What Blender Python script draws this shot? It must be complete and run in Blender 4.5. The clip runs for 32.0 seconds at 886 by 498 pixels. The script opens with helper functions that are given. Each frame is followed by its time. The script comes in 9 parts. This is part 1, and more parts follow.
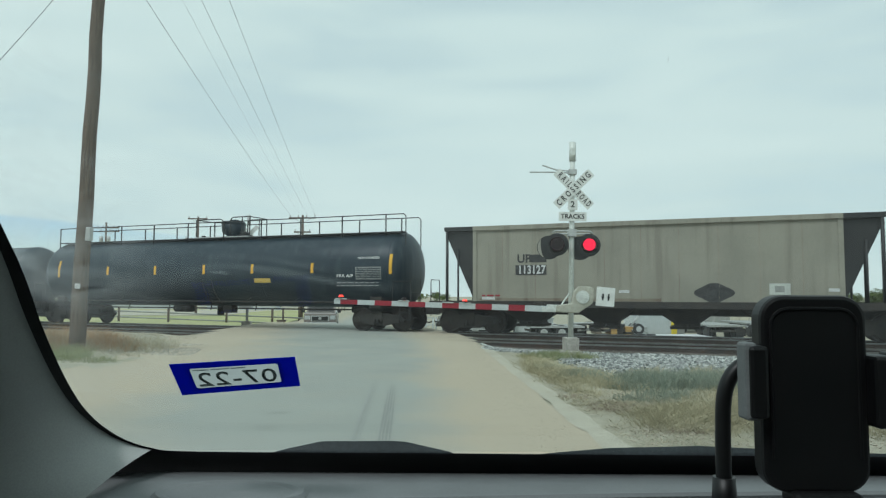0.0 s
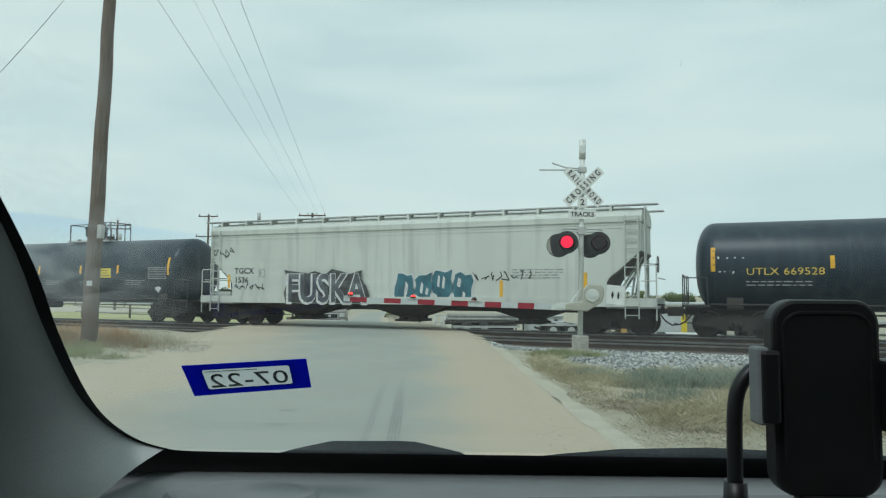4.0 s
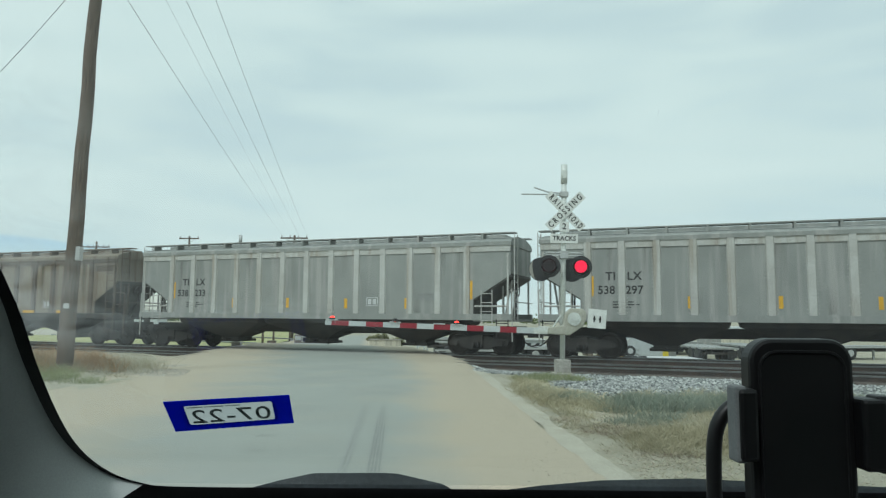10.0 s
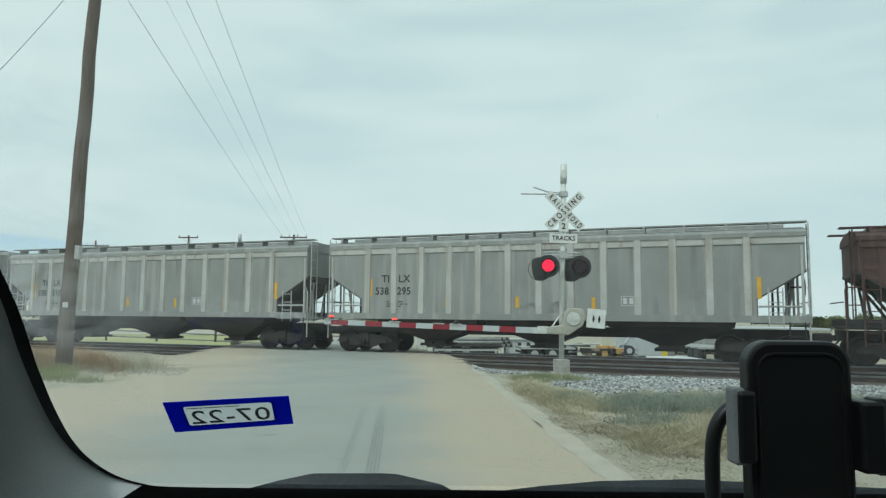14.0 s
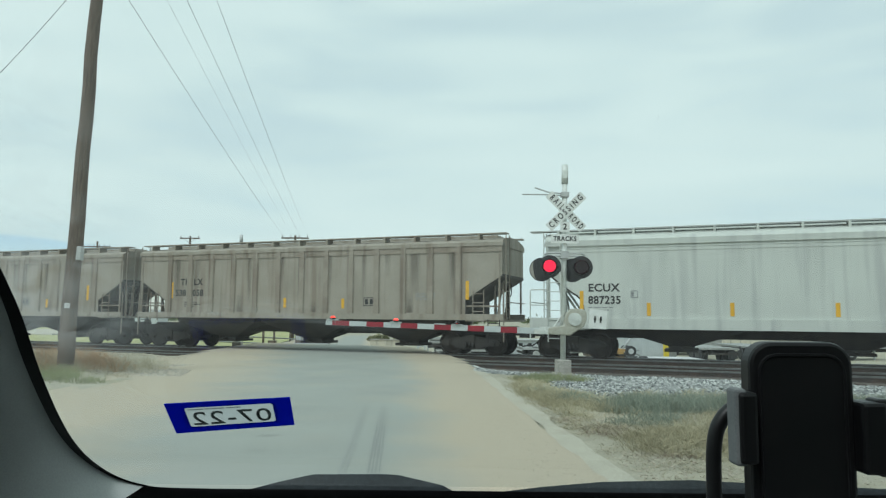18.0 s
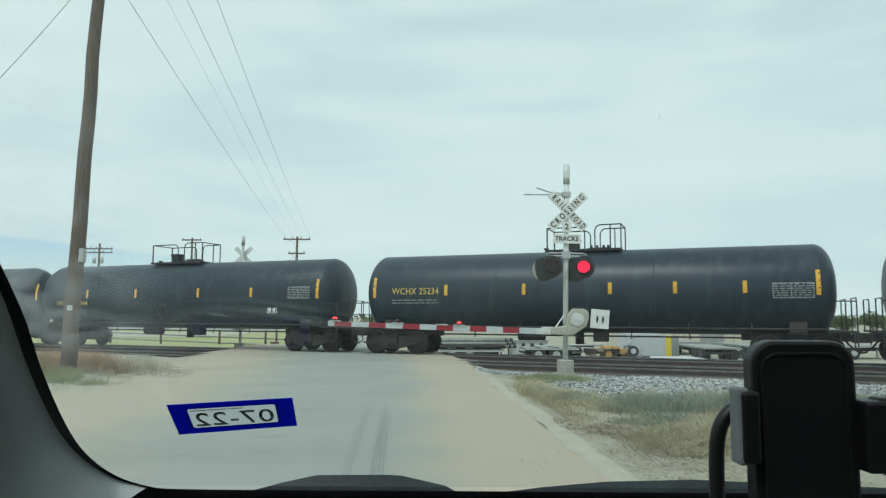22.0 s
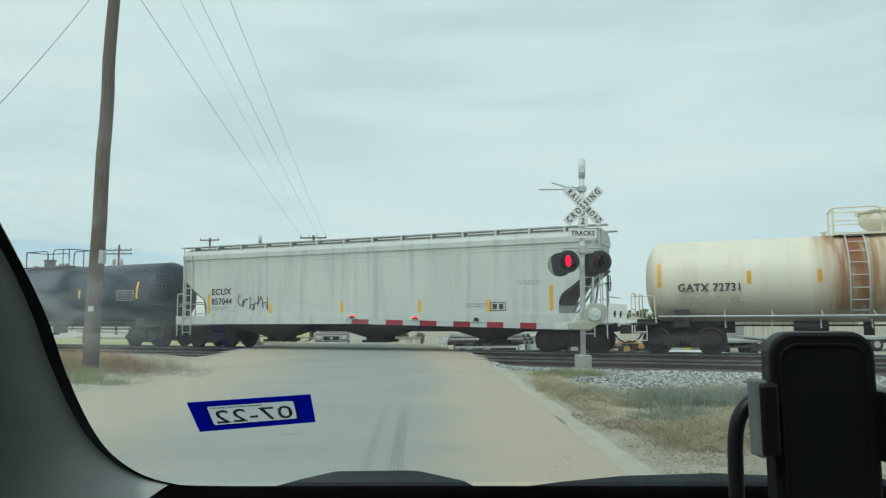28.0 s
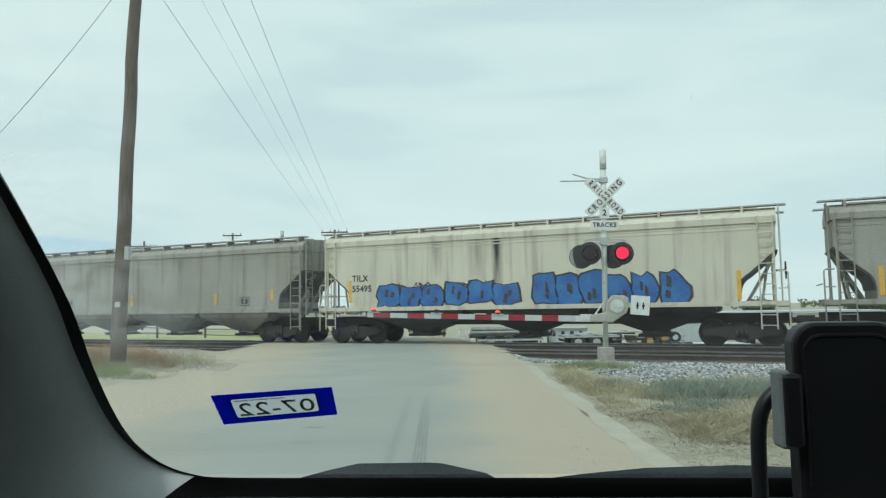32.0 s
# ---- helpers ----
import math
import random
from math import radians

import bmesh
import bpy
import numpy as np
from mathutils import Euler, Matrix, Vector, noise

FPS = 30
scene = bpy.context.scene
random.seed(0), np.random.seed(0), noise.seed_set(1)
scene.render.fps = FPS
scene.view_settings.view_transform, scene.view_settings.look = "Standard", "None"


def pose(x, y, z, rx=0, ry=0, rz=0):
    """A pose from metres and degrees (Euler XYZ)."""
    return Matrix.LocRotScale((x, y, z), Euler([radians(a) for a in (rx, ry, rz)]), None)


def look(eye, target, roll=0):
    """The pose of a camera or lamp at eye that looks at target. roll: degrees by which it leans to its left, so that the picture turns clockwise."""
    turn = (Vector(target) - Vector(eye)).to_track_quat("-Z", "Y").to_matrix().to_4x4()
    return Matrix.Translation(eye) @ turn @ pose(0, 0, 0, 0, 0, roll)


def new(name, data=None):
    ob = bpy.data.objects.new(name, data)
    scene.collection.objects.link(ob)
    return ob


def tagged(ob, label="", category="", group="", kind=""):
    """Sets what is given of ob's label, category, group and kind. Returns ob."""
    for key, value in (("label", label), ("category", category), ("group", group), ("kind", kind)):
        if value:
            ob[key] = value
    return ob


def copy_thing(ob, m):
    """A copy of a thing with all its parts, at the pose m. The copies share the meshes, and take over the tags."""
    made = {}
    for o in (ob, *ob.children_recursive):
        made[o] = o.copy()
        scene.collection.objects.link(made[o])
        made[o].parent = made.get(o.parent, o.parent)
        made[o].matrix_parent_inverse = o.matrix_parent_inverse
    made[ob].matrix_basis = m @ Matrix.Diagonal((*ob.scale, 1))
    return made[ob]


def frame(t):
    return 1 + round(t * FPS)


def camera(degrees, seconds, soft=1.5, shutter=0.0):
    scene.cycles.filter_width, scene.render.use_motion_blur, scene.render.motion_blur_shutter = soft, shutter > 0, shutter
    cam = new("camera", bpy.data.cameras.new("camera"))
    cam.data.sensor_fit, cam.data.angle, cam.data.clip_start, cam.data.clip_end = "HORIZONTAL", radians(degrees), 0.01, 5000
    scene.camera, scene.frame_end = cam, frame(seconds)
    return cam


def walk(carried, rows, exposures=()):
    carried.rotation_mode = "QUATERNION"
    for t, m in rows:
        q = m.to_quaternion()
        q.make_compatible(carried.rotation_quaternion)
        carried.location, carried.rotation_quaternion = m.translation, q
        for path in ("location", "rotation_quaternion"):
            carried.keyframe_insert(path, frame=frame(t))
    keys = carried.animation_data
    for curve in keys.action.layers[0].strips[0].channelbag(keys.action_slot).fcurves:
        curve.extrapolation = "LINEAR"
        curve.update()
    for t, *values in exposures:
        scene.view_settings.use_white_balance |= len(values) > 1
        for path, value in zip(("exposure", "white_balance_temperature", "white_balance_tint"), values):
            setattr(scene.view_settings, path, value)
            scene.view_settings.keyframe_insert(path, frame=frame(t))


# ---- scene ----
cam = camera(65.0, 32.0, 1.25, 0.04)

# seconds, eye x y z, pitch, yaw, roll (degrees)
PATH = [
    (0.0, 0.0015, 0.0065, 1.4388, 3.841, 0.751, 0.173),
    (0.5, 0.0015, 0.0061, 1.4391, 3.879, 0.793, 0.177),
    (1.0, 0.0013, 0.0059, 1.4394, 3.898, 0.825, 0.260),
    (1.5, 0.0010, 0.0061, 1.4399, 3.887, 0.928, 0.349),
    (2.0, -0.0001, 0.0076, 1.4406, 3.710, 1.216, 0.383),
    (2.5, -0.0002, 0.0097, 1.4392, 3.361, 1.581, 0.283),
    (3.0, -0.0000, 0.0095, 1.4393, 3.187, 1.797, 0.260),
    (3.5, 0.0005, 0.0077, 1.4401, 3.320, 1.753, 0.318),
    (5.5, 0.0007, 0.0026, 1.4463, 4.745, 0.415, -0.081),
    (6.0, 0.0006, 0.0023, 1.4466, 4.870, 0.355, 0.002),
    (6.5, 0.0005, 0.0018, 1.4471, 5.016, 0.300, 0.050),
    (7.0, 0.0004, 0.0015, 1.4475, 5.170, 0.258, 0.129),
    (7.5, 0.0002, 0.0012, 1.4483, 5.272, 0.234, 0.194),
    (8.0, 0.0000, 0.0010, 1.4487, 5.326, 0.221, 0.245),
    (8.5, 0.0003, 0.0009, 1.4487, 5.399, 0.214, 0.221),
    (9.0, 0.0003, 0.0007, 1.4488, 5.463, 0.171, 0.273),
    (9.5, 0.0001, 0.0007, 1.4491, 5.514, 0.127, 0.369),
    (10.0, -0.0000, 0.0006, 1.4493, 5.561, 0.085, 0.403),
    (10.5, -0.0001, 0.0005, 1.4495, 5.553, 0.066, 0.431),
    (11.0, -0.0001, 0.0002, 1.4499, 5.520, 0.056, 0.440),
    (11.5, -0.0000, 0.0001, 1.4499, 5.512, 0.060, 0.436),
    (12.0, 0.0001, 0.0001, 1.4498, 5.521, 0.053, 0.404),
    (12.5, 0.0001, 0.0001, 1.4497, 5.554, 0.018, 0.417),
    (13.0, 0.0000, -0.0000, 1.4500, 5.568, 0.003, 0.439),
    (13.5, -0.0000, -0.0001, 1.4503, 5.563, 0.006, 0.476),
    (14.0, -0.0001, -0.0002, 1.4504, 5.523, 0.028, 0.496),
    (14.5, -0.0002, 0.0001, 1.4504, 5.426, 0.087, 0.471),
    (16.5, -0.0001, -0.0006, 1.4509, 5.523, 0.154, 0.463),
    (17.0, -0.0001, -0.0006, 1.4506, 5.563, 0.141, 0.443),
    (17.5, -0.0000, -0.0005, 1.4507, 5.569, 0.139, 0.457),
    (18.0, 0.0001, -0.0003, 1.4507, 5.568, 0.140, 0.464),
    (18.5, 0.0001, -0.0003, 1.4507, 5.555, 0.143, 0.455),
    (19.0, 0.0001, 0.0000, 1.4506, 5.506, 0.162, 0.419),
    (19.5, 0.0002, -0.0002, 1.4504, 5.465, 0.205, 0.368),
    (20.0, 0.0002, -0.0004, 1.4503, 5.491, 0.221, 0.350),
    (20.5, 0.0001, -0.0006, 1.4504, 5.577, 0.221, 0.363),
    (21.0, 0.0003, -0.0007, 1.4504, 5.652, 0.243, 0.305),
    (21.5, 0.0002, -0.0006, 1.4505, 5.656, 0.271, 0.284),
    (22.0, 0.0002, -0.0004, 1.4505, 5.613, 0.294, 0.233),
    (22.5, 0.0004, -0.0007, 1.4504, 5.565, 0.276, 0.061),
    (23.0, 0.0008, -0.0006, 1.4499, 5.490, 0.222, -0.173),
    (23.5, 0.0009, -0.0005, 1.4496, 5.460, 0.160, -0.341),
    (24.0, 0.0008, -0.0004, 1.4498, 5.450, 0.133, -0.365),
    (24.5, 0.0008, -0.0004, 1.4500, 5.430, 0.138, -0.363),
    (25.0, 0.0009, -0.0003, 1.4498, 5.405, 0.131, -0.407),
    (25.5, 0.0009, 0.0001, 1.4495, 5.380, 0.118, -0.443),
    (27.5, 0.0007, -0.0001, 1.4498, 5.352, 0.333, -0.443),
    (28.0, 0.0009, -0.0016, 1.4499, 5.333, 1.603, -0.476),
    (28.5, 0.0016, -0.0020, 1.4497, 5.218, 2.766, -0.611),
    (29.0, 0.0017, -0.0020, 1.4497, 5.089, 3.255, -0.650),
    (29.5, 0.0017, -0.0025, 1.4500, 5.001, 3.309, -0.681),
    (30.0, 0.0016, -0.0025, 1.4500, 4.951, 3.293, -0.712),
    (30.5, 0.0018, -0.0020, 1.4498, 4.928, 3.291, -0.766),
    (31.0, 0.0020, -0.0019, 1.4493, 4.905, 3.301, -0.869),
    (31.5, 0.0021, -0.0021, 1.4493, 4.864, 3.316, -0.918),
    (32.0, 0.0021, -0.0022, 1.4496, 4.793, 3.336, -0.886),
]
walk(cam, [(t, pose(x, y, z, 90 + p, 0, w) @ pose(0, 0, 0, 0, 0, r)) for t, x, y, z, p, w, r in PATH],
     exposures=[(0.0, -0.02, 5980, 5), (6.0, -0.02, 5980, 5), (12.0, 0.01, 5980, 5), (14.5, 0.0, 5980, 5), (17.0, 0.07, 5980, 5), (24.0, 0.04, 5980, 5), (28.0, 0.0, 5980, 5), (30.0, 0.06, 5980, 5), (32.0, 0.09, 5980, 5)])


# ---- daylight: a bright, thinly overcast sky ----
SUN_EL, SUN_AZ = radians(54), radians(215)
world = bpy.data.worlds.new("sky")
scene.world = world
world.use_nodes = True
wn, wl = world.node_tree.nodes, world.node_tree.links
wn.clear()
w_out = wn.new("ShaderNodeOutputWorld")
w_bg = wn.new("ShaderNodeBackground")
w_sky = wn.new("ShaderNodeTexSky")
w_sky.sky_type = "NISHITA"
w_sky.sun_disc = False
w_sky.sun_elevation, w_sky.sun_rotation = SUN_EL, SUN_AZ
w_sky.dust_density, w_sky.ozone_density = 0.7, 1.5
w_tc = wn.new("ShaderNodeTexCoord")
w_map = wn.new("ShaderNodeMapping")
w_map.inputs["Scale"].default_value = (1.2, 1.2, 6.5)
w_map.inputs["Rotation"].default_value = (radians(4), radians(7), 0)
w_n1 = wn.new("ShaderNodeTexNoise")
w_n1.inputs["Scale"].default_value = 2.1
w_n1.inputs["Detail"].default_value = 7.0
w_n1.inputs["Roughness"].default_value = 0.52
w_n1.inputs["Distortion"].default_value = 0.35
w_cov = wn.new("ShaderNodeMapRange")
w_cov.inputs[1].default_value, w_cov.inputs[2].default_value = 0.22, 0.5
w_cov.inputs[3].default_value, w_cov.inputs[4].default_value = 0.86, 1.0
w_tone = wn.new("ShaderNodeMapRange")
w_tone.inputs[1].default_value, w_tone.inputs[2].default_value = 0.36, 0.64
w_cloud = wn.new("ShaderNodeMix")
w_cloud.data_type = "RGBA"
w_cloud.inputs[6].default_value = (6.5, 7.45, 7.15, 1)
w_cloud.inputs[7].default_value = (7.4, 8.2, 7.7, 1)
w_mix = wn.new("ShaderNodeMix")
w_mix.data_type = "RGBA"
w_bg.inputs[1].default_value = 0.1
wl.new(w_tc.outputs["Generated"], w_map.inputs[0])
wl.new(w_map.outputs[0], w_n1.inputs["Vector"])
wl.new(w_n1.outputs[0], w_cov.inputs[0])
wl.new(w_n1.outputs[0], w_tone.inputs[0])
wl.new(w_tone.outputs[0], w_cloud.inputs[0])
# a strip of clear blue low in the west
w_sep = wn.new("ShaderNodeSeparateXYZ")
w_low, w_west, w_gap, w_inv, w_keep = (wn.new("ShaderNodeMapRange"), wn.new("ShaderNodeMapRange"), wn.new("ShaderNodeMath"), wn.new("ShaderNodeMath"), wn.new("ShaderNodeMath"))
w_low.interpolation_type = w_west.interpolation_type = "SMOOTHSTEP"
w_low.inputs[1].default_value, w_low.inputs[2].default_value, w_low.inputs[3].default_value, w_low.inputs[4].default_value = 0.046, 0.053, 1.0, 0.0
w_west.inputs[1].default_value, w_west.inputs[2].default_value, w_west.inputs[3].default_value, w_west.inputs[4].default_value = -0.44, -0.24, 0.9, 0.0
w_gap.operation = w_keep.operation = "MULTIPLY"
w_inv.operation = "SUBTRACT"
w_inv.inputs[0].default_value = 1.0
wl.new(w_tc.outputs["Generated"], w_sep.inputs[0])
w_slant, w_rag = wn.new("ShaderNodeMath"), wn.new("ShaderNodeMath")
w_slant.operation = w_rag.operation = "MULTIPLY_ADD"
w_slant.inputs[1].default_value, w_rag.inputs[1].default_value = 0.083, 0.02
w_rim = wn.new("ShaderNodeMath")
w_rim.operation = "SUBTRACT"
w_rim.inputs[1].default_value = 0.5
wl.new(w_n1.outputs[0], w_rim.inputs[0])
wl.new(w_sep.outputs[0], w_slant.inputs[0])
wl.new(w_sep.outputs[2], w_slant.inputs[2])
wl.new(w_rim.outputs[0], w_rag.inputs[0])
wl.new(w_slant.outputs[0], w_rag.inputs[2])
wl.new(w_rag.outputs[0], w_low.inputs[0])
wl.new(w_sep.outputs[0], w_west.inputs[0])
wl.new(w_low.outputs[0], w_gap.inputs[0])
wl.new(w_west.outputs[0], w_gap.inputs[1])
wl.new(w_gap.outputs[0], w_inv.inputs[1])
wl.new(w_inv.outputs[0], w_keep.inputs[0])
wl.new(w_cov.outputs[0], w_keep.inputs[1])
wl.new(w_keep.outputs[0], w_mix.inputs[0])
w_lift = wn.new("ShaderNodeVectorMath")
w_lift.operation = "SCALE"
w_lift.inputs["Scale"].default_value = 1.3
wl.new(w_sky.outputs[0], w_lift.inputs[0])
wl.new(w_lift.outputs[0], w_mix.inputs[6])
wl.new(w_cloud.outputs[2], w_mix.inputs[7])
wl.new(w_mix.outputs[2], w_bg.inputs[0])
wl.new(w_bg.outputs[0], w_out.inputs[0])

sun = new("sun", bpy.data.lights.new("sun", "SUN"))
sun.data.energy, sun.data.angle, sun.data.color = 1.5, radians(12), (1.0, 0.97, 0.93)
sun.matrix_world = look((0, 0, 0), (-math.sin(SUN_AZ) * math.cos(SUN_EL), -math.cos(SUN_AZ) * math.cos(SUN_EL), -math.sin(SUN_EL)))


# ---- materials ----
def mat(name, a, b=None, rough=0.7, metal=0.0, scale=3.0, fine=40.0, bump=0.15, mixin=0.5, stretch=(1, 1, 1), c=None, streak=None, spec=0.4, vary=0.0):
    """Two-tone surface: a and b mixed by coarse noise, speckled by fine noise, with relief. streak: a third colour in vertical runs."""
    m = bpy.data.materials.new(name)
    m.use_nodes = True
    n, l = m.node_tree.nodes, m.node_tree.links
    p = n["Principled BSDF"]
    b = b or tuple(x * 0.8 for x in a)
    tc, mp = n.new("ShaderNodeTexCoord"), n.new("ShaderNodeMapping")
    mp.inputs["Scale"].default_value = stretch
    l.new(tc.outputs["Object"], mp.inputs[0])
    n1, n2 = n.new("ShaderNodeTexNoise"), n.new("ShaderNodeTexNoise")
    n1.inputs["Scale"].default_value, n1.inputs["Detail"].default_value = scale, 5
    n2.inputs["Scale"].default_value, n2.inputs["Detail"].default_value = fine, 3
    l.new(mp.outputs[0], n1.inputs["Vector"])
    l.new(mp.outputs[0], n2.inputs["Vector"])
    r1 = n.new("ShaderNodeMapRange")
    r1.inputs[1].default_value, r1.inputs[2].default_value = 0.35, 0.65
    l.new(n1.outputs[0], r1.inputs[0])
    mx = n.new("ShaderNodeMix")
    mx.data_type = "RGBA"
    mx.inputs[6].default_value, mx.inputs[7].default_value = (*a, 1), (*b, 1)
    l.new(r1.outputs[0], mx.inputs[0])
    col = mx.outputs[2]
    if c or streak:
        st = n.new("ShaderNodeTexNoise")
        sm = n.new("ShaderNodeMapping")
        sm.inputs["Scale"].default_value = (2.2, 2.2, 0.12) if streak else (0.6, 0.6, 0.6)
        l.new(tc.outputs["Object"], sm.inputs[0])
        l.new(sm.outputs[0], st.inputs["Vector"])
        st.inputs["Scale"].default_value, st.inputs["Detail"].default_value = 1.6, 6
        rr = n.new("ShaderNodeMapRange")
        rr.inputs[1].default_value, rr.inputs[2].default_value, rr.inputs[4].default_value = 0.5, 0.68, 0.85
        l.new(st.outputs[0], rr.inputs[0])
        m3 = n.new("ShaderNodeMix")
        m3.data_type = "RGBA"
        m3.inputs[7].default_value = (*(streak or c), 1)
        l.new(rr.outputs[0], m3.inputs[0])
        l.new(col, m3.inputs[6])
        col = m3.outputs[2]
    hs = n.new("ShaderNodeHueSaturation")
    l.new(col, hs.inputs["Color"])
    r2 = n.new("ShaderNodeMapRange")
    r2.inputs[1].default_value, r2.inputs[2].default_value = 0.25, 0.75
    r2.inputs[3].default_value, r2.inputs[4].default_value = 1 - mixin * 0.5, 1 + mixin * 0.5
    l.new(n2.outputs[0], r2.inputs[0])
    val = r2.outputs[0]
    if vary:
        oi, rv, mu = n.new("ShaderNodeObjectInfo"), n.new("ShaderNodeMapRange"), n.new("ShaderNodeMath")
        rv.inputs[3].default_value, rv.inputs[4].default_value = 1 - vary, 1 + vary
        mu.operation = "MULTIPLY"
        l.new(oi.outputs["Random"], rv.inputs[0])
        l.new(rv.outputs[0], mu.inputs[0])
        l.new(val, mu.inputs[1])
        val = mu.outputs[0]
    l.new(val, hs.inputs["Value"])
    l.new(hs.outputs[0], p.inputs["Base Color"])
    p.inputs["Roughness"].default_value, p.inputs["Metallic"].default_value = rough, metal
    p.inputs["Specular IOR Level"].default_value = spec
    if bump:
        bp = n.new("ShaderNodeBump")
        bp.inputs["Strength"].default_value, bp.inputs["Distance"].default_value = bump, 0.02
        l.new(n2.outputs[0], bp.inputs["Height"])
        l.new(bp.outputs[0], p.inputs["Normal"])
    return m


def glow(name, colour, strength, base):
    m = bpy.data.materials.new(name)
    m.use_nodes = True
    p = m.node_tree.nodes["Principled BSDF"]
    p.inputs["Base Color"].default_value = (*base, 1)
    p.inputs["Roughness"].default_value = 0.25
    p.inputs["Emission Color"].default_value, p.inputs["Emission Strength"].default_value = (*colour, 1), strength
    return m


def pane(name, tint=(1, 1, 1), ior=1.45, rough=0.02):
    m = bpy.data.materials.new(name)
    m.use_nodes = True
    n, l = m.node_tree.nodes, m.node_tree.links
    n.clear()
    o, mx, tr, gl, fr = (n.new("ShaderNode" + k) for k in ("OutputMaterial", "MixShader", "BsdfTransparent", "BsdfGlossy", "Fresnel"))
    tr.inputs[0].default_value = (*tint, 1)
    gl.inputs["Roughness"].default_value = rough
    fr.inputs[0].default_value = ior
    l.new(fr.outputs[0], mx.inputs[0])
    l.new(tr.outputs[0], mx.inputs[1])
    l.new(gl.outputs[0], mx.inputs[2])
    l.new(mx.outputs[0], o.inputs[0])
    return m


def dusty_pane(name, tint, ior, rough):
    """Glass with a thin film of dust and a few wiped smears that catch the daylight."""
    m = pane(name, tint, ior, rough)
    n, l = m.node_tree.nodes, m.node_tree.links
    o = n["Material Output"]
    clear = o.inputs[0].links[0].from_socket
    tc, mp, mp2, n1, n2 = (n.new("ShaderNode" + k) for k in ("TexCoord", "Mapping", "Mapping", "TexNoise", "TexNoise"))
    mp.inputs["Scale"].default_value = (4, 12, 12)
    mp.inputs["Rotation"].default_value = (0, 0, 0.15)
    mp2.inputs["Scale"].default_value = (9, 14, 14)
    l.new(tc.outputs["Object"], mp.inputs[0])
    l.new(tc.outputs["Object"], mp2.inputs[0])
    l.new(mp.outputs[0], n1.inputs["Vector"])
    l.new(mp2.outputs[0], n2.inputs["Vector"])
    n1.inputs["Scale"].default_value, n1.inputs["Detail"].default_value = 1.3, 6
    n2.inputs["Scale"].default_value, n2.inputs["Detail"].default_value, n2.inputs["Distortion"].default_value = 2.2, 7, 1.2
    r1, r2, sx, rx, mu, ad = n.new("ShaderNodeMapRange"), n.new("ShaderNodeMapRange"), n.new("ShaderNodeSeparateXYZ"), n.new("ShaderNodeMapRange"), n.new("ShaderNodeMath"), n.new("ShaderNodeMath")
    r1.inputs[1].default_value, r1.inputs[2].default_value, r1.inputs[3].default_value, r1.inputs[4].default_value = 0.35, 0.75, 0.008, 0.03
    r2.inputs[1].default_value, r2.inputs[2].default_value, r2.inputs[3].default_value, r2.inputs[4].default_value = 0.38, 0.72, 0.0, 0.42
    rx.inputs[1].default_value, rx.inputs[2].default_value, rx.inputs[3].default_value, rx.inputs[4].default_value = -0.235, -0.14, 1.0, 0.0
    mu.operation, ad.operation = "MULTIPLY", "ADD"
    l.new(n1.outputs[0], r1.inputs[0])
    l.new(n2.outputs[0], r2.inputs[0])
    l.new(tc.outputs["Object"], sx.inputs[0])
    l.new(sx.outputs[0], rx.inputs[0])
    ry, rm = n.new("ShaderNodeMapRange"), n.new("ShaderNodeMath")
    ry.inputs[1].default_value, ry.inputs[2].default_value, ry.inputs[3].default_value, ry.inputs[4].default_value = 0.38, 0.45, 1.0, 0.12
    rm.operation = "MULTIPLY"
    l.new(sx.outputs[1], ry.inputs[0])
    l.new(rx.outputs[0], rm.inputs[0])
    l.new(ry.outputs[0], rm.inputs[1])
    l.new(r2.outputs[0], mu.inputs[0])
    l.new(rm.outputs[0], mu.inputs[1])
    wide, wm, wa = n.new("ShaderNodeMapRange"), n.new("ShaderNodeMath"), n.new("ShaderNodeMath")
    wide.inputs[1].default_value, wide.inputs[2].default_value, wide.inputs[3].default_value, wide.inputs[4].default_value = -0.24, 0.06, 2.6, 1.0
    wm.operation, wa.operation = "MULTIPLY", "ADD"
    l.new(sx.outputs[0], wide.inputs[0])
    l.new(wide.outputs[0], wm.inputs[0])
    l.new(r1.outputs[0], wm.inputs[1])
    l.new(mu.outputs[0], ad.inputs[0])
    l.new(wm.outputs[0], ad.inputs[1])
    tr, mx = n.new("ShaderNodeBsdfTranslucent"), n.new("ShaderNodeMixShader")
    tr.inputs[0].default_value = (0.7, 0.72, 0.72, 1)
    l.new(ad.outputs[0], mx.inputs[0])
    l.new(clear, mx.inputs[1])
    l.new(tr.outputs[0], mx.inputs[2])
    l.new(mx.outputs[0], o.inputs[0])
    return m


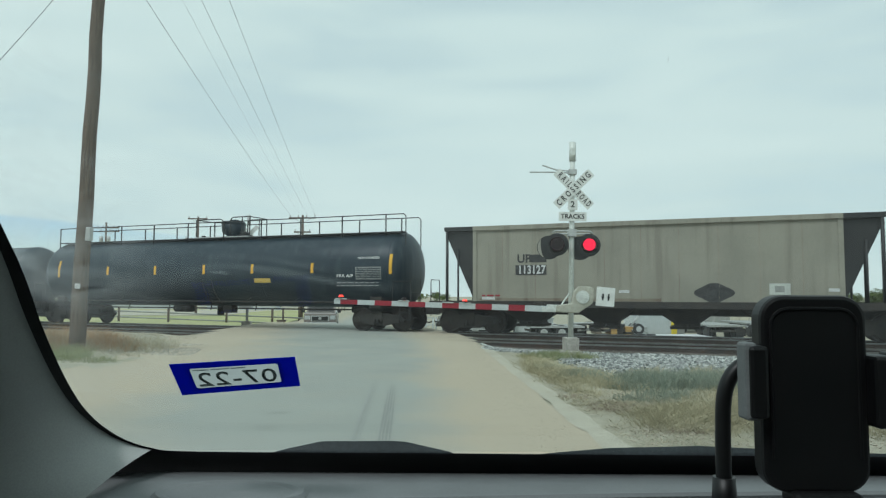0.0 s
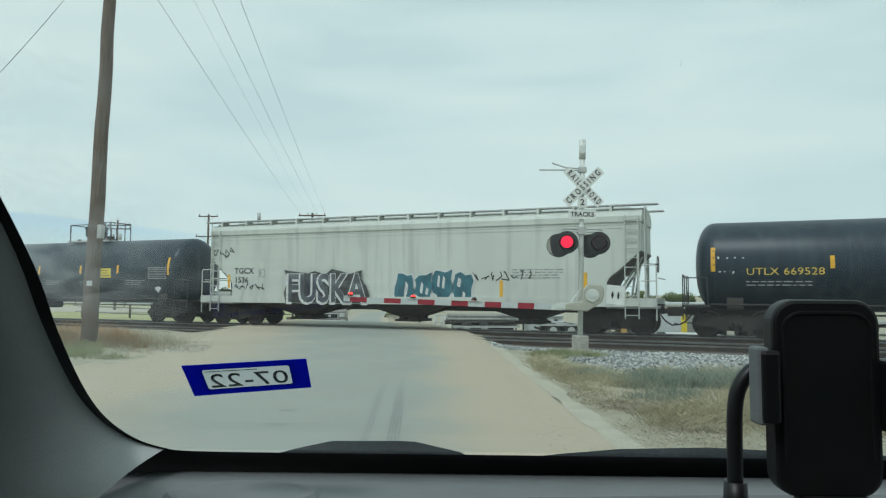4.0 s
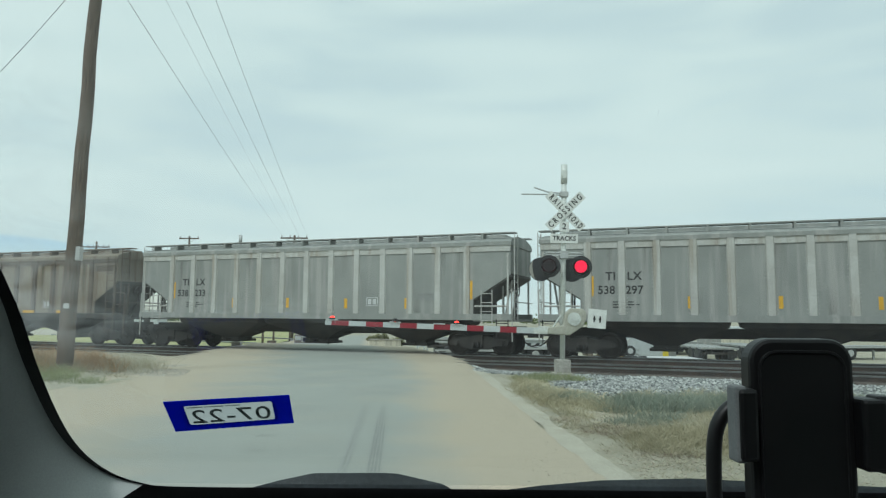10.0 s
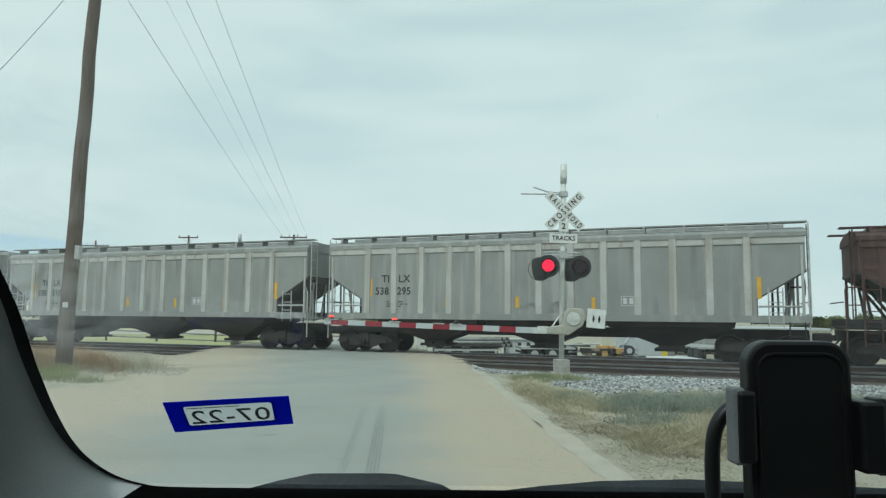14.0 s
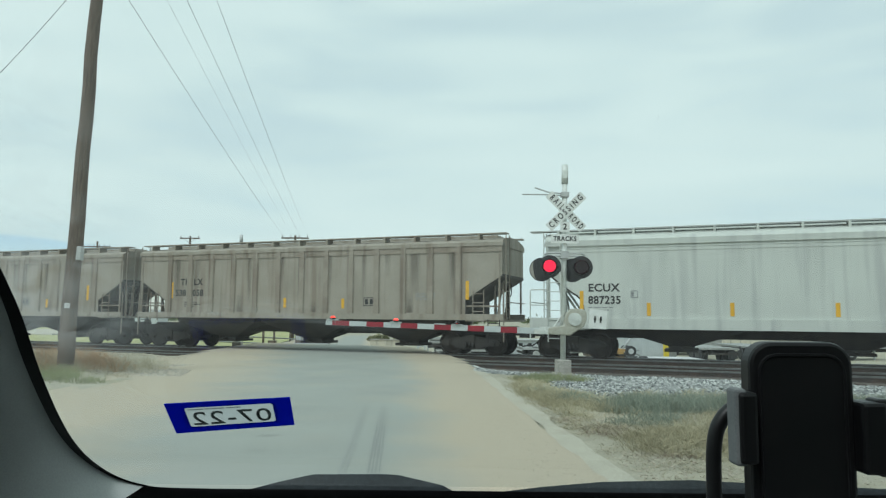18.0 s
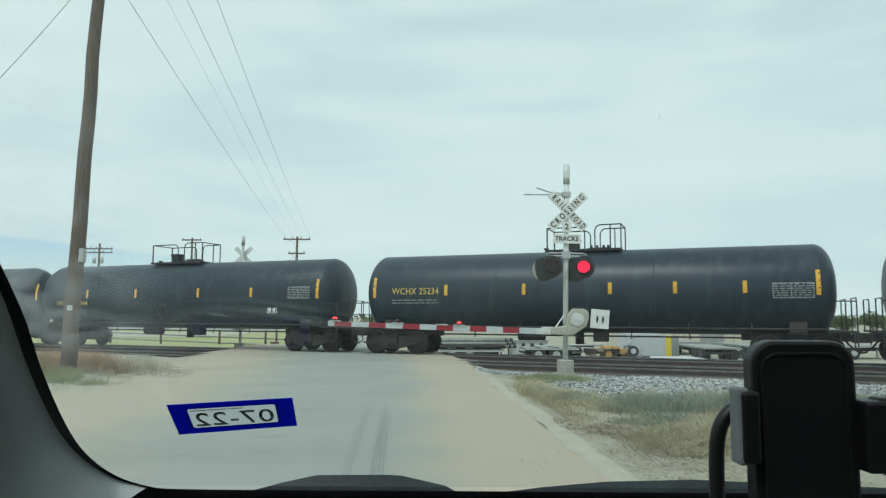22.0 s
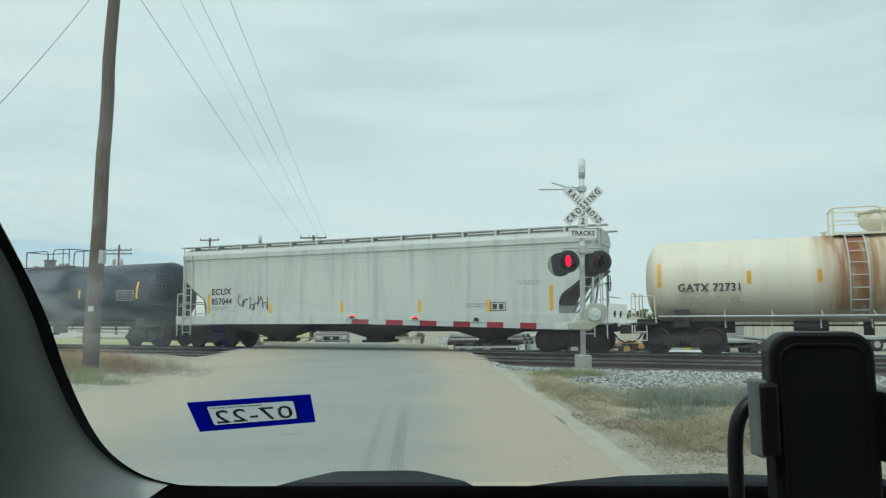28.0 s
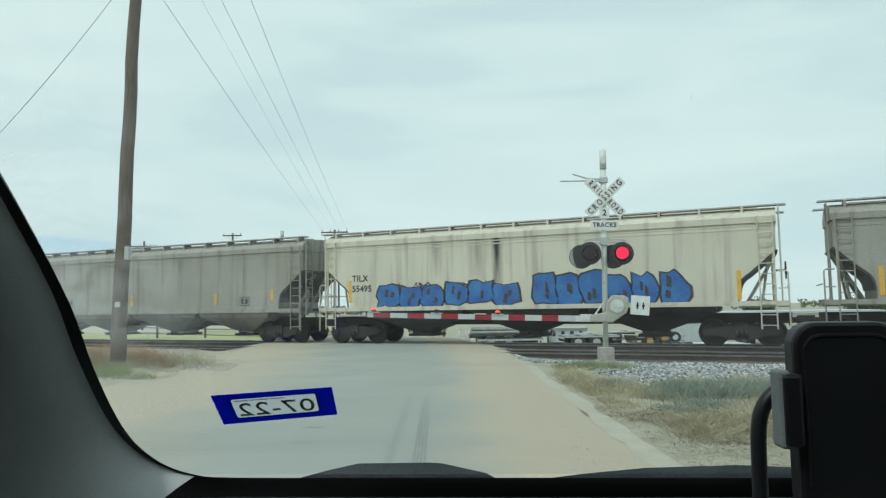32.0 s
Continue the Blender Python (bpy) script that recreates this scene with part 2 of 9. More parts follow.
M = {
    "pale": mat("pale_concrete_edge", (0.47, 0.44, 0.355), (0.4, 0.375, 0.3), 0.95, scale=2.5, fine=40, bump=0.5, mixin=0.45, c=(0.4, 0.36, 0.28)),
    "earth": mat("dry_earth", (0.4, 0.375, 0.29), (0.32, 0.3, 0.23), 1.0, scale=1.3, fine=45, bump=0.35, mixin=0.55, c=(0.3, 0.275, 0.18)),
    "meadow": mat("field_grass", (0.33, 0.35, 0.15), (0.4, 0.38, 0.2), 1.0, scale=0.15, fine=6, bump=0.5, mixin=0.5),
    "ballast": mat("oily_ballast_bed", (0.085, 0.07, 0.058), (0.13, 0.115, 0.1), 1.0, scale=6, fine=25, bump=0.8, mixin=0.9),
    "rail": mat("rusty_rail_steel", (0.09, 0.06, 0.045), (0.06, 0.05, 0.045), 0.6, 0.6, scale=2, fine=30),
    "railhead": mat("polished_rail_head", (0.27, 0.27, 0.27), (0.19, 0.18, 0.17), 0.3, 0.9, scale=2, fine=30, bump=0.05),
    "tie": mat("creosoted_tie", (0.07, 0.055, 0.045), (0.11, 0.09, 0.075), 0.95, scale=3, fine=20, stretch=(1, 6, 6), vary=0.2),
    "polewood": mat("weathered_pole_wood", (0.16, 0.125, 0.1), (0.1, 0.08, 0.065), 0.95, scale=4, fine=30, stretch=(6, 6, 0.5), bump=0.5),
    "galv": mat("galvanised_steel", (0.5, 0.51, 0.5), (0.4, 0.41, 0.4), 0.55, 0.3, scale=5, fine=40, bump=0.08),
    "mast": mat("pale_aluminium_mast", (0.66, 0.68, 0.64), (0.56, 0.58, 0.55), 0.5, 0.1, scale=5, fine=40, bump=0.06),
    "concrete": mat("old_concrete", (0.4, 0.38, 0.34), (0.3, 0.28, 0.25), 0.95, scale=4, fine=25, bump=0.3),
    "signwhite": mat("white_sign_sheet", (0.72, 0.73, 0.7), (0.62, 0.63, 0.6), 0.45, scale=6, fine=30, bump=0.02, mixin=0.15),
    "black": mat("black_paint", (0.02, 0.021, 0.022), (0.03, 0.03, 0.03), 0.5, scale=3, fine=30, bump=0.05),
    "dark": mat("grimy_underframe", (0.028, 0.027, 0.026), (0.05, 0.044, 0.038), 0.85, scale=2, fine=18, bump=0.3),
    "wheel": mat("rolling_wheel_steel", (0.06, 0.05, 0.045), (0.035, 0.03, 0.028), 0.6, 0.5, scale=4, fine=30, bump=0.15),
    "red": mat("red_sheeting", (0.3, 0.016, 0.03), (0.25, 0.016, 0.03), 0.5, scale=4, fine=30, bump=0.02, mixin=0.15),
    "white": mat("white_sheeting", (0.52, 0.55, 0.55), (0.45, 0.48, 0.48), 0.5, scale=4, fine=30, bump=0.02, mixin=0.15),
    "yellow": mat("yellow_reflector", (0.75, 0.42, 0.03), (0.65, 0.36, 0.03), 0.5, scale=5, fine=30, bump=0.02, mixin=0.2),
    "placard": mat("yellow_placard", (0.75, 0.6, 0.04), (0.65, 0.5, 0.04), 0.5, scale=5, fine=30, bump=0.02, mixin=0.2),
    "placard_ink": mat("dark_placard_print", (0.2, 0.15, 0.03), None, 0.7, bump=0),
    "stencil_w": mat("white_stencil", (0.62, 0.63, 0.62), (0.5, 0.5, 0.5), 0.7, scale=9, fine=60, bump=0, mixin=0.4),
    "stencil_g": mat("grey_stencil", (0.3, 0.31, 0.31), (0.24, 0.24, 0.24), 0.7, scale=9, fine=60, bump=0, mixin=0.4),
    "stencil_y": mat("yellow_stencil", (0.7, 0.5, 0.1), (0.55, 0.4, 0.1), 0.7, scale=9, fine=60, bump=0, mixin=0.4),
    "stencil_k": mat("black_stencil", (0.03, 0.03, 0.03), (0.06, 0.06, 0.06), 0.7, scale=9, fine=60, bump=0, mixin=0.4),
    "tankblack": mat("black_tank_paint", (0.012, 0.024, 0.036), (0.02, 0.034, 0.047), 0.4, scale=0.8, fine=20, bump=0.04, mixin=0.3, streak=(0.034, 0.049, 0.059), spec=0.32),
    "tankgrey": mat("faded_black_tank_paint", (0.038, 0.057, 0.068), (0.052, 0.071, 0.082), 0.48, scale=0.7, fine=20, bump=0.04, mixin=0.3, streak=(0.085, 0.085, 0.082)),
    "tankwhite": mat("cream_tank_paint", (0.74, 0.69, 0.56), (0.7, 0.65, 0.52), 0.5, scale=0.8, fine=20, bump=0.05, mixin=0.12, streak=(0.66, 0.58, 0.44)),
    "hopgrey": mat("light_grey_hopper_paint", (0.56, 0.585, 0.535), (0.5, 0.52, 0.48), 0.55, scale=0.5, fine=18, bump=0.05, mixin=0.15, streak=(0.42, 0.43, 0.41)),
    "hopcream": mat("cream_hopper_paint", (0.6, 0.565, 0.455), (0.53, 0.5, 0.4), 0.6, scale=0.5, fine=18, bump=0.05, mixin=0.2, streak=(0.38, 0.35, 0.29)),
    "hopdirty": mat("dusty_grey_hopper_paint", (0.335, 0.325, 0.283), (0.27, 0.26, 0.222), 0.7, scale=0.5, fine=18, bump=0.08, mixin=0.25, streak=(0.22, 0.19, 0.155)),
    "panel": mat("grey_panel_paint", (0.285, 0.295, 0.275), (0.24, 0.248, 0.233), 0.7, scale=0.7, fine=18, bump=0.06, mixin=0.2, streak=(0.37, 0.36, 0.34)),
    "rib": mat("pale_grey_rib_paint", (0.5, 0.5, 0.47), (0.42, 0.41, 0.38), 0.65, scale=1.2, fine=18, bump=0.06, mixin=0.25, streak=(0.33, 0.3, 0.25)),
    "panel_tan": mat("dusty_tan_panel_paint", (0.33, 0.3, 0.25), (0.27, 0.245, 0.2), 0.75, scale=0.7, fine=18, bump=0.08, mixin=0.25, streak=(0.22, 0.18, 0.14)),
    "rib_tan": mat("dusty_rib_paint", (0.3, 0.27, 0.22), (0.24, 0.2, 0.16), 0.75, scale=1.2, fine=18, bump=0.08, mixin=0.25, streak=(0.15, 0.12, 0.09)),
    "panel_brown": mat("brown_weathered_panel_paint", (0.255, 0.22, 0.17), (0.2, 0.17, 0.13), 0.8, scale=0.7, fine=18, bump=0.08, mixin=0.3, streak=(0.14, 0.1, 0.075)),
    "rib_brown": mat("brown_weathered_rib_paint", (0.15, 0.12, 0.095), (0.1, 0.08, 0.065), 0.8, scale=1.2, fine=18, bump=0.08, mixin=0.3),
    "rust": mat("rusted_hopper_paint", (0.1, 0.056, 0.046), (0.07, 0.042, 0.037), 0.85, scale=0.8, fine=16, bump=0.15, mixin=0.4, streak=(0.13, 0.08, 0.055)),
    "uptan": mat("tan_gondola_paint", (0.3, 0.287, 0.235), (0.25, 0.24, 0.198), 0.75, scale=0.6, fine=18, bump=0.06, mixin=0.2, streak=(0.22, 0.2, 0.165)),
    "dash": mat("grey_dash_plastic", (0.168, 0.178, 0.182), (0.145, 0.153, 0.157), 0.6, scale=20, fine=900, bump=0.04, mixin=0.2),
    "trim": mat("grey_pillar_trim", (0.37, 0.38, 0.37), (0.34, 0.35, 0.34), 0.9, scale=15, fine=900, bump=0.03, mixin=0.15, spec=0.08),
    "frit": mat("black_windscreen_band", (0.006, 0.006, 0.007), (0.009, 0.009, 0.01), 0.5, scale=30, fine=300, bump=0),
    "plastic": mat("black_holder_plastic", (0.004, 0.0045, 0.005), (0.006, 0.006, 0.0065), 0.45, scale=40, fine=900, bump=0.01, mixin=0.2, spec=0.4),
    "foam": mat("grey_foam_pad", (0.17, 0.18, 0.18), (0.14, 0.15, 0.15), 0.9, scale=60, fine=1200, bump=0.03, mixin=0.3),
    "glass": dusty_pane("windscreen_glass", (0.93, 0.97, 0.965), 1.33, 0.03),
    "lit": glow("lit_red_lens", (1.0, 0.0, 0.045), 1.2, (0.12, 0.0, 0.006)),
    "unlit": mat("unlit_red_lens", (0.012, 0.002, 0.002), (0.008, 0.002, 0.002), 0.2, scale=30, fine=200, bump=0),
    "litlamp": glow("lit_gate_lamp", (1.0, 0.03, 0.015), 2.2, (0.6, 0.03, 0.02)),
}


def road_material():
    """Worn asphalt that gives way to tan gravel towards both sides, where traffic has not swept it."""
    m = mat("worn_asphalt", (0.334, 0.347, 0.314), (0.302, 0.315, 0.286), 0.95, scale=0.5, fine=90, bump=0.14, mixin=0.3, c=(0.33, 0.335, 0.298), spec=0.1)
    n, l = m.node_tree.nodes, m.node_tree.links
    p = n["Principled BSDF"]
    col = p.inputs["Base Color"].links[0].from_socket
    at = n.new("ShaderNodeAttribute")
    at.attribute_name = "across"
    tc, nz, gz = n.new("ShaderNodeTexCoord"), n.new("ShaderNodeTexNoise"), n.new("ShaderNodeTexNoise")
    nz.inputs["Scale"].default_value, nz.inputs["Detail"].default_value = 0.55, 8
    gz.inputs["Scale"].default_value, gz.inputs["Detail"].default_value = 48, 9
    l.new(tc.outputs["Object"], nz.inputs["Vector"])
    l.new(tc.outputs["Object"], gz.inputs["Vector"])
    ramp = n.new("ShaderNodeValToRGB")
    e = ramp.color_ramp.elements
    e[0].position, e[0].color = 0.0, (1, 1, 1, 1)
    e[1].position, e[1].color = 1.0, (1, 1, 1, 1)
    for pos, v in ((0.16, 0.95), (0.36, 0.4), (0.5, 0.05), (0.74, 0.05), (0.86, 0.75), (0.93, 1.0)):
        el = e.new(pos)
        el.color = (v, v, v, 1)
    l.new(at.outputs["Fac"], ramp.inputs[0])
    add = n.new("ShaderNodeMath")
    add.operation = "ADD"
    l.new(ramp.outputs[0], add.inputs[0])
    l.new(nz.outputs[0], add.inputs[1])
    rg = n.new("ShaderNodeMapRange")
    rg.inputs[1].default_value, rg.inputs[2].default_value = 0.62, 1.25
    l.new(add.outputs[0], rg.inputs[0])
    sand = n.new("ShaderNodeMix")
    sand.data_type = "RGBA"
    sand.inputs[6].default_value, sand.inputs[7].default_value = (0.52, 0.452, 0.342, 1), (0.35, 0.309, 0.242, 1)
    gr = n.new("ShaderNodeMapRange")
    gr.inputs[1].default_value, gr.inputs[2].default_value = 0.4, 0.6
    l.new(gz.outputs[0], gr.inputs[0])
    l.new(gr.outputs[0], sand.inputs[0])
    mx = n.new("ShaderNodeMix")
    mx.data_type = "RGBA"
    l.new(rg.outputs[0], mx.inputs[0])
    l.new(col, mx.inputs[6])
    l.new(sand.outputs[2], mx.inputs[7])
    l.new(mx.outputs[2], p.inputs["Base Color"])
    return m


def island_material(name, a, b, rough=0.9):
    """Colour that varies from piece to piece of a joined heap."""
    m = bpy.data.materials.new(name)
    m.use_nodes = True
    n, l = m.node_tree.nodes, m.node_tree.links
    p, ge, mx, nz = n["Principled BSDF"], n.new("ShaderNodeNewGeometry"), n.new("ShaderNodeMix"), n.new("ShaderNodeTexNoise")
    nz.inputs["Scale"].default_value = 0.8
    mx.data_type = "RGBA"
    mx.inputs[6].default_value, mx.inputs[7].default_value = (*a, 1), (*b, 1)
    hs = n.new("ShaderNodeHueSaturation")
    r2 = n.new("ShaderNodeMapRange")
    r2.inputs[1].default_value, r2.inputs[2].default_value, r2.inputs[3].default_value, r2.inputs[4].default_value = 0.3, 0.7, 0.75, 1.2
    l.new(nz.outputs[0], r2.inputs[0])
    l.new(ge.outputs["Random Per Island"], mx.inputs[0])
    l.new(mx.outputs[2], hs.inputs["Color"])
    l.new(r2.outputs[0], hs.inputs["Value"])
    l.new(hs.outputs[0], p.inputs["Base Color"])
    p.inputs["Roughness"].default_value = rough
    p.inputs["Specular IOR Level"].default_value = 0.2
    return m


def sticker_material(name, colour, share=0.4):
    """Thin printed film that lets daylight through from behind."""
    m = bpy.data.materials.new(name)
    m.use_nodes = True
    n, l = m.node_tree.nodes, m.node_tree.links
    n.clear()
    o, mx, tr, df, nz, hs = (n.new("ShaderNode" + k) for k in ("OutputMaterial", "MixShader", "BsdfTranslucent", "BsdfDiffuse", "TexNoise", "HueSaturation"))
    nz.inputs["Scale"].default_value = 150
    hs.inputs["Color"].default_value = (*colour, 1)
    rg = n.new("ShaderNodeMapRange")
    rg.inputs[3].default_value, rg.inputs[4].default_value = 0.85, 1.15
    l.new(nz.outputs[0], rg.inputs[0])
    l.new(rg.outputs[0], hs.inputs["Value"])
    l.new(hs.outputs[0], tr.inputs[0])
    l.new(hs.outputs[0], df.inputs[0])
    mx.inputs[0].default_value = share
    l.new(tr.outputs[0], mx.inputs[1])
    l.new(df.outputs[0], mx.inputs[2])
    l.new(mx.outputs[0], o.inputs[0])
    return m


M["road"] = road_material()
M["decalblue"] = sticker_material("blue_decal", (0.03, 0.05, 0.6))
M["decalpale"] = sticker_material("pale_decal_back", (0.45, 0.48, 0.47), 0.2)
# slope sheets take a dark colour in place of the shade under the ends
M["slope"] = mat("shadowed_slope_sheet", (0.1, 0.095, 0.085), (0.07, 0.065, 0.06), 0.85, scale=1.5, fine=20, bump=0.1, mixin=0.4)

# ---- mesh tools ----
def box(bm, x0, x1, y0, y1, z0, z1):
    v = [bm.verts.new((x, y, z)) for x in (x0, x1) for y in (y0, y1) for z in (z0, z1)]
    for f in ((0, 1, 3, 2), (4, 6, 7, 5), (0, 4, 5, 1), (2, 3, 7, 6), (0, 2, 6, 4), (1, 5, 7, 3)):
        bm.faces.new([v[i] for i in f])


def tube(bm, pts, r, seg=8, r2=None, caps=True):
    """A round bar along pts, of radius r at its start and r2 at its end."""
    pts = [Vector(p) for p in pts]
    rings = []
    for i, p in enumerate(pts):
        d = (pts[min(i + 1, len(pts) - 1)] - pts[max(i - 1, 0)]).normalized()
        a = d.orthogonal().normalized() if i == 0 else (a - d * a.dot(d)).normalized()
        b = d.cross(a)
        k = r if r2 is None else r + (r2 - r) * i / (len(pts) - 1)
        rings.append([bm.verts.new(p + (a * math.cos(t) + b * math.sin(t)) * k) for t in (2 * math.pi * j / seg for j in range(seg))])
    for u, w in zip(rings, rings[1:]):
        for j in range(seg):
            f = bm.faces.new((u[j], u[(j + 1) % seg], w[(j + 1) % seg], w[j]))
            f.smooth = seg > 6
    if caps:
        bm.faces.new(rings[0][::-1])
        bm.faces.new(rings[-1])


def prism(bm, poly, y0, y1):
    """Poly in x, z pushed along y."""
    a = [bm.verts.new((x, y0, z)) for x, z in poly]
    b = [bm.verts.new((x, y1, z)) for x, z in poly]
    bm.faces.new(a)
    bm.faces.new(b[::-1])
    for i in range(len(poly)):
        j = (i + 1) % len(poly)
        bm.faces.new((a[j], a[i], b[i], b[j]))


def loft(bm, rings, smooth=True, close=True, caps=True):
    vs = [[bm.verts.new(p) for p in r] for r in rings]
    n = len(rings[0])
    for u, w in zip(vs, vs[1:]):
        for j in range(n if close else n - 1):
            f = bm.faces.new((u[j], u[(j + 1) % n], w[(j + 1) % n], w[j]))
            f.smooth = smooth
    if caps and close:
        bm.faces.new(vs[0][::-1])
        bm.faces.new(vs[-1])


def bevel(bm, w, seg=2, angle=40):
    bmesh.ops.recalc_face_normals(bm, faces=bm.faces)
    e = [e for e in bm.edges if len(e.link_faces) == 2 and e.calc_face_angle(0) > radians(angle)]
    bmesh.ops.bevel(bm, geom=e, offset=w, segments=seg, affect="EDGES", profile=0.5)


def finish(name, bm, material):
    bmesh.ops.recalc_face_normals(bm, faces=bm.faces)
    me = bpy.data.meshes.new(name)
    bm.to_mesh(me)
    bm.free()
    me.materials.append(material)
    return me


def hang(name, me, parent, m=None, label=""):
    ob = new(name, me)
    ob.parent = parent
    if m is not None:
        ob.matrix_basis = m
    return tagged(ob, label)


def part(name, bm, material, parent, label="", m=None):
    return hang(name, finish(name, bm, material), parent, m, label)


def boxpart(name, dims, material, parent, label="", soft=0.0):
    bm = bmesh.new()
    box(bm, *dims)
    if soft:
        bevel(bm, soft)
    return part(name, bm, material, parent, label)


def barpart(name, pts, r, material, parent, label="", seg=8, r2=None):
    bm = bmesh.new()
    tube(bm, pts, r, seg, r2)
    return part(name, bm, material, parent, label)


def thing(name, m, label, category, group="", kind=""):
    ob = new(name)
    ob.matrix_basis = m
    return tagged(ob, label, category, group, kind)


def words(text, size, wide=1.0, bold=0.0, mid=False):
    """A flat mesh of letters in the x, z plane, facing -y."""
    cu = bpy.data.curves.new("letters", "FONT")
    cu.body, cu.size, cu.extrude, cu.resolution_u, cu.offset = text, size, 0.0015, 3, bold
    cu.space_character = 1.05
    if mid:
        cu.align_x, cu.align_y = "CENTER", "CENTER"
    ob = new("letters", cu)
    me = bpy.data.meshes.new_from_object(ob.evaluated_get(bpy.context.evaluated_depsgraph_get()))
    bpy.data.objects.remove(ob)
    me.transform(pose(0, 0, 0, 90) @ Matrix.Diagonal((wide, 1, 1, 1)))
    me.materials.clear()
    return me


# lettering of the train and the signs, made while the scene is small
LETTERS = {}
for key, text, size, wide, bold in (
        ("up", "UP", 0.42, 1.0, 0.012), ("upn", "113127", 0.42, 0.9, 0.012), ("eltx", "ELTX", 0.36, 1.0, 0.01), ("eltxn", "3026", 0.36, 1.0, 0.01),
        ("gatxe", "GATX 222371", 0.342, 1.0, 0.0), ("tgcx", "TGCX", 0.34, 1.05, 0.01), ("tgcxn", "1536", 0.34, 1.05, 0.01),
        ("utg", "UTLX 669528", 0.324, 1.0, 0.0), ("uth", "UTLX 669546", 0.324, 1.0, 0.0), ("uti", "UTLX 671349", 0.324, 1.0, 0.0),
        ("gacx", "GA   CX", 0.36, 1.0, 0.01), ("gacxn", "49   09", 0.36, 1.0, 0.01), ("tilx", "TI   LX", 0.4, 1.0, 0.008),
        ("n83", "538   233", 0.4, 0.95, 0.008), ("n248", "538   248", 0.4, 0.95, 0.008), ("n210", "538   210", 0.4, 0.95, 0.008), ("n295", "538   295", 0.4, 0.95, 0.008), ("n297", "538   297", 0.4, 0.95, 0.008),
        ("n104", "538   104", 0.4, 0.95, 0.008), ("n058", "538   058", 0.4, 0.95, 0.008), ("mp", "M  P", 0.4, 1.0, 0.01), ("mpn", "72  28  95", 0.4, 0.9, 0.01),
        ("ecux", "ECUX", 0.38, 1.05, 0.01), ("ec1", "887235", 0.38, 0.95, 0.01), ("ec2", "857044", 0.38, 0.95, 0.01),
        ("w401", "WCHX 25401", 0.324, 1.0, 0.0), ("w34", "WCHX 25344", 0.324, 1.05, 0.0), ("w234", "WCHX 25234", 0.360, 1.0, 0.0), ("w249", "WCHX 25249", 0.342, 1.0, 0.0),
        ("w233", "WCHX 25233", 0.342, 1.0, 0.0), ("t633", "TILX 101633", 0.44, 1.0, 0.01), ("cbtx", "CBTX 727766", 0.360, 1.1, 0.0),
        ("g731", "GATX 72731", 0.37, 1.0, 0.005), ("t309", "TILX  112309", 0.38, 1.0, 0.006), ("tilxs", "TILX", 0.36, 1.0, 0.008), ("t448", "65448", 0.36, 1.0, 0.008),
        ("t495", "55495", 0.36, 1.0, 0.008), ("cro", "C R O S S I N G", 0.21, 0.74, 0.005), ("rail", "R A I L", 0.21, 0.66, 0.005), ("road", "R O A D", 0.21, 0.54, 0.005),
        ("two", "2", 0.21, 1.0, 0.004), ("tracks", "TRACKS", 0.16, 0.95, 0.004), ("decal", "07-22", 0.0172, 1.33, 0.0), ("propane", "NON-ODORIZED", 0.12, 1.0, 0.004),
        ("fra", "FRA A/P", 0.17, 1.0, 0.005), ("charm", "CHARM", 1.3, 1.0, 0.075), ("charm_edge", "CHARM", 1.3, 1.0, 0.17), ("fuska", "FUSKA", 1.6, 1.0, 0.04), ("fuska_edge", "FUSKA", 1.6, 1.0, 0.1), ("cmf", "CMF", 0.24, 1.0, 0.0)):
    LETTERS[key] = words(text, size, wide, bold, key in ("cro", "rail", "road", "two", "tracks", "decal"))


def lettering(key, x, y, z, material, parent, name="lettering", m=None, width=0.0):
    me = LETTERS[key].copy()
    if width:
        xs = [v.co.x for v in me.vertices]
        me.transform(Matrix.Diagonal((width / (max(xs) - min(xs)), 1, 1, 1)))
    me.materials.clear()
    me.materials.append(material)
    return hang(name, me, parent, m if m is not None else pose(x, y, z))


# ---- the lie of the land: s runs along the railway, n across it from the near rail of the far track ----
TURN = 21.3
ALONG = Vector((math.cos(radians(TURN)), -math.sin(radians(TURN)), 0))
ACROSS = Vector((math.sin(radians(TURN)), math.cos(radians(TURN)), 0))
NEAR_RAIL, HALF_GAUGE, TRACK_GAP = 25.41, 0.72, 4.3
ROAD_L = [(-5.6, -30), (-5.7, 4), (-5.9, 11), (-6.3, 15), (-7.6, 20.5), (-9.0, 26), (-9.6, 33), (-10.0, 45), (-12.0, 65), (-26.0, 200), (-60, 600)]
ROAD_R = [(1.75, -30), (1.45, 4), (1.1, 11), (0.9, 15), (0.62, 20.5), (0.2, 26), (-1.6, 33), (-4.2, 45), (-6.2, 65), (-19.0, 200), (-50, 600)]


def rail_xy(s, n, z=0.0):
    return ALONG * s + ACROSS * (NEAR_RAIL + n) + Vector((0, 0, z))


def edge(pts, y):
    for (x0, y0), (x1, y1) in zip(pts, pts[1:]):
        if y0 <= y <= y1:
            return x0 + (x1 - x0) * (y - y0) / (y1 - y0)
    return pts[-1][0]


def smooth(a, b, x):
    t = max(0.0, min(1.0, (x - a) / (b - a)))
    return t * t * (3 - 2 * t)


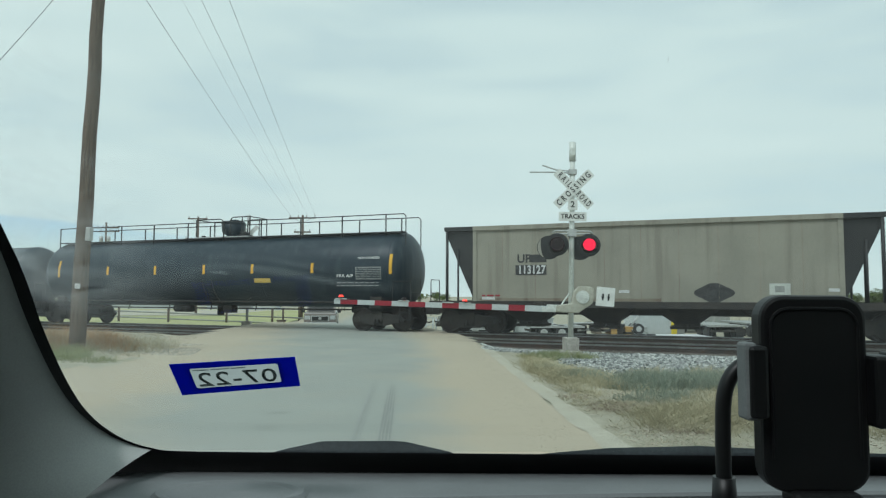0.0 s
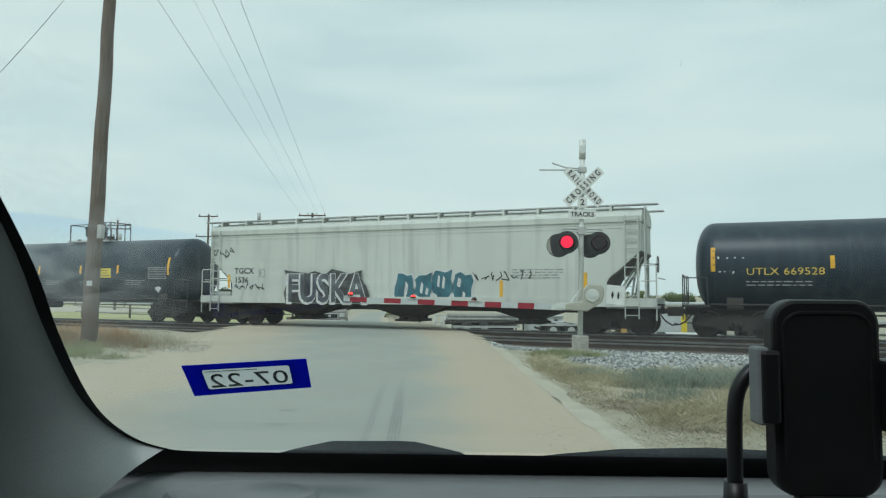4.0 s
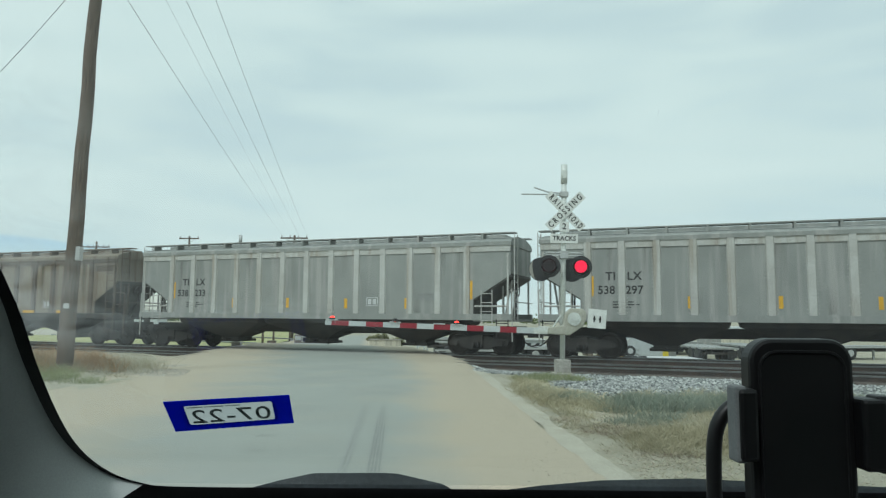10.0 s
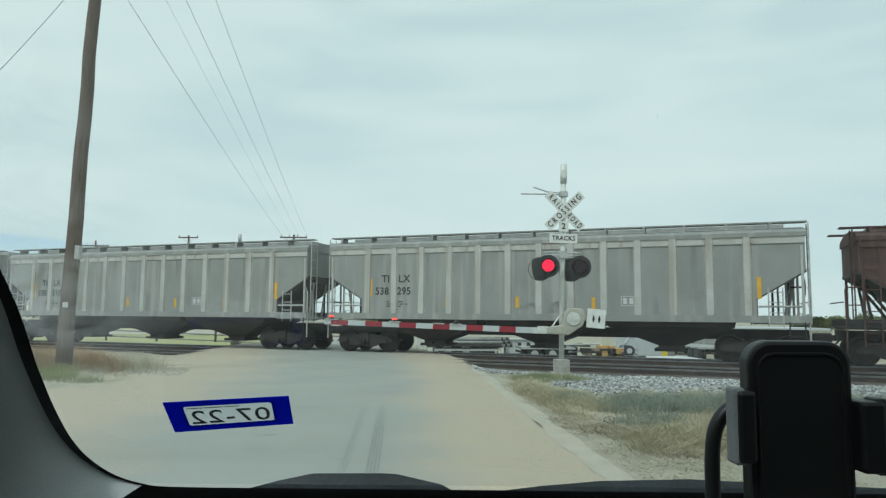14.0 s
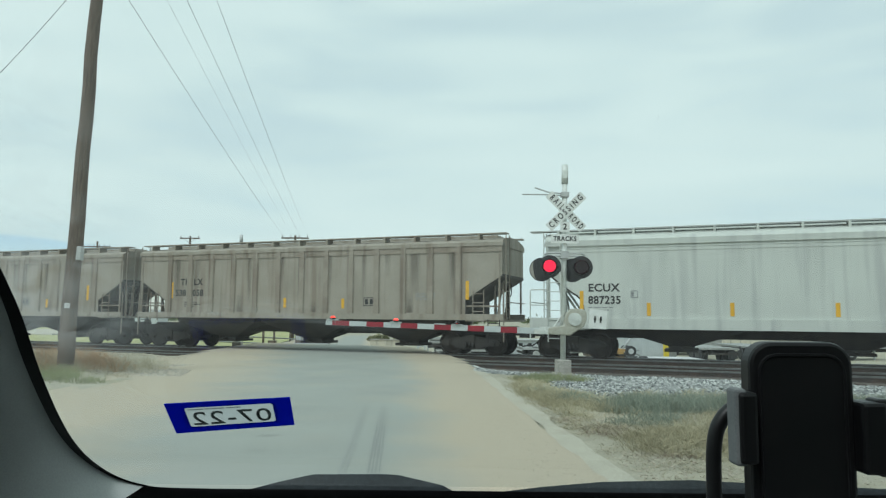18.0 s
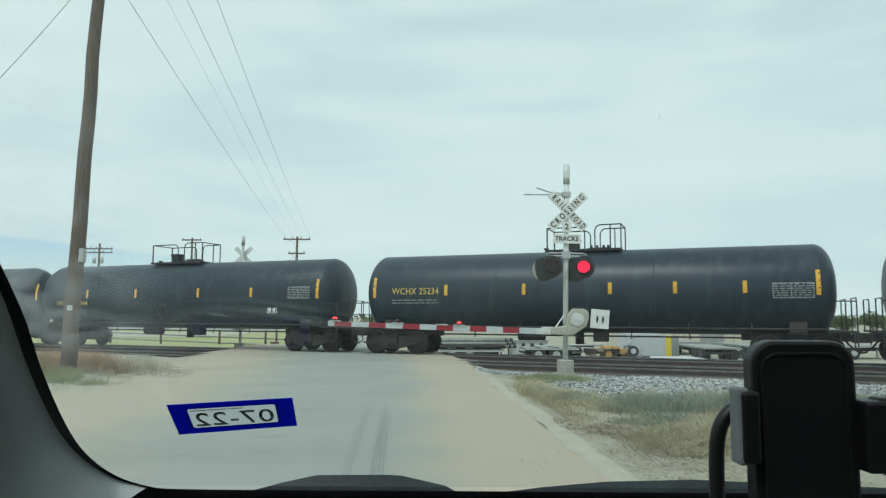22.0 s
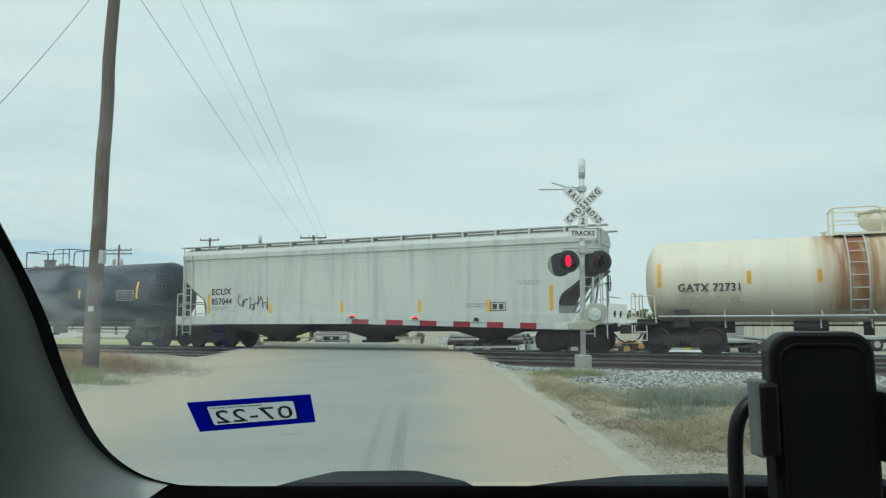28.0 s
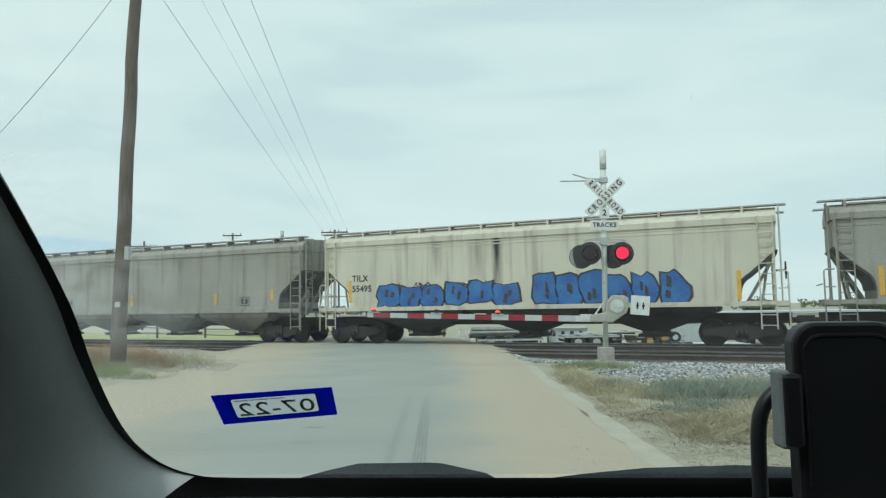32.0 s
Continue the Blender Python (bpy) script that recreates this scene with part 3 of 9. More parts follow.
def height(x, y):
    """Level with the rail tops by the road, sunk a little along the track bed and beyond it."""
    n = ACROSS.x * x + ACROSS.y * y - NEAR_RAIL
    yy = max(-29, min(599, y))
    off = max(edge(ROAD_L, yy) - x, x - edge(ROAD_R, yy), 0.0)
    dip = (smooth(-10.5, -7.2, n) * -0.07 - smooth(-6.9, -5.3, n) * 0.27 if x > -3 else smooth(-6.2, -4.9, n) * -0.17) - smooth(3, 6, n) * 0.06
    bank = (0.12 if x < -3 else 0.03) * smooth(0.6, 2.0, off) * (1 - smooth(-7.2, -5.4, n)) * smooth(5, 13, y)
    rough = 0.03 * noise.noise((x * 0.7, y * 0.7, 0)) if off > 0.4 else 0
    fall = -0.32 * smooth(5, 16, n) - 0.73 * smooth(6, 13, n) * smooth(-1.5, 0.2, x - edge(ROAD_L, yy)) - 1.5 * smooth(40, 120, n)
    return (dip + rough) * smooth(0.0, 1.8, off) + bank + fall - 0.012


def sheet(name, xs, ys, material, label, category, lift=0.0):
    bm = bmesh.new()
    g = [[bm.verts.new((x, y, height(x, y) + lift)) for x in xs] for y in ys]
    for a, b in zip(g, g[1:]):
        for i in range(len(xs) - 1):
            bm.faces.new((a[i], a[i + 1], b[i + 1], b[i])).smooth = True
    ob = new(name, finish(name, bm, material))
    return tagged(ob, label, category, kind="structure")


far_steps = [70, 85, 110, 150, 220, 350, 600, 1000, 1800, 3000]
gx = [-x for x in far_steps[::-1]] + [-60 + 0.75 * i for i in range(161)] + far_steps
gy = [-y for y in far_steps[::-1]] + [-60, -30, -12] + [-4 + 0.75 * i for i in range(99)] + far_steps
sheet("ground", gx, gy, M["earth"], "dry earth with patchy thin grass", "ground")


def strip(name, left, right, material, label, category, lift, rows=0.6, y0=-20, y1=200, wob=0.0, cols=8):
    """A band between two side lines, laid on the ground, with a ragged edge."""
    bm = bmesh.new()
    ys, y = [], y0
    while y < y1:
        ys.append(y)
        y += rows if y < 60 else rows * 12
    ys.append(y1)
    g = []
    for y in ys:
        a = edge(left, y) + wob * noise.noise((y * 1.3, 3.1, 0)) + wob * 0.5 * noise.noise((y * 4.1, 7, 0))
        b = edge(right, y) + wob * noise.noise((y * 1.3, 9.7, 0)) + wob * 0.5 * noise.noise((y * 4.1, 5, 0))
        g.append([bm.verts.new((a + (b - a) * i / cols, y, height(a + (b - a) * i / cols, y) + lift)) for i in range(cols + 1)])
    for a, b in zip(g, g[1:]):
        for i in range(cols):
            bm.faces.new((a[i], a[i + 1], b[i + 1], b[i])).smooth = True
    me = finish(name, bm, material)
    across = me.attributes.new("across", "FLOAT", "POINT")
    for k in range(len(me.vertices)):
        across.data[k].value = (k % (cols + 1)) / cols
    return tagged(new(name, me), label, category, kind="structure")


def shift(pts, d):
    return [(x + d, y) for x, y in pts]


strip("road", shift(ROAD_L, -1.1), shift(ROAD_R, 0.22), M["road"], "worn grey asphalt road with sandy gravel edges", "road", 0.012, wob=0.22, y1=600, cols=28)
strip("pavement", shift(ROAD_R, 0.13), shift(ROAD_R, 0.4), M["pale"], "pale crumbling concrete edge of the road", "pavement", 0.0155, wob=0.09, y1=19.5, cols=3, rows=0.25)

# ---- railway ----
for row, n0 in enumerate((HALF_GAUGE, HALF_GAUGE - TRACK_GAP)):
    for side in (-1, 1):
        bm = bmesh.new()
        n = n0 + side * HALF_GAUGE
        for s0, s1 in ((-320, 640),):
            for a, b, z0, z1 in ((-0.07, 0.07, -0.17, -0.15), (-0.012, 0.012, -0.15, -0.045)):
                p = [rail_xy(s, n + k, z) for s in (s0, s1) for k in (a, b) for z in (z0, z1)]
                v = [bm.verts.new(q) for q in p]
                for f in ((0, 1, 3, 2), (4, 6, 7, 5), (0, 4, 5, 1), (2, 3, 7, 6), (0, 2, 6, 4), (1, 5, 7, 3)):
                    bm.faces.new([v[i] for i in f])
        ob = tagged(new("rail", finish("rail", bm, M["rail"])), "rusty steel rail with a polished running surface", "rail", "rails of the crossing", "structure")
        bm = bmesh.new()
        v = [bm.verts.new(rail_xy(s, n + k, z)) for s in (-320, 640) for k in (-0.035, 0.035) for z in (-0.045, 0.0)]
        for f in ((0, 1, 3, 2), (4, 6, 7, 5), (0, 4, 5, 1), (2, 3, 7, 6), (0, 2, 6, 4), (1, 5, 7, 3)):
            bm.faces.new([v[i] for i in f])
        part("rail_head", bm, M["railhead"], ob)


def band(name, n0, n1, material, label, category, lift, s0=-320, s1=640):
    bm = bmesh.new()
    ss = [s0] + [-60 + i for i in range(121) if s0 < -60 + i < s1] + [s1]
    g = []
    for s in ss:
        row = []
        for i in range(13):
            p = rail_xy(s, n0 + (n1 - n0) * i / 12)
            yy = max(-29, min(599, p.y))
            off = max(edge(ROAD_L, yy) - p.x, p.x - edge(ROAD_R, yy), 0.0)
            edge_fall = 0.22 * (smooth(0, 0.09, i / 12) * smooth(0, 0.1, 1 - i / 12)) - 0.22
            row.append(bm.verts.new((p.x, p.y, (-0.16 + edge_fall + lift) * smooth(0, 0.8, off) - 0.03 * (1 - smooth(0, 0.5, off)) + 0.02 * noise.noise((p.x * 2, p.y * 2, 1)))))
        g.append(row)
    for a, b in zip(g, g[1:]):
        for i in range(12):
            bm.faces.new((a[i], a[i + 1], b[i + 1], b[i])).smooth = True
    return tagged(new(name, finish(name, bm, material)), label, category, kind="structure")


ballast = band("ballast", -5.15, 3.2, M["ballast"], "grey crushed stone ballast under the tracks", "ballast", 0.0)

# ties: the stretch by the crossing one by one, the rest joined
bm = bmesh.new()
box(bm, -0.115, 0.115, -1.3, 1.3, -0.3, -0.172)
TIE = finish("tie", bm, M["tie"])
far_ties = bmesh.new()
for n0 in (HALF_GAUGE, HALF_GAUGE - TRACK_GAP):
    for k in range(-240, 400):
        p = rail_xy(k * 0.56, n0)
        if edge(ROAD_L, p.y) < p.x < edge(ROAD_R, p.y) if -29 < p.y < 599 else False:
            continue
        jig = random.uniform(-0.05, 0.05)
        if -30 < k < 60:
            hang("tie", TIE, ballast, pose(p.x, p.y, random.uniform(-0.01, 0.012), 0, 0, -TURN + jig * 20))
        else:
            c = [rail_xy(k * 0.56 + a, n0 + b, -0.172) for a, b in ((-0.115, -1.3), (0.115, -1.3), (0.115, 1.3), (-0.115, 1.3))]
            far_ties.faces.new([far_ties.verts.new(q) for q in c])
tagged(part("ties", far_ties, M["tie"], ballast), kind="stuff")


# marks on the road
def road_patch(name, pts, lift, material, label=""):
    bm = bmesh.new()
    bm.faces.new([bm.verts.new((x, y, lift)) for x, y in pts])
    part(name, bm, material, ROAD, label)


ROAD = next(o for o in scene.objects if o.name == "road")
FAINT = mat("faint_rubber_film", (0.27, 0.28, 0.26), (0.3, 0.31, 0.285), 0.92, scale=9, fine=60, bump=0, mixin=0.3)
RUBBER = mat("tyre_rubber_film", (0.235, 0.242, 0.226), (0.275, 0.28, 0.258), 0.92, scale=9, fine=60, bump=0, mixin=0.3)
for x0, ya, yb, w in ((-0.67, 6.2, 10.6, 0.014), (-0.635, 6.2, 11.4, 0.014), (-0.6, 6.2, 11.2, 0.014), (-0.565, 6.2, 10.5, 0.012), (-0.95, 6.4, 11.4, 0.022), (-0.9, 6.4, 11.0, 0.018)):
    x1 = x0 - 0.065 * (yb - ya)
    n = 18
    bm = bmesh.new()
    last = None
    for k in range(n + 1):
        t = k / n
        x, y, ww = x0 + (x1 - x0) * t, ya + (yb - ya) * t, w * (0.35 + 0.65 * math.sin(math.pi * min(1, 0.12 + t)) ** 0.7) * random.uniform(0.55, 1.15)
        row = [bm.verts.new((x - ww, y, 0.0035)), bm.verts.new((x + ww, y, 0.0035))]
        if last:
            bm.faces.new((last[0], last[1], row[1], row[0]))
        last = row
    part("tyre_mark", bm, RUBBER if x0 > -0.8 else FAINT, ROAD)
for cx, cy in ((-2.14, 8.6), (-2.04, 7.65)):
    for k in range(4):
        x = cx - 0.1 + 0.06 * k
        road_patch("scuff", [(x, cy - 0.07), (x + 0.014, cy - 0.07), (x + 0.05, cy + 0.09), (x + 0.038, cy + 0.09)], 0.003, RUBBER)


# ---- the train ----
def wheel_mesh():
    bm = bmesh.new()
    prof = [(0.0, -0.05), (0.08, -0.05), (0.1, -0.03), (0.36, -0.025), (0.4, -0.06), (0.455, -0.055), (0.46, 0.05), (0.49, 0.055), (0.49, 0.075), (0.38, 0.075), (0.35, 0.02), (0.1, 0.03), (0.0, 0.06)]
    rings = [[(r * math.cos(t), y, r * math.sin(t)) for r, y in prof] for t in (2 * math.pi * k / 20 for k in range(20))]
    vs = [[bm.verts.new(p) for p in r] for r in rings]
    for k in range(20):
        for j in range(len(prof) - 1):
            bm.faces.new((vs[k][j], vs[(k + 1) % 20][j], vs[(k + 1) % 20][j + 1], vs[k][j + 1])).smooth = False
    bmesh.ops.remove_doubles(bm, verts=bm.verts, dist=1e-4)
    return finish("wheel", bm, M["wheel"])


def frame_mesh():
    bm = bmesh.new()
    poly = [(-1.2, 0.5), (-1.05, 0.62), (-0.62, 0.68), (-0.3, 0.72), (0.3, 0.72), (0.62, 0.68), (1.05, 0.62), (1.2, 0.5), (1.12, 0.38), (0.75, 0.38), (0.4, 0.24), (-0.4, 0.24), (-0.75, 0.38), (-1.12, 0.38)]
    prism(bm, poly, -0.07, 0.07)
    for x in (-0.89, 0.89):
        tube(bm, [(x, -0.17, 0.46), (x, 0.0, 0.46)], 0.1, 10)
        box(bm, x - 0.14, x + 0.14, -0.1, 0.1, 0.42, 0.6)
    for x in (-0.15, 0, 0.15):
        tube(bm, [(x, -0.1, 0.3), (x, -0.1, 0.56)], 0.06, 8)
    return finish("side_frame", bm, M["dark"])


def bolster_mesh():
    bm = bmesh.new()
    box(bm, -0.2, 0.2, -1.15, 1.15, 0.5, 0.78)
    box(bm, -0.75, 0.75, -0.5, 0.5, 0.42, 0.5)
    tube(bm, [(0, 0, 0.75), (0, 0, 0.95)], 0.2, 12)
    return finish("bolster", bm, M["dark"])


def axle_mesh():
    bm = bmesh.new()
    tube(bm, [(0, -0.95, 0), (0, 0.95, 0)], 0.075, 8)
    return finish("axle", bm, M["wheel"])


WHEEL, SIDE_FRAME, BOLSTER, AXLE = wheel_mesh(), frame_mesh(), bolster_mesh(), axle_mesh()


def coupler_mesh():
    bm = bmesh.new()
    box(bm, -0.75, 0, -0.09, 0.09, 0.76, 0.94)
    box(bm, -0.05, 0.24, -0.16, 0.12, 0.68, 1.0)
    tube(bm, [(-0.3, -0.3, 0.75), (-0.1, -0.32, 0.5), (0.12, -0.32, 0.36), (0.3, -0.32, 0.4)], 0.03, 6)
    return finish("coupler", bm, M["dark"])


COUPLER = coupler_mesh()


def running_gear(car, half, inset=1.95):
    for x in (-half + inset, half - inset):
        tr = hang("truck", BOLSTER, car, pose(x, 0, 0))
        for y in (-1.0, 1.0):
            hang("side_frame", SIDE_FRAME, tr, pose(0, y, 0, 0, 0, 0 if y < 0 else 180))
        for a in (-0.89, 0.89):
            hang("axle", AXLE, tr, pose(a, 0, 0.46))
            for y in (-0.73, 0.73):
                hang("wheel", WHEEL, tr, pose(a, y, 0.46, 0, 0, 0 if y < 0 else 180))
    hang("coupler", COUPLER, car, pose(half - 0.22, 0, 0))
    hang("coupler", COUPLER, car, pose(-half + 0.22, 0, 0, 0, 0, 180))


def ladder(car, x, y, z0, z1, material, wide=0.42, step=0.34, ang=0, lean=0.0):
    bm = bmesh.new()
    d = Vector((math.cos(radians(ang)), math.sin(radians(ang)), 0)) * wide / 2
    for k in (-1, 1):
        tube(bm, [(x + d.x * k, y + d.y * k, z0), (x + d.x * k, y + d.y * k + lean, z1)], 0.022, 6)
    z = z0 + 0.12
    while z < z1:
        f = lean * (z - z0) / (z1 - z0)
        tube(bm, [(x - d.x, y - d.y + f, z), (x + d.x, y + d.y + f, z)], 0.016, 6)
        z += step
    return part("ladder", bm, material, car)


def stencil(car, x, z, y, rows, material, high=0.05, gap=0.1, name="stencil_lines", seed=1):
    """Small print that cannot be read: rows of short bars."""
    rnd = random.Random(seed)
    bm = bmesh.new()
    for k, w in enumerate(rows):
        u = 0.0
        while u < w:
            v = min(w, u + rnd.uniform(0.1, 0.3))
            box(bm, x + u, x + v, y - 0.003, y, z - k * gap, z - k * gap + high)
            u = v + 0.06
    return part(name, bm, material, car)


def frame_square(car, x, z, y, w, h, material, bars=2):
    """Outlined panel with blocks in it."""
    bm = bmesh.new()
    t = 0.025
    for a in ((x, x + w, z, z + t), (x, x + w, z + h - t, z + h), (x, x + t, z + t, z + h - t), (x + w - t, x + w, z + t, z + h - t)):
        box(bm, a[0], a[1], y - 0.004, y, a[2], a[3])
    for k in range(bars):
        box(bm, x + w * (0.14 + k * 0.42), x + w * (0.42 + k * 0.42), y - 0.003, y, z + h * 0.2, z + h * 0.8)
    return part("stencil_panel", bm, material, car)


def blobs(car, x, z, y, count, w, h, fill, line, seed, slant=0.25):
    """A sprayed piece: plump leaning shapes, each with a dark outline behind it and a notch of line colour."""
    rnd = random.Random(seed)
    bo, bf, bi = bmesh.new(), bmesh.new(), bmesh.new()
    step = w / count
    for k in range(count):
        cx, cz = x + step * (k + 0.5), z + h / 2 + rnd.uniform(-0.08, 0.08) * h
        n = 14
        lob = [1 + 0.22 * math.sin(2 * a * 2 * math.pi / n + rnd.uniform(0, 6)) * (1 if rnd.random() > 0.3 else 0.4) for a in range(n)]
        sq = [min(1 / max(1e-3, abs(math.cos(2 * math.pi * a / n))), 1 / max(1e-3, abs(math.sin(2 * math.pi * a / n)))) ** 0.75 for a in range(n)]
        for bm, grow, dy in ((bo, 1.16, 0.0), (bf, 0.98, -0.004)):
            vs = []
            for a in range(n):
                t = 2 * math.pi * a / n
                px, pz = math.cos(t) * lob[a] * sq[a] * step * 0.5 * grow, math.sin(t) * lob[a] * sq[a] * h * 0.44 * (grow if grow < 1 else 1.09)
                vs.append(bm.verts.new((cx + px + slant * pz, y + dy, cz + pz)))
            bm.faces.new(vs)
        for q in range(2):
            u, v = cx + rnd.uniform(-0.22, 0.22) * step, cz + rnd.uniform(-0.25, 0.2) * h
            a, b = rnd.uniform(0.06, 0.12) * step, rnd.uniform(0.1, 0.22) * h
            vs = [bi.verts.new((u + dx * a + slant * dz * b, y - 0.007, v + dz * b)) for dx, dz in ((-1, -0.7), (0.6, -1), (1, 0.5), (-0.4, 1))]
            bi.faces.new(vs)
    part("graffiti_outline", bo, line, car)
    part("graffiti_fill", bf, fill, car)
    part("graffiti_notches", bi, line, car)


def scrawl(car, x, z, y, w, h, material, seed, n=9):
    """Thin sprayed handwriting that cannot be read: looping strokes."""
    rnd = random.Random(seed)
    bm = bmesh.new()
    for k in range(n):
        u = x + w * k / n
        pts = [(u + rnd.uniform(-0.3, 1.2) * w / n, y - 0.004, z + rnd.uniform(0, 1) * h) for _ in range(4)]
        for a, b in zip(pts, pts[1:]):
            d = Vector(b) - Vector(a)
            if d.length < 0.03:
                continue
            o = Vector((-d.z, 0, d.x)).normalized() * 0.022
            bm.faces.new([bm.verts.new(Vector(p) + s * o) for p, s in ((a, -1), (a, 1), (b, 1), (b, -1))])
    return part("scrawl", bm, material, car)


def tank_patch(bm, x0, x1, r, zc, z0, z1, lift=0.006, seg=8):
    """A plate curved round the near side of a lying cylinder."""
    rr = r + lift
    a0, a1 = math.asin(max(-1, (z0 - zc) / rr)), math.asin(min(1, (z1 - zc) / rr))
    g = []
    for k in range(seg + 1):
        a = a0 + (a1 - a0) * k / seg
        g.append([bm.verts.new((x, -rr * math.cos(a), zc + rr * math.sin(a))) for x in (x0, x1)])
    for u, v in zip(g, g[1:]):
        bm.faces.new((u[0], u[1], v[1], v[0])).smooth = True


def patch_part(car, name, x0, x1, r, zc, z0, z1, material, lift=0.006, label=""):
    bm = bmesh.new()
    tank_patch(bm, x0, x1, r, zc, z0, z1, lift)
    return part(name, bm, material, car, label)


def fading(name, shade, core, edge, stretch, power=1.0):
    """A thin stain or film that thins out towards its border; the mesh carries how thick it lies."""
    m = bpy.data.materials.new(name)
    m.use_nodes = True
    n, l = m.node_tree.nodes, m.node_tree.links
    n.clear()
    o, mx, tr, at, tc, mp, nz, rg, mu, co = (n.new("ShaderNode" + k) for k in ("OutputMaterial", "MixShader", "BsdfTransparent", "Attribute", "TexCoord", "Mapping", "TexNoise", "MapRange", "Math", "Mix"))
    bs = n.new("ShaderNode" + shade)
    at.attribute_name = "fade"
    mp.inputs["Scale"].default_value = stretch
    nz.inputs["Scale"].default_value, nz.inputs["Detail"].default_value = 1.0, 6
    rg.inputs[1].default_value, rg.inputs[2].default_value, rg.inputs[3].default_value, rg.inputs[4].default_value = 0.3, 0.7, 0.25 * power, 1.25 * power
    mu.operation = "MULTIPLY"
    mu.use_clamp = True
    co.data_type = "RGBA"
    co.inputs[6].default_value, co.inputs[7].default_value = (*edge, 1), (*core, 1)
    l.new(tc.outputs["Object"], mp.inputs[0])
    l.new(mp.outputs[0], nz.inputs["Vector"])
    l.new(nz.outputs[0], rg.inputs[0])
    l.new(at.outputs["Fac"], mu.inputs[0])
    l.new(rg.outputs[0], mu.inputs[1])
    l.new(mu.outputs[0], mx.inputs[0])
    l.new(mu.outputs[0], co.inputs[0])
    l.new(co.outputs[2], bs.inputs[0])
    l.new(tr.outputs[0], mx.inputs[1])
    l.new(bs.outputs[0], mx.inputs[2])
    l.new(mx.outputs[0], o.inputs[0])
    return m


def fade_mesh(name, rows, material, parent, label=""):
    """Rows of (point, thickness) joined into a sheet."""
    me = bpy.data.meshes.new(name)
    w = len(rows[0])
    me.from_pydata([tuple(p) for r in rows for p, _ in r], [], [(a * w + b, a * w + b + 1, (a + 1) * w + b + 1, (a + 1) * w + b) for a in range(len(rows) - 1) for b in range(w - 1)])
    for f in me.polygons:
        f.use_smooth = True
    at = me.attributes.new("fade", "FLOAT", "POINT")
    for k, f in enumerate(f for r in rows for _, f in r):
        at.data[k].value = f
    me.materials.append(material)
    return hang(name, me, parent, None, label)


RUST_STAIN = fading("rust_stain", "BsdfDiffuse", (0.27, 0.12, 0.06), (0.55, 0.33, 0.14), (5.0, 0.8, 0.35), 1.5)


def rust_run(car, x0, x1, r, zc, z0, z1, peak=0.5):
    """Rust washed down a tank's side from its top fittings."""
    rows = []
    for i in range(15):
        v = i / 14
        a = math.asin((z0 - zc) / r) + (math.asin(min(0.995, (z1 - zc) / r)) - math.asin((z0 - zc) / r)) * v
        row = []
        for k in range(17):
            u = k / 16
            f = math.sin(math.pi * u) ** 0.8 * (0.45 + 0.55 * math.exp(-((u - peak) / 0.2) ** 2)) * (0.55 + 0.45 * v) * smooth(0.0, 0.15, v)
            row.append(((x0 + (x1 - x0) * u, -(r + 0.012) * math.cos(a), zc + (r + 0.012) * math.sin(a)), f))
        rows.append(row)
    return fade_mesh("rust_run", rows, RUST_STAIN, car, "orange-brown rust stain")


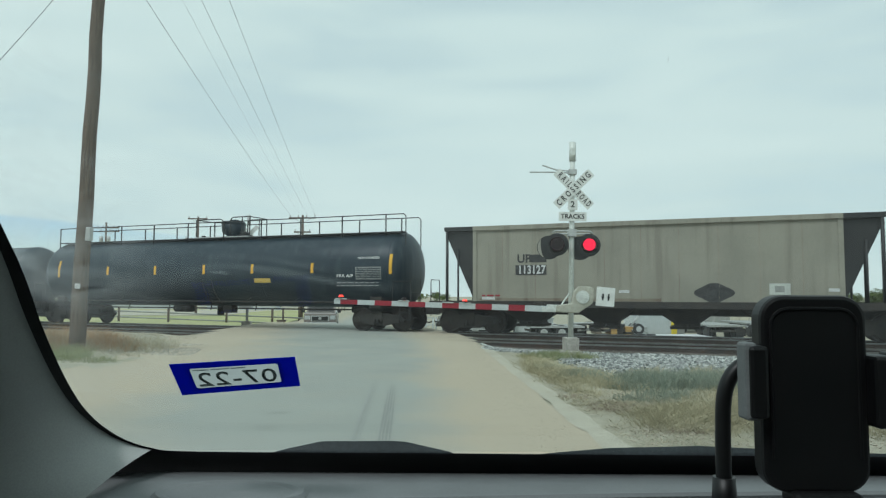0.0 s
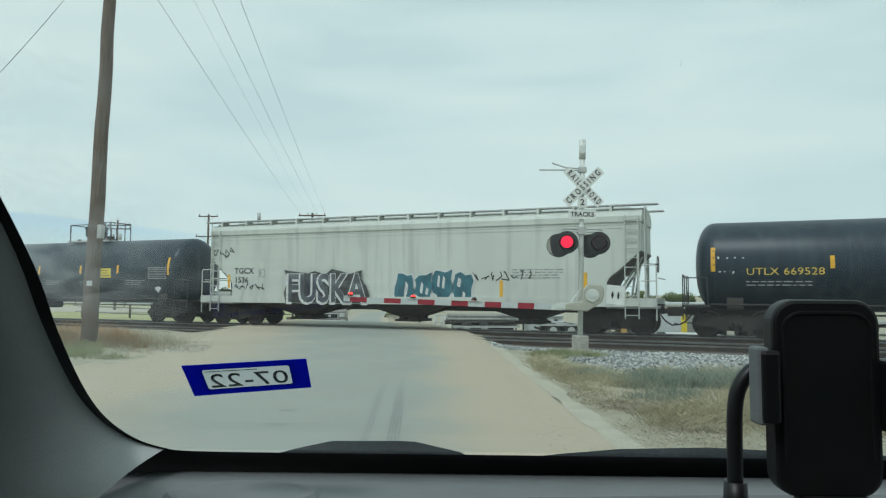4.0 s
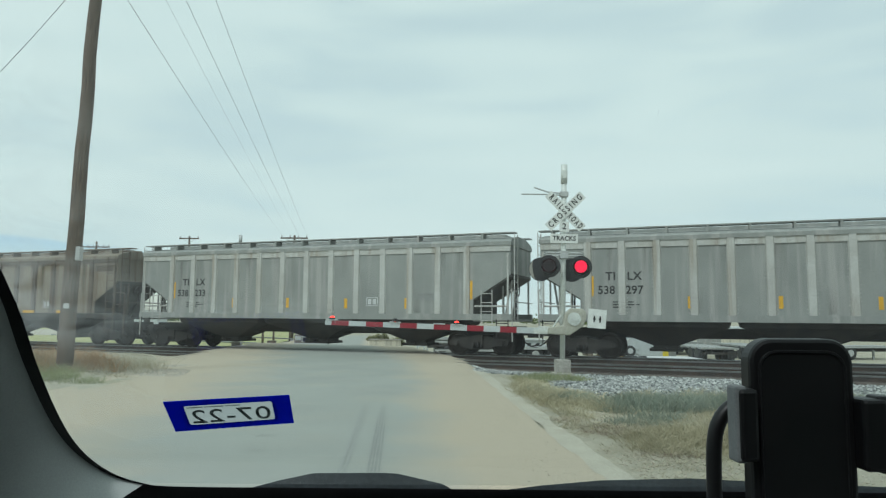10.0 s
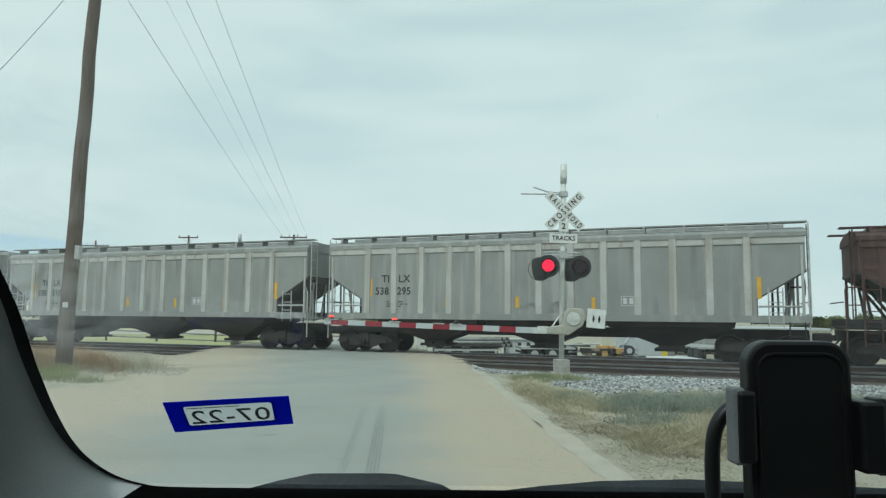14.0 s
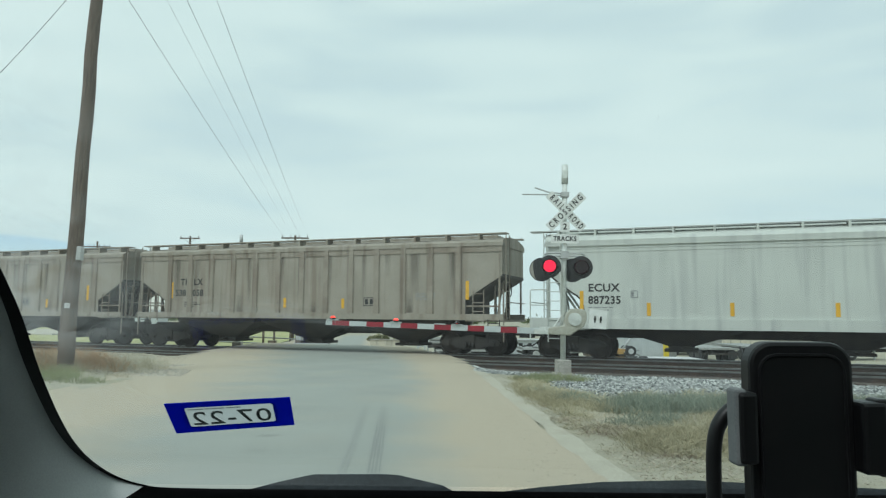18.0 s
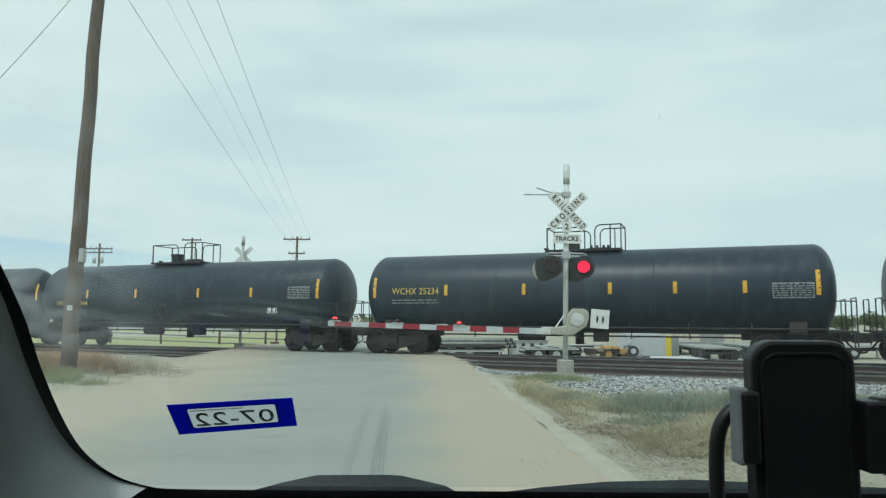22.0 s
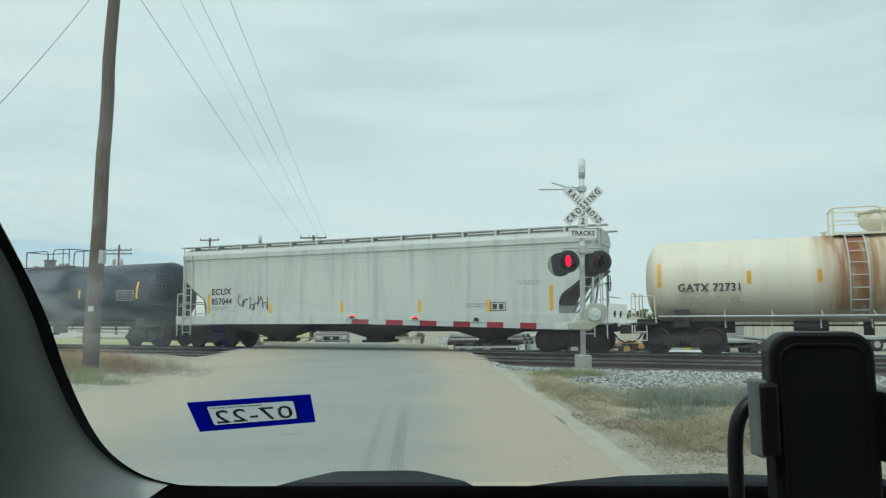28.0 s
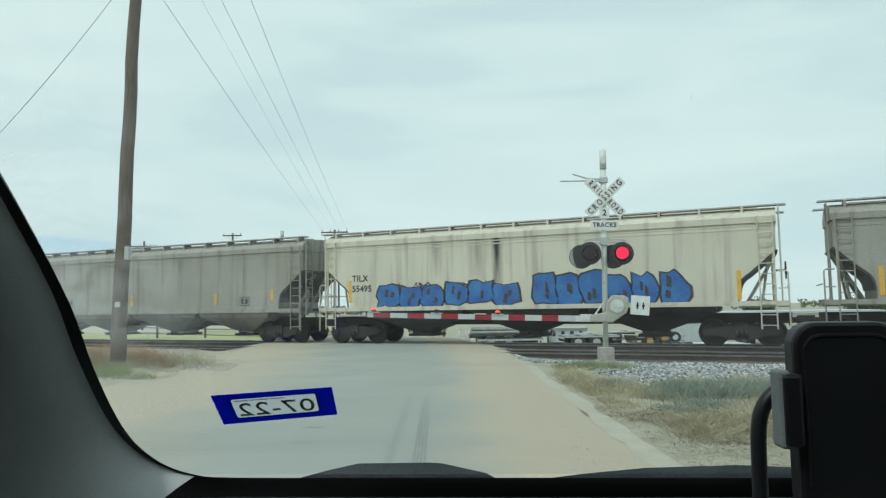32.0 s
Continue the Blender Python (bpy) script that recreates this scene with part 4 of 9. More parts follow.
def tank_car(s0, s1, paint, label, text=None, textm="stencil_w", textx=1.6, textz=2.42, stripes=(), placards=(), panels=(), dome="low", r=1.52, zc=2.42, bottom=None, full_rail=False,
             domex=0.0, squares=(), textw=2.0, rails="black", long_x=0.7, pw=1.6, bowl=0.0, ladderx=None):
    half = (s1 - s0) / 2
    car = thing("tank_car", Matrix(), label, "tank car", "cars of the train")
    hx = half - long_x
    head = 0.62
    bm = bmesh.new()
    prof = [(-hx, 0.0)] + [(-hx + head * (1 - math.cos(t)), r * math.sin(t) ** 0.8) for t in (math.pi / 2 * k / 8 for k in range(1, 9))]
    prof += [(-hx + head + (2 * hx - 2 * head) * k / 4, r) for k in range(1, 4)]
    prof += [(-x, q) for x, q in prof[8::-1]]
    seg = 40
    rings = [[(x, q * math.sin(2 * math.pi * j / seg), zc + q * math.cos(2 * math.pi * j / seg)) for j in range(seg)] for x, q in prof[1:-1]]
    loft(bm, rings)
    for f in bm.faces:
        f.smooth = True
    part("shell", bm, paint, car)
    # seams round the shell
    for x in (-hx + head, -hx / 3, hx / 3, hx - head):
        bm = bmesh.new()
        rg = [[(x + d, (r + e) * math.sin(2 * math.pi * j / seg), zc + (r + e) * math.cos(2 * math.pi * j / seg)) for j in range(seg)] for d, e in ((-0.03, 0.0), (-0.02, 0.007), (0.02, 0.007), (0.03, 0.0))]
        loft(bm, rg, caps=False)
        part("seam", bm, paint, car)
    if bottom:
        bm = bmesh.new()
        for x0, x1 in ((-hx + 0.3, hx - 0.3),):
            tank_patch(bm, x0, x1, r, zc, zc - r * 0.98, bottom, 0.008, 16)
        part("lower_shell_band", bm, M["tankblack"], car, "black painted lower half")
    running_gear(car, half)
    # stub sills, saddles and end platforms
    zb = zc - r
    for k in (-1, 1):
        a, b = sorted((k * (half - 0.35), k * (half - 3.6)))
        boxpart("stub_sill", (a, b, -0.3, 0.3, 0.72, max(0.98, zb + 0.12)), M["dark"], car)
        xc = k * (half - 1.95)
        bm = bmesh.new()
        poly = [(-1.35, 0.95), (1.35, 0.95), (1.3, zb + 0.45), (0.9, zb + 0.12), (-0.9, zb + 0.12), (-1.3, zb + 0.45)]
        v0 = [bm.verts.new((xc - 0.25, y, z)) for y, z in poly]
        v1 = [bm.verts.new((xc + 0.25, y, z)) for y, z in poly]
        bm.faces.new(v0)
        bm.faces.new(v1[::-1])
        for i in range(6):
            bm.faces.new((v0[i], v0[(i + 1) % 6], v1[(i + 1) % 6], v1[i]))
        part("saddle", bm, M["dark"], car)
        a, b = sorted((k * (half - 0.3), k * (half - 1.15)))
        boxpart("end_platform", (a, b, -1.5, 1.5, 1.02, 1.08), M["dark"], car)
        xe = k * (half - 0.34)
        bm = bmesh.new()
        for y0, y1 in ((-1.48, -0.55), (0.55, 1.48)):
            tube(bm, [(xe, y0, 0.6), (xe, y0, 2.02), (xe, y0 * 0.94 + y1 * 0.06, 2.1), (xe, y1, 2.1), (xe, y1, 1.05)], 0.022, 6)
            tube(bm, [(xe, y0, 1.55), (xe, y1, 1.55)], 0.018, 6)
            if y0 < 0:
                part("end_handrail", bm, M[rails], car)
                bm = bmesh.new()
                continue
            part("end_handrail", bm, M[rails], car)
        barpart("side_handrail", [(xe, -1.5, 2.0), (xe - k * 0.75, -1.5, 2.0), (xe - k * 0.8, -1.5, 1.08)], 0.022, M[rails], car, seg=6)
        bm = bmesh.new()
        for x in (k * (half - 0.42), k * (half - 0.82)):
            tube(bm, [(x, -1.46, 1.05), (x, -1.46, 0.5)], 0.02, 6)
        for z in (0.5, 0.78):
            tube(bm, [(k * (half - 0.42), -1.46, z), (k * (half - 0.82), -1.46, z)], 0.018, 6)
        part("step", bm, M[rails], car)
    # side running board and brake gear under the belly
    bm = bmesh.new()
    tube(bm, [(-half + 1.2, -1.45, zb + 0.22), (half - 1.2, -1.45, zb + 0.22)], 0.03, 6)
    for k in range(7):
        x = -half + 3.3 + k * (2 * half - 6.6) / 6
        tube(bm, [(x, -1.45, zb + 0.22), (x, -1.0, zb + 0.38)], 0.02, 5)
        tube(bm, [(x, -0.6, zb + 0.1), (x, -0.7, zb - 0.18)], 0.025, 5)
    part("side_rail", bm, M["dark"] if rails == "black" else M["white"], car)
    bm = bmesh.new()
    tube(bm, [(-2.2, -0.5, zb - 0.12), (-1.2, -0.5, zb - 0.12)], 0.17, 10)
    box(bm, 0.6, 1.1, -0.6, -0.2, zb - 0.3, zb + 0.05)
    tube(bm, [(0, 0, zb + 0.1), (0, 0, zb - 0.42)], 0.16, 10)
    tube(bm, [(-half + 3, -0.35, zb - 0.1), (half - 3, -0.35, zb - 0.1)], 0.03, 6)
    part("brake_gear", bm, M["dark"], car)
    # top fittings
    zt = zc + r
    fit = M[rails] if rails != "tankwhite" else paint
    boxpart("top_platform", (domex - pw, domex + pw, -0.75, 0.75, zt - 0.05, zt + 0.025), fit if dome == "low" else M["galv"] if rails == "black" else paint, car)
    bm = bmesh.new()
    if dome == "low":
        x = domex - 0.37 * pw
        loft(bm, [[(x + q * math.cos(t), q * math.sin(t), z) for t in (2 * math.pi * k / 18 for k in range(18))] for q, z in ((0.27, zt - 0.1), (0.27, zt + 0.34), (0.31, zt + 0.35), (0.31, zt + 0.43), (0.28, zt + 0.45))], smooth=False)
        part("dome", bm, fit, car)
        bm = bmesh.new()
        x = domex + 0.37 * pw
        box(bm, x - 0.4, x + 0.4, -0.25, 0.25, zt, zt + 0.1)
        for u in (-0.3, -0.08, 0.15, 0.32):
            tube(bm, [(x + u, -0.1, zt + 0.1), (x + u, -0.1, zt + 0.2)], 0.05, 8)
        part("valve_plate", bm, fit, car)
    else:
        x = domex + bowl
        prof = ((0.3, zt - 0.1), (0.3, zt + 0.12), (0.46, zt + 0.24), (0.52, zt + 0.34), (0.52, zt + 0.68))
        loft(bm, [[(x + q * math.cos(t), q * math.sin(t), z) for t in (2 * math.pi * k / 22 for k in range(22))] for q, z in prof])
        db = part("dome", bm, paint, car)
        bm = bmesh.new()
        loft(bm, [[(x + q * math.cos(t), q * math.sin(t), z) for t in (2 * math.pi * k / 22 for k in range(22))] for q, z in ((0.55, zt + 0.66), (0.56, zt + 0.72), (0.5, zt + 0.77), (0.2, zt + 0.79))], smooth=False)
        box(bm, x - 0.6, x - 0.5, -0.1, 0.1, zt + 0.6, zt + 0.75)
        box(bm, x - 0.1, x + 0.25, -0.15, 0.1, zt + 0.78, zt + 0.85)
        part("lid", bm, paint, db)
        if bowl:
            bm = bmesh.new()
            x = domex + 0.5 * pw
            tube(bm, [(x, 0, zt), (x, 0, zt + 0.12)], 0.36, 12)
            tube(bm, [(x, 0, zt + 0.12), (x, 0, zt + 0.26)], 0.2, 10)
            part("valve_plate", bm, fit, car)
    zr = zt + 0.84
    if full_rail:
        for y in (-0.75, 0.75):
            bm = bmesh.new()
            tube(bm, [(-hx + 0.4, y, zt - 0.3), (-hx + 0.4, y, zr - 0.15), (hx - 0.3, y, zr - 0.15), (hx - 0.2, y, zr - 0.25), (hx - 0.2, y, zt - 0.6)], 0.022, 6)
            x = -hx + 0.4
            while x < hx - 0.4:
                tube(bm, [(x, y, zt - 0.25), (x, y, zr - 0.15)], 0.03, 6)
                x += 2.05
            part("long_railing", bm, fit, car)
        boxpart("running_board", (-hx + 0.4, hx - 0.3, -0.8, -0.4, zt - 0.06, zt - 0.02), fit, car)
    arc = [(1 - math.cos(a), math.sin(a)) for a in (0.0, 0.4, 0.8, 1.2, 1.57)]
    xa, xb = domex - pw, domex + pw
    for y in (-0.62, 0.62):
        bm = bmesh.new()
        tube(bm, [(xa, y, zt - 0.05), (xa, y, zr)], 0.03, 6)
        tube(bm, [(xa, y, zr)] + [(domex + 0.05 - 0.22 * u, y, zr - 0.22 + 0.22 * v) for u, v in arc[::-1]] + [(domex + 0.05, y, zt - 0.05)], 0.024, 6)
        if rails != "black":
            tube(bm, [(xa, y, zt + 0.42), (domex + 0.05, y, zt + 0.42)], 0.018, 6)
        part("railing", bm, fit, car)
        bm = bmesh.new()
        tube(bm, [(domex + 0.42, y, zt - 0.05)] + [(domex + 0.42 + 0.22 * u, y, zr - 0.16 + 0.22 * v) for u, v in arc] + [(xb, y, zr + 0.06)], 0.024, 6)
        for x in (domex + 0.72 * pw, xb):
            tube(bm, [(x, y, zt - 0.05), (x, y, zr + 0.06)], 0.024, 6)
        if rails != "black":
            tube(bm, [(domex + 0.42, y, zt + 0.42), (xb, y, zt + 0.42)], 0.018, 6)
        part("railing", bm, fit, car)
    for x, z in ((xa, zr), (xb, zr + 0.06)):
        barpart("cross_rail", [(x, -0.62, z), (x, 0.62, z)], 0.024, fit, car, seg=6)
    bm = bmesh.new()
    tube(bm, [(domex - pw - 0.2, 0.1, zt - 0.05), (domex - pw - 0.2, 0.1, zt + 0.1)], 0.05, 8)
    tube(bm, [(domex - pw - 0.2, 0.1, zt + 0.1), (domex - pw - 0.2, 0.1, zt + 0.17)], 0.1, 8)
    part("vent_valve", bm, fit, car)
    # ladder up the near side, bent round the shell
    bm = bmesh.new()
    lx = domex if ladderx is None else ladderx
    lad = M["dark"] if rails == "black" else M["white"]
    step = 13 if rails != "black" else 4.5
    for k in (-0.26, 0.26):
        pts = [(lx + k, -(r + 0.1) * math.cos(a), zc + (r + 0.1) * math.sin(a)) for a in [radians(-60 + step * i) for i in range(11)]]
        tube(bm, pts, 0.024, 6)
    for i in range(9 if rails != "black" else 4):
        a = radians(-58 + 15 * i * (1 if rails != "black" else 0.8))
        tube(bm, [(lx - 0.26, -(r + 0.1) * math.cos(a), zc + (r + 0.1) * math.sin(a)), (lx + 0.26, -(r + 0.1) * math.cos(a), zc + (r + 0.1) * math.sin(a))], 0.016, 5)
    part("ladder", bm, lad, car)
    # markings: x counted from the left end of the car
    for k, x in enumerate(stripes):
        big = k in (0, len(stripes) - 1)
        patch_part(car, "reflector", x - half, x - half + 0.13, r, zc, zc - (0.28 if big else 0.2) + 0.06, zc + (0.52 if big else 0.2) + 0.06, M["yellow"])
    for x, z, w, h in placards:
        patch_part(car, "placard", x - half, x - half + w, r, zc, z, z + h, M["placard"])
        bm = bmesh.new()
        for i, (u0, u1) in enumerate(((0.14, 0.86), (0.3, 0.7), (0.22, 0.78))):
            tank_patch(bm, x - half + w * u0, x - half + w * u1, r, zc, z + h * (0.2 + 0.27 * i), z + h * (0.28 + 0.27 * i), 0.011, 3)
        part("placard_print", bm, M["placard_ink"], car)
    for x, z, w, h in panels:
        bm = bmesh.new()
        rnd = random.Random(int(x * 10))
        rows = 7
        for a, b, c, d in ((0, w, 0, 0.02), (0, w, h - 0.02, h), (0, 0.02, 0, h), (w - 0.02, w, 0, h), (w * 0.45, w * 0.45 + 0.02, 0, h)):
            tank_patch(bm, x - half + a, x - half + b, r, zc, z + c, z + d, 0.009, 3)
        for i in range(rows):
            u = 0.0
            while u < w:
                v = min(w, u + rnd.uniform(0.06, 0.22))
                tank_patch(bm, x - half + u, x - half + v, r, zc, z + h * (i + 0.2) / rows, z + h * (i + 0.66) / rows, 0.008, 3)
                u = v + rnd.uniform(0.02, 0.06)
        part("data_panel", bm, M["stencil_g"], car, "grey printed data panel")
    for x, z in squares:
        frame_square(car, x - half, z, -math.sqrt(max(0.01, (r + 0.012) ** 2 - (z + 0.15 - zc) ** 2)) - 0.012, 0.5, 0.32, M["stencil_w"])
    if text:
        y = -(r + 0.014)
        lettering(text, textx - half, y, textz - 0.03, M[textm], car, width=textw)
        stencil(car, textx - half, textz - 0.27, -(r - 0.006), (1.9, 1.9), M["stencil_g"], 0.035, 0.11, seed=len(text) + int(s0))
    return car, half


# a smooth hopper's end opening: a rounded corner, then a straight slope up to the end post
END_CURVE = [(0.0, 0.2), (0.03, 0.33), (0.09, 0.42), (0.18, 0.49), (0.3, 0.55), (0.65, 0.77), (1.0, 1.0)]


def hopper_outline(hb, hl, zs, zd0, zd1, ze, curved):
    """Side sheet of a hopper car in x, z."""
    right = [(hl, zs), (hl, zd0)]
    if curved:
        right = [(hl, zs)] + [(hl + (hb - hl) * u, zs + (zd1 - zs) * v) for u, v in END_CURVE[:-1]]
    right += [(hb, zd1), (hb, ze)]
    return right + [(-x, z) for x, z in right[::-1]]


def hopper_car(s0, s1, paint, label, ribs=None, ribpaint=None, curved=False, roof=None, zs=1.5, ze=4.18, zt=4.62, roofpaint=None, walk_side=True, sill="paint", long_x=0.85, cut=1.35, bins=3,
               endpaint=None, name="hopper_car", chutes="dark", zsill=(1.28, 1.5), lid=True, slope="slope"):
    half = (s1 - s0) / 2
    car = thing(name, Matrix(), label, "hopper car", "cars of the train")
    hb, hl = half - long_x, half - long_x - cut
    w = 1.5
    roofpaint = roofpaint or paint
    ends = M["dark"] if endpaint is None else endpaint
    # shell with its cut-away ends
    bm = bmesh.new()
    prism(bm, hopper_outline(hb, hl, zs, zs + 0.55, zs + 1.45 + (0.2 if curved else 0), ze, curved), -w, w)
    part("shell", bm, paint, car)
    # roof
    bm = bmesh.new()
    if curved:
        sec = [(-w - 0.05, ze - 0.22), (-w - 0.05, ze - 0.02), (-w + 0.12, ze + 0.14), (-w + 0.5, ze + 0.3), (0, ze + 0.36), (w - 0.5, ze + 0.3), (w - 0.12, ze + 0.14), (w + 0.05, ze - 0.02), (w + 0.05, ze - 0.22)]
    else:
        sec = [(-w - 0.07, ze - 0.1), (-w - 0.07, ze + 0.04), (-w + 0.1, ze + 0.14), (-0.5, ze + 0.3), (0.5, ze + 0.3), (w - 0.1, ze + 0.14), (w + 0.07, ze + 0.04), (w + 0.07, ze - 0.1)]
    loft(bm, [[(x, y, z) for y, z in sec] for x in (-hb - 0.04, hb + 0.04)], smooth=False)
    if lid:
        part("roof", bm, roofpaint, car)
    if curved:
        for z in (ze - 0.3, ze - 0.42):
            boxpart("side_bead", (-hb, hb, -w - 0.012, -w, z - 0.02, z + 0.02), paint, car)
    # roof walk, its brackets and the hatch trough
    for y in (-1.12, 1.12) if lid else ():
        bm = bmesh.new()
        box(bm, -half + 0.45, half - 0.45, y - 0.2, y + 0.2, zt - 0.06, zt - 0.02)
        part("roof_walk", bm, M["galv"] if curved else roofpaint, car)
    for x in [-hb + 0.4 + 1.32 * k for k in range(int((2 * hb - 0.4) / 1.32) + 1)] if lid else ():
        boxpart("roof_bracket", (x - 0.04, x + 0.04, -1.34, -0.9, ze + 0.05, zt - 0.06), roofpaint, car)
    if lid:
        boxpart("hatch_trough", (-hb + 0.5, hb - 0.5, -0.42, 0.42, ze + 0.28, ze + 0.42), roofpaint, car)
    # side sill
    sp = paint if sill == "paint" else M["dark"]
    for y in (-1, 1):
        a, b = sorted((y * w, y * (w + 0.07)))
        boxpart("side_sill", (-half + 0.5, half - 0.5, a, b, zsill[0], zsill[1]), sp, car)
        for x0, x1 in ((-half + 0.5, -hl), (hl, half - 0.5)):
            a, b = sorted((y * (w - 0.06), y * w))
            boxpart("sill_angle", (x0, x1, a, b, zsill[0] + 0.02, zsill[1] - 0.02), sp, car)
    # ribs
    if ribs:
        for y in (-1, 1):
            for k in range(ribs):
                x = -hl + 0.25 + (2 * hl - 0.5) * k / (ribs - 1)
                bm = bmesh.new()
                d = 0.07 * y
                v = [(x - 0.14, y * w), (x - 0.105, y * w + d), (x + 0.105, y * w + d), (x + 0.14, y * w)]
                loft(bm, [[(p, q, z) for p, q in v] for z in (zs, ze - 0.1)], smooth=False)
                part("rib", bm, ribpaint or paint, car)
        # rivet rows beside each rib
        bm = bmesh.new()
        n = 18
        for k in range(ribs):
            x = -hl + 0.25 + (2 * hl - 0.5) * k / (ribs - 1)
            for dx in (-0.165, 0.165):
                for j in range(n):
                    z, r = zs + 0.08 + (ze - 0.5 - zs) * j / (n - 1), 0.016
                    a = [bm.verts.new((x + dx + p, -w, z + q)) for p, q in ((-r, -r), (r, -r), (r, r), (-r, r))]
                    tip = bm.verts.new((x + dx, -w - 0.016, z))
                    for i in range(4):
                        bm.faces.new((a[i], a[(i + 1) % 4], tip))
        tagged(part("rivet_rows", bm, ribpaint or paint, car), kind="stuff")
        boxpart("top_chord", (-hb, hb, -w - 0.035, -w, ze - 0.32, ze - 0.1), ribpaint or paint, car)
    # bins and chutes under the belly
    bx = (2 * hl - 1.0) / bins
    for k in range(bins):
        xc = -hl + 0.5 + bx * (k + 0.5)
        bm = bmesh.new()
        loft(bm, [[(xc - a, -b, z), (xc + a, -b, z), (xc + a, b, z), (xc - a, b, z)] for a, b, z in ((bx * 0.48, 1.45, zs), (bx * 0.46, 1.35, 1.15), (0.42, 0.5, 0.5), (0.42, 0.5, 0.36))], smooth=False)
        part("hopper_bin", bm, M[chutes] if isinstance(chutes, str) else chutes, car)
        bm = bmesh.new()
        box(bm, xc - 0.55, xc + 0.55, -0.62, 0.62, 0.3, 0.4)
        tube(bm, [(xc, -0.9, 0.42), (xc, 0.9, 0.42)], 0.04, 6)
        part("outlet_gate", bm, M["dark"], car)
    boxpart("centre_sill", (-half + 0.4, half - 0.4, -0.25, 0.25, 0.75, 1.1), M["dark"], car)
    running_gear(car, half)
    # ends: platforms, posts, ladders, brake wheel
    for k in (-1, 1):
        a, b = sorted((k * (half - 0.48), k * hl))
        boxpart("end_platform", (a, b, -1.45, 1.45, zsill[0] - 0.05, zsill[0] + 0.03), sp, car)
        for y in (-1.5, -0.5, 0.5, 1.5):
            bm = bmesh.new()
            tube(bm, [(k * (hb - 0.1), y, zsill[0]), (k * (hb - 0.1), y, ze - 0.4)] if abs(y) > 1 else [(k * (hb - 0.5), y, zsill[0]), (k * (hb - 0.2), y, zs + 1.7)], 0.045, 6)
            part("end_post", bm, ribpaint or paint, car)
        bm = bmesh.new()
        for y in (-0.45, 0.45):
            tube(bm, [(k * (hl + 0.1), y, 1.2), (k * (hb - 0.05), y, zs + 1.5)], 0.05, 6)
        if ribs == 13:
            bm.free()
            for off, y in ((0.18, -0.7), (0.34, 0.5), (0.52, -0.7), (0.62, 1.25), (0.85, 0.5)):
                barpart("end_stanchion", [(k * (hb - off), y, zsill[0]), (k * (hb - off), y, zs + 1.45 - off * 0.6)], 0.04, M["dark"] if 0.4 < y < 1 else ribpaint or paint, car, seg=6)
            barpart("cross_beam", [(k * (hl + 0.05), -w + 0.05, zs + 0.3), (k * (hb - 0.1), -w + 0.05, zs + 0.3)], 0.035, ribpaint or paint, car, seg=6)
        else:
            part("slope_brace", bm, sp, car)
        if cut > 0.5:
            bm = bmesh.new()
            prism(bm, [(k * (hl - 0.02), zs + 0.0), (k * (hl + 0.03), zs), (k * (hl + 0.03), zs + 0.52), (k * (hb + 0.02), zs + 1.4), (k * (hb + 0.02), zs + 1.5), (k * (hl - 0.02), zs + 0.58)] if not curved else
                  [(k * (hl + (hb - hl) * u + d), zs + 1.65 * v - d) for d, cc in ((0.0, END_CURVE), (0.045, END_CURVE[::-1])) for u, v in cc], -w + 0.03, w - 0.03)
            # shade on the sheet's underside is put into its paint
            part("slope_sheet", bm, M[slope], car, "slope sheet under the end, darkened in colour for its shade")
        if not lid:
            continue
        if ribs == 13:
            ladder(car, k * (hl + 0.55), -w - 0.06, 1.2, 2.45, ribpaint or paint, 0.42, 0.33)
            ladder(car, k * (hb - 0.3), -w - 0.06, 0.5, 1.36, M["dark"], 0.44, 0.3)
        else:
            ladder(car, k * (hb - 0.3), -w - 0.1, 0.6, ze, ribpaint or paint, 0.46, 0.33)
        ladder(car, k * (hb + 0.12), -w + 0.35, 1.3, zt - 0.1, ribpaint or paint, 0.46, 0.33, 90)
        bm = bmesh.new()
        tube(bm, [(k * (half - 0.5), -w, 0.55), (k * (half - 0.5), -w, 2.4), (k * (half - 0.55), -w, 2.45), (k * hb, -w, 2.45)], 0.025, 6)
        tube(bm, [(k * (half - 0.5), -w, 1.9), (k * hb, -w, 1.9)], 0.02, 6)
        tube(bm, [(k * (half - 0.46), -1.3, 2.0), (k * (half - 0.46), 1.3, 2.0)], 0.02, 6)
        part("end_handrail", bm, ribpaint or paint, car)
    bm = bmesh.new()
    cx, cz = half - 0.55, 2.5
    tube(bm, [(cx + 0.02, -0.6 + 0.28 * math.cos(t), cz + 0.28 * math.sin(t)) for t in (2 * math.pi * i / 16 for i in range(17))], 0.02, 6)
    for i in range(4):
        tube(bm, [(cx, -0.6, cz), (cx, -0.6 + 0.28 * math.cos(i * 1.57), cz + 0.28 * math.sin(i * 1.57))], 0.016, 5)
    tube(bm, [(cx - 0.4, -0.6, cz), (cx + 0.03, -0.6, cz)], 0.03, 6)
    part("brake_wheel", bm, M["dark"], car)
    return car, half, w


def side_stripe(car, x, z0, z1, w, half, material="yellow", wide=0.13, out=0.012):
    boxpart("reflector", (x - half, x - half + wide, -w - out, -w - out + 0.006, z0, z1), M[material], car)


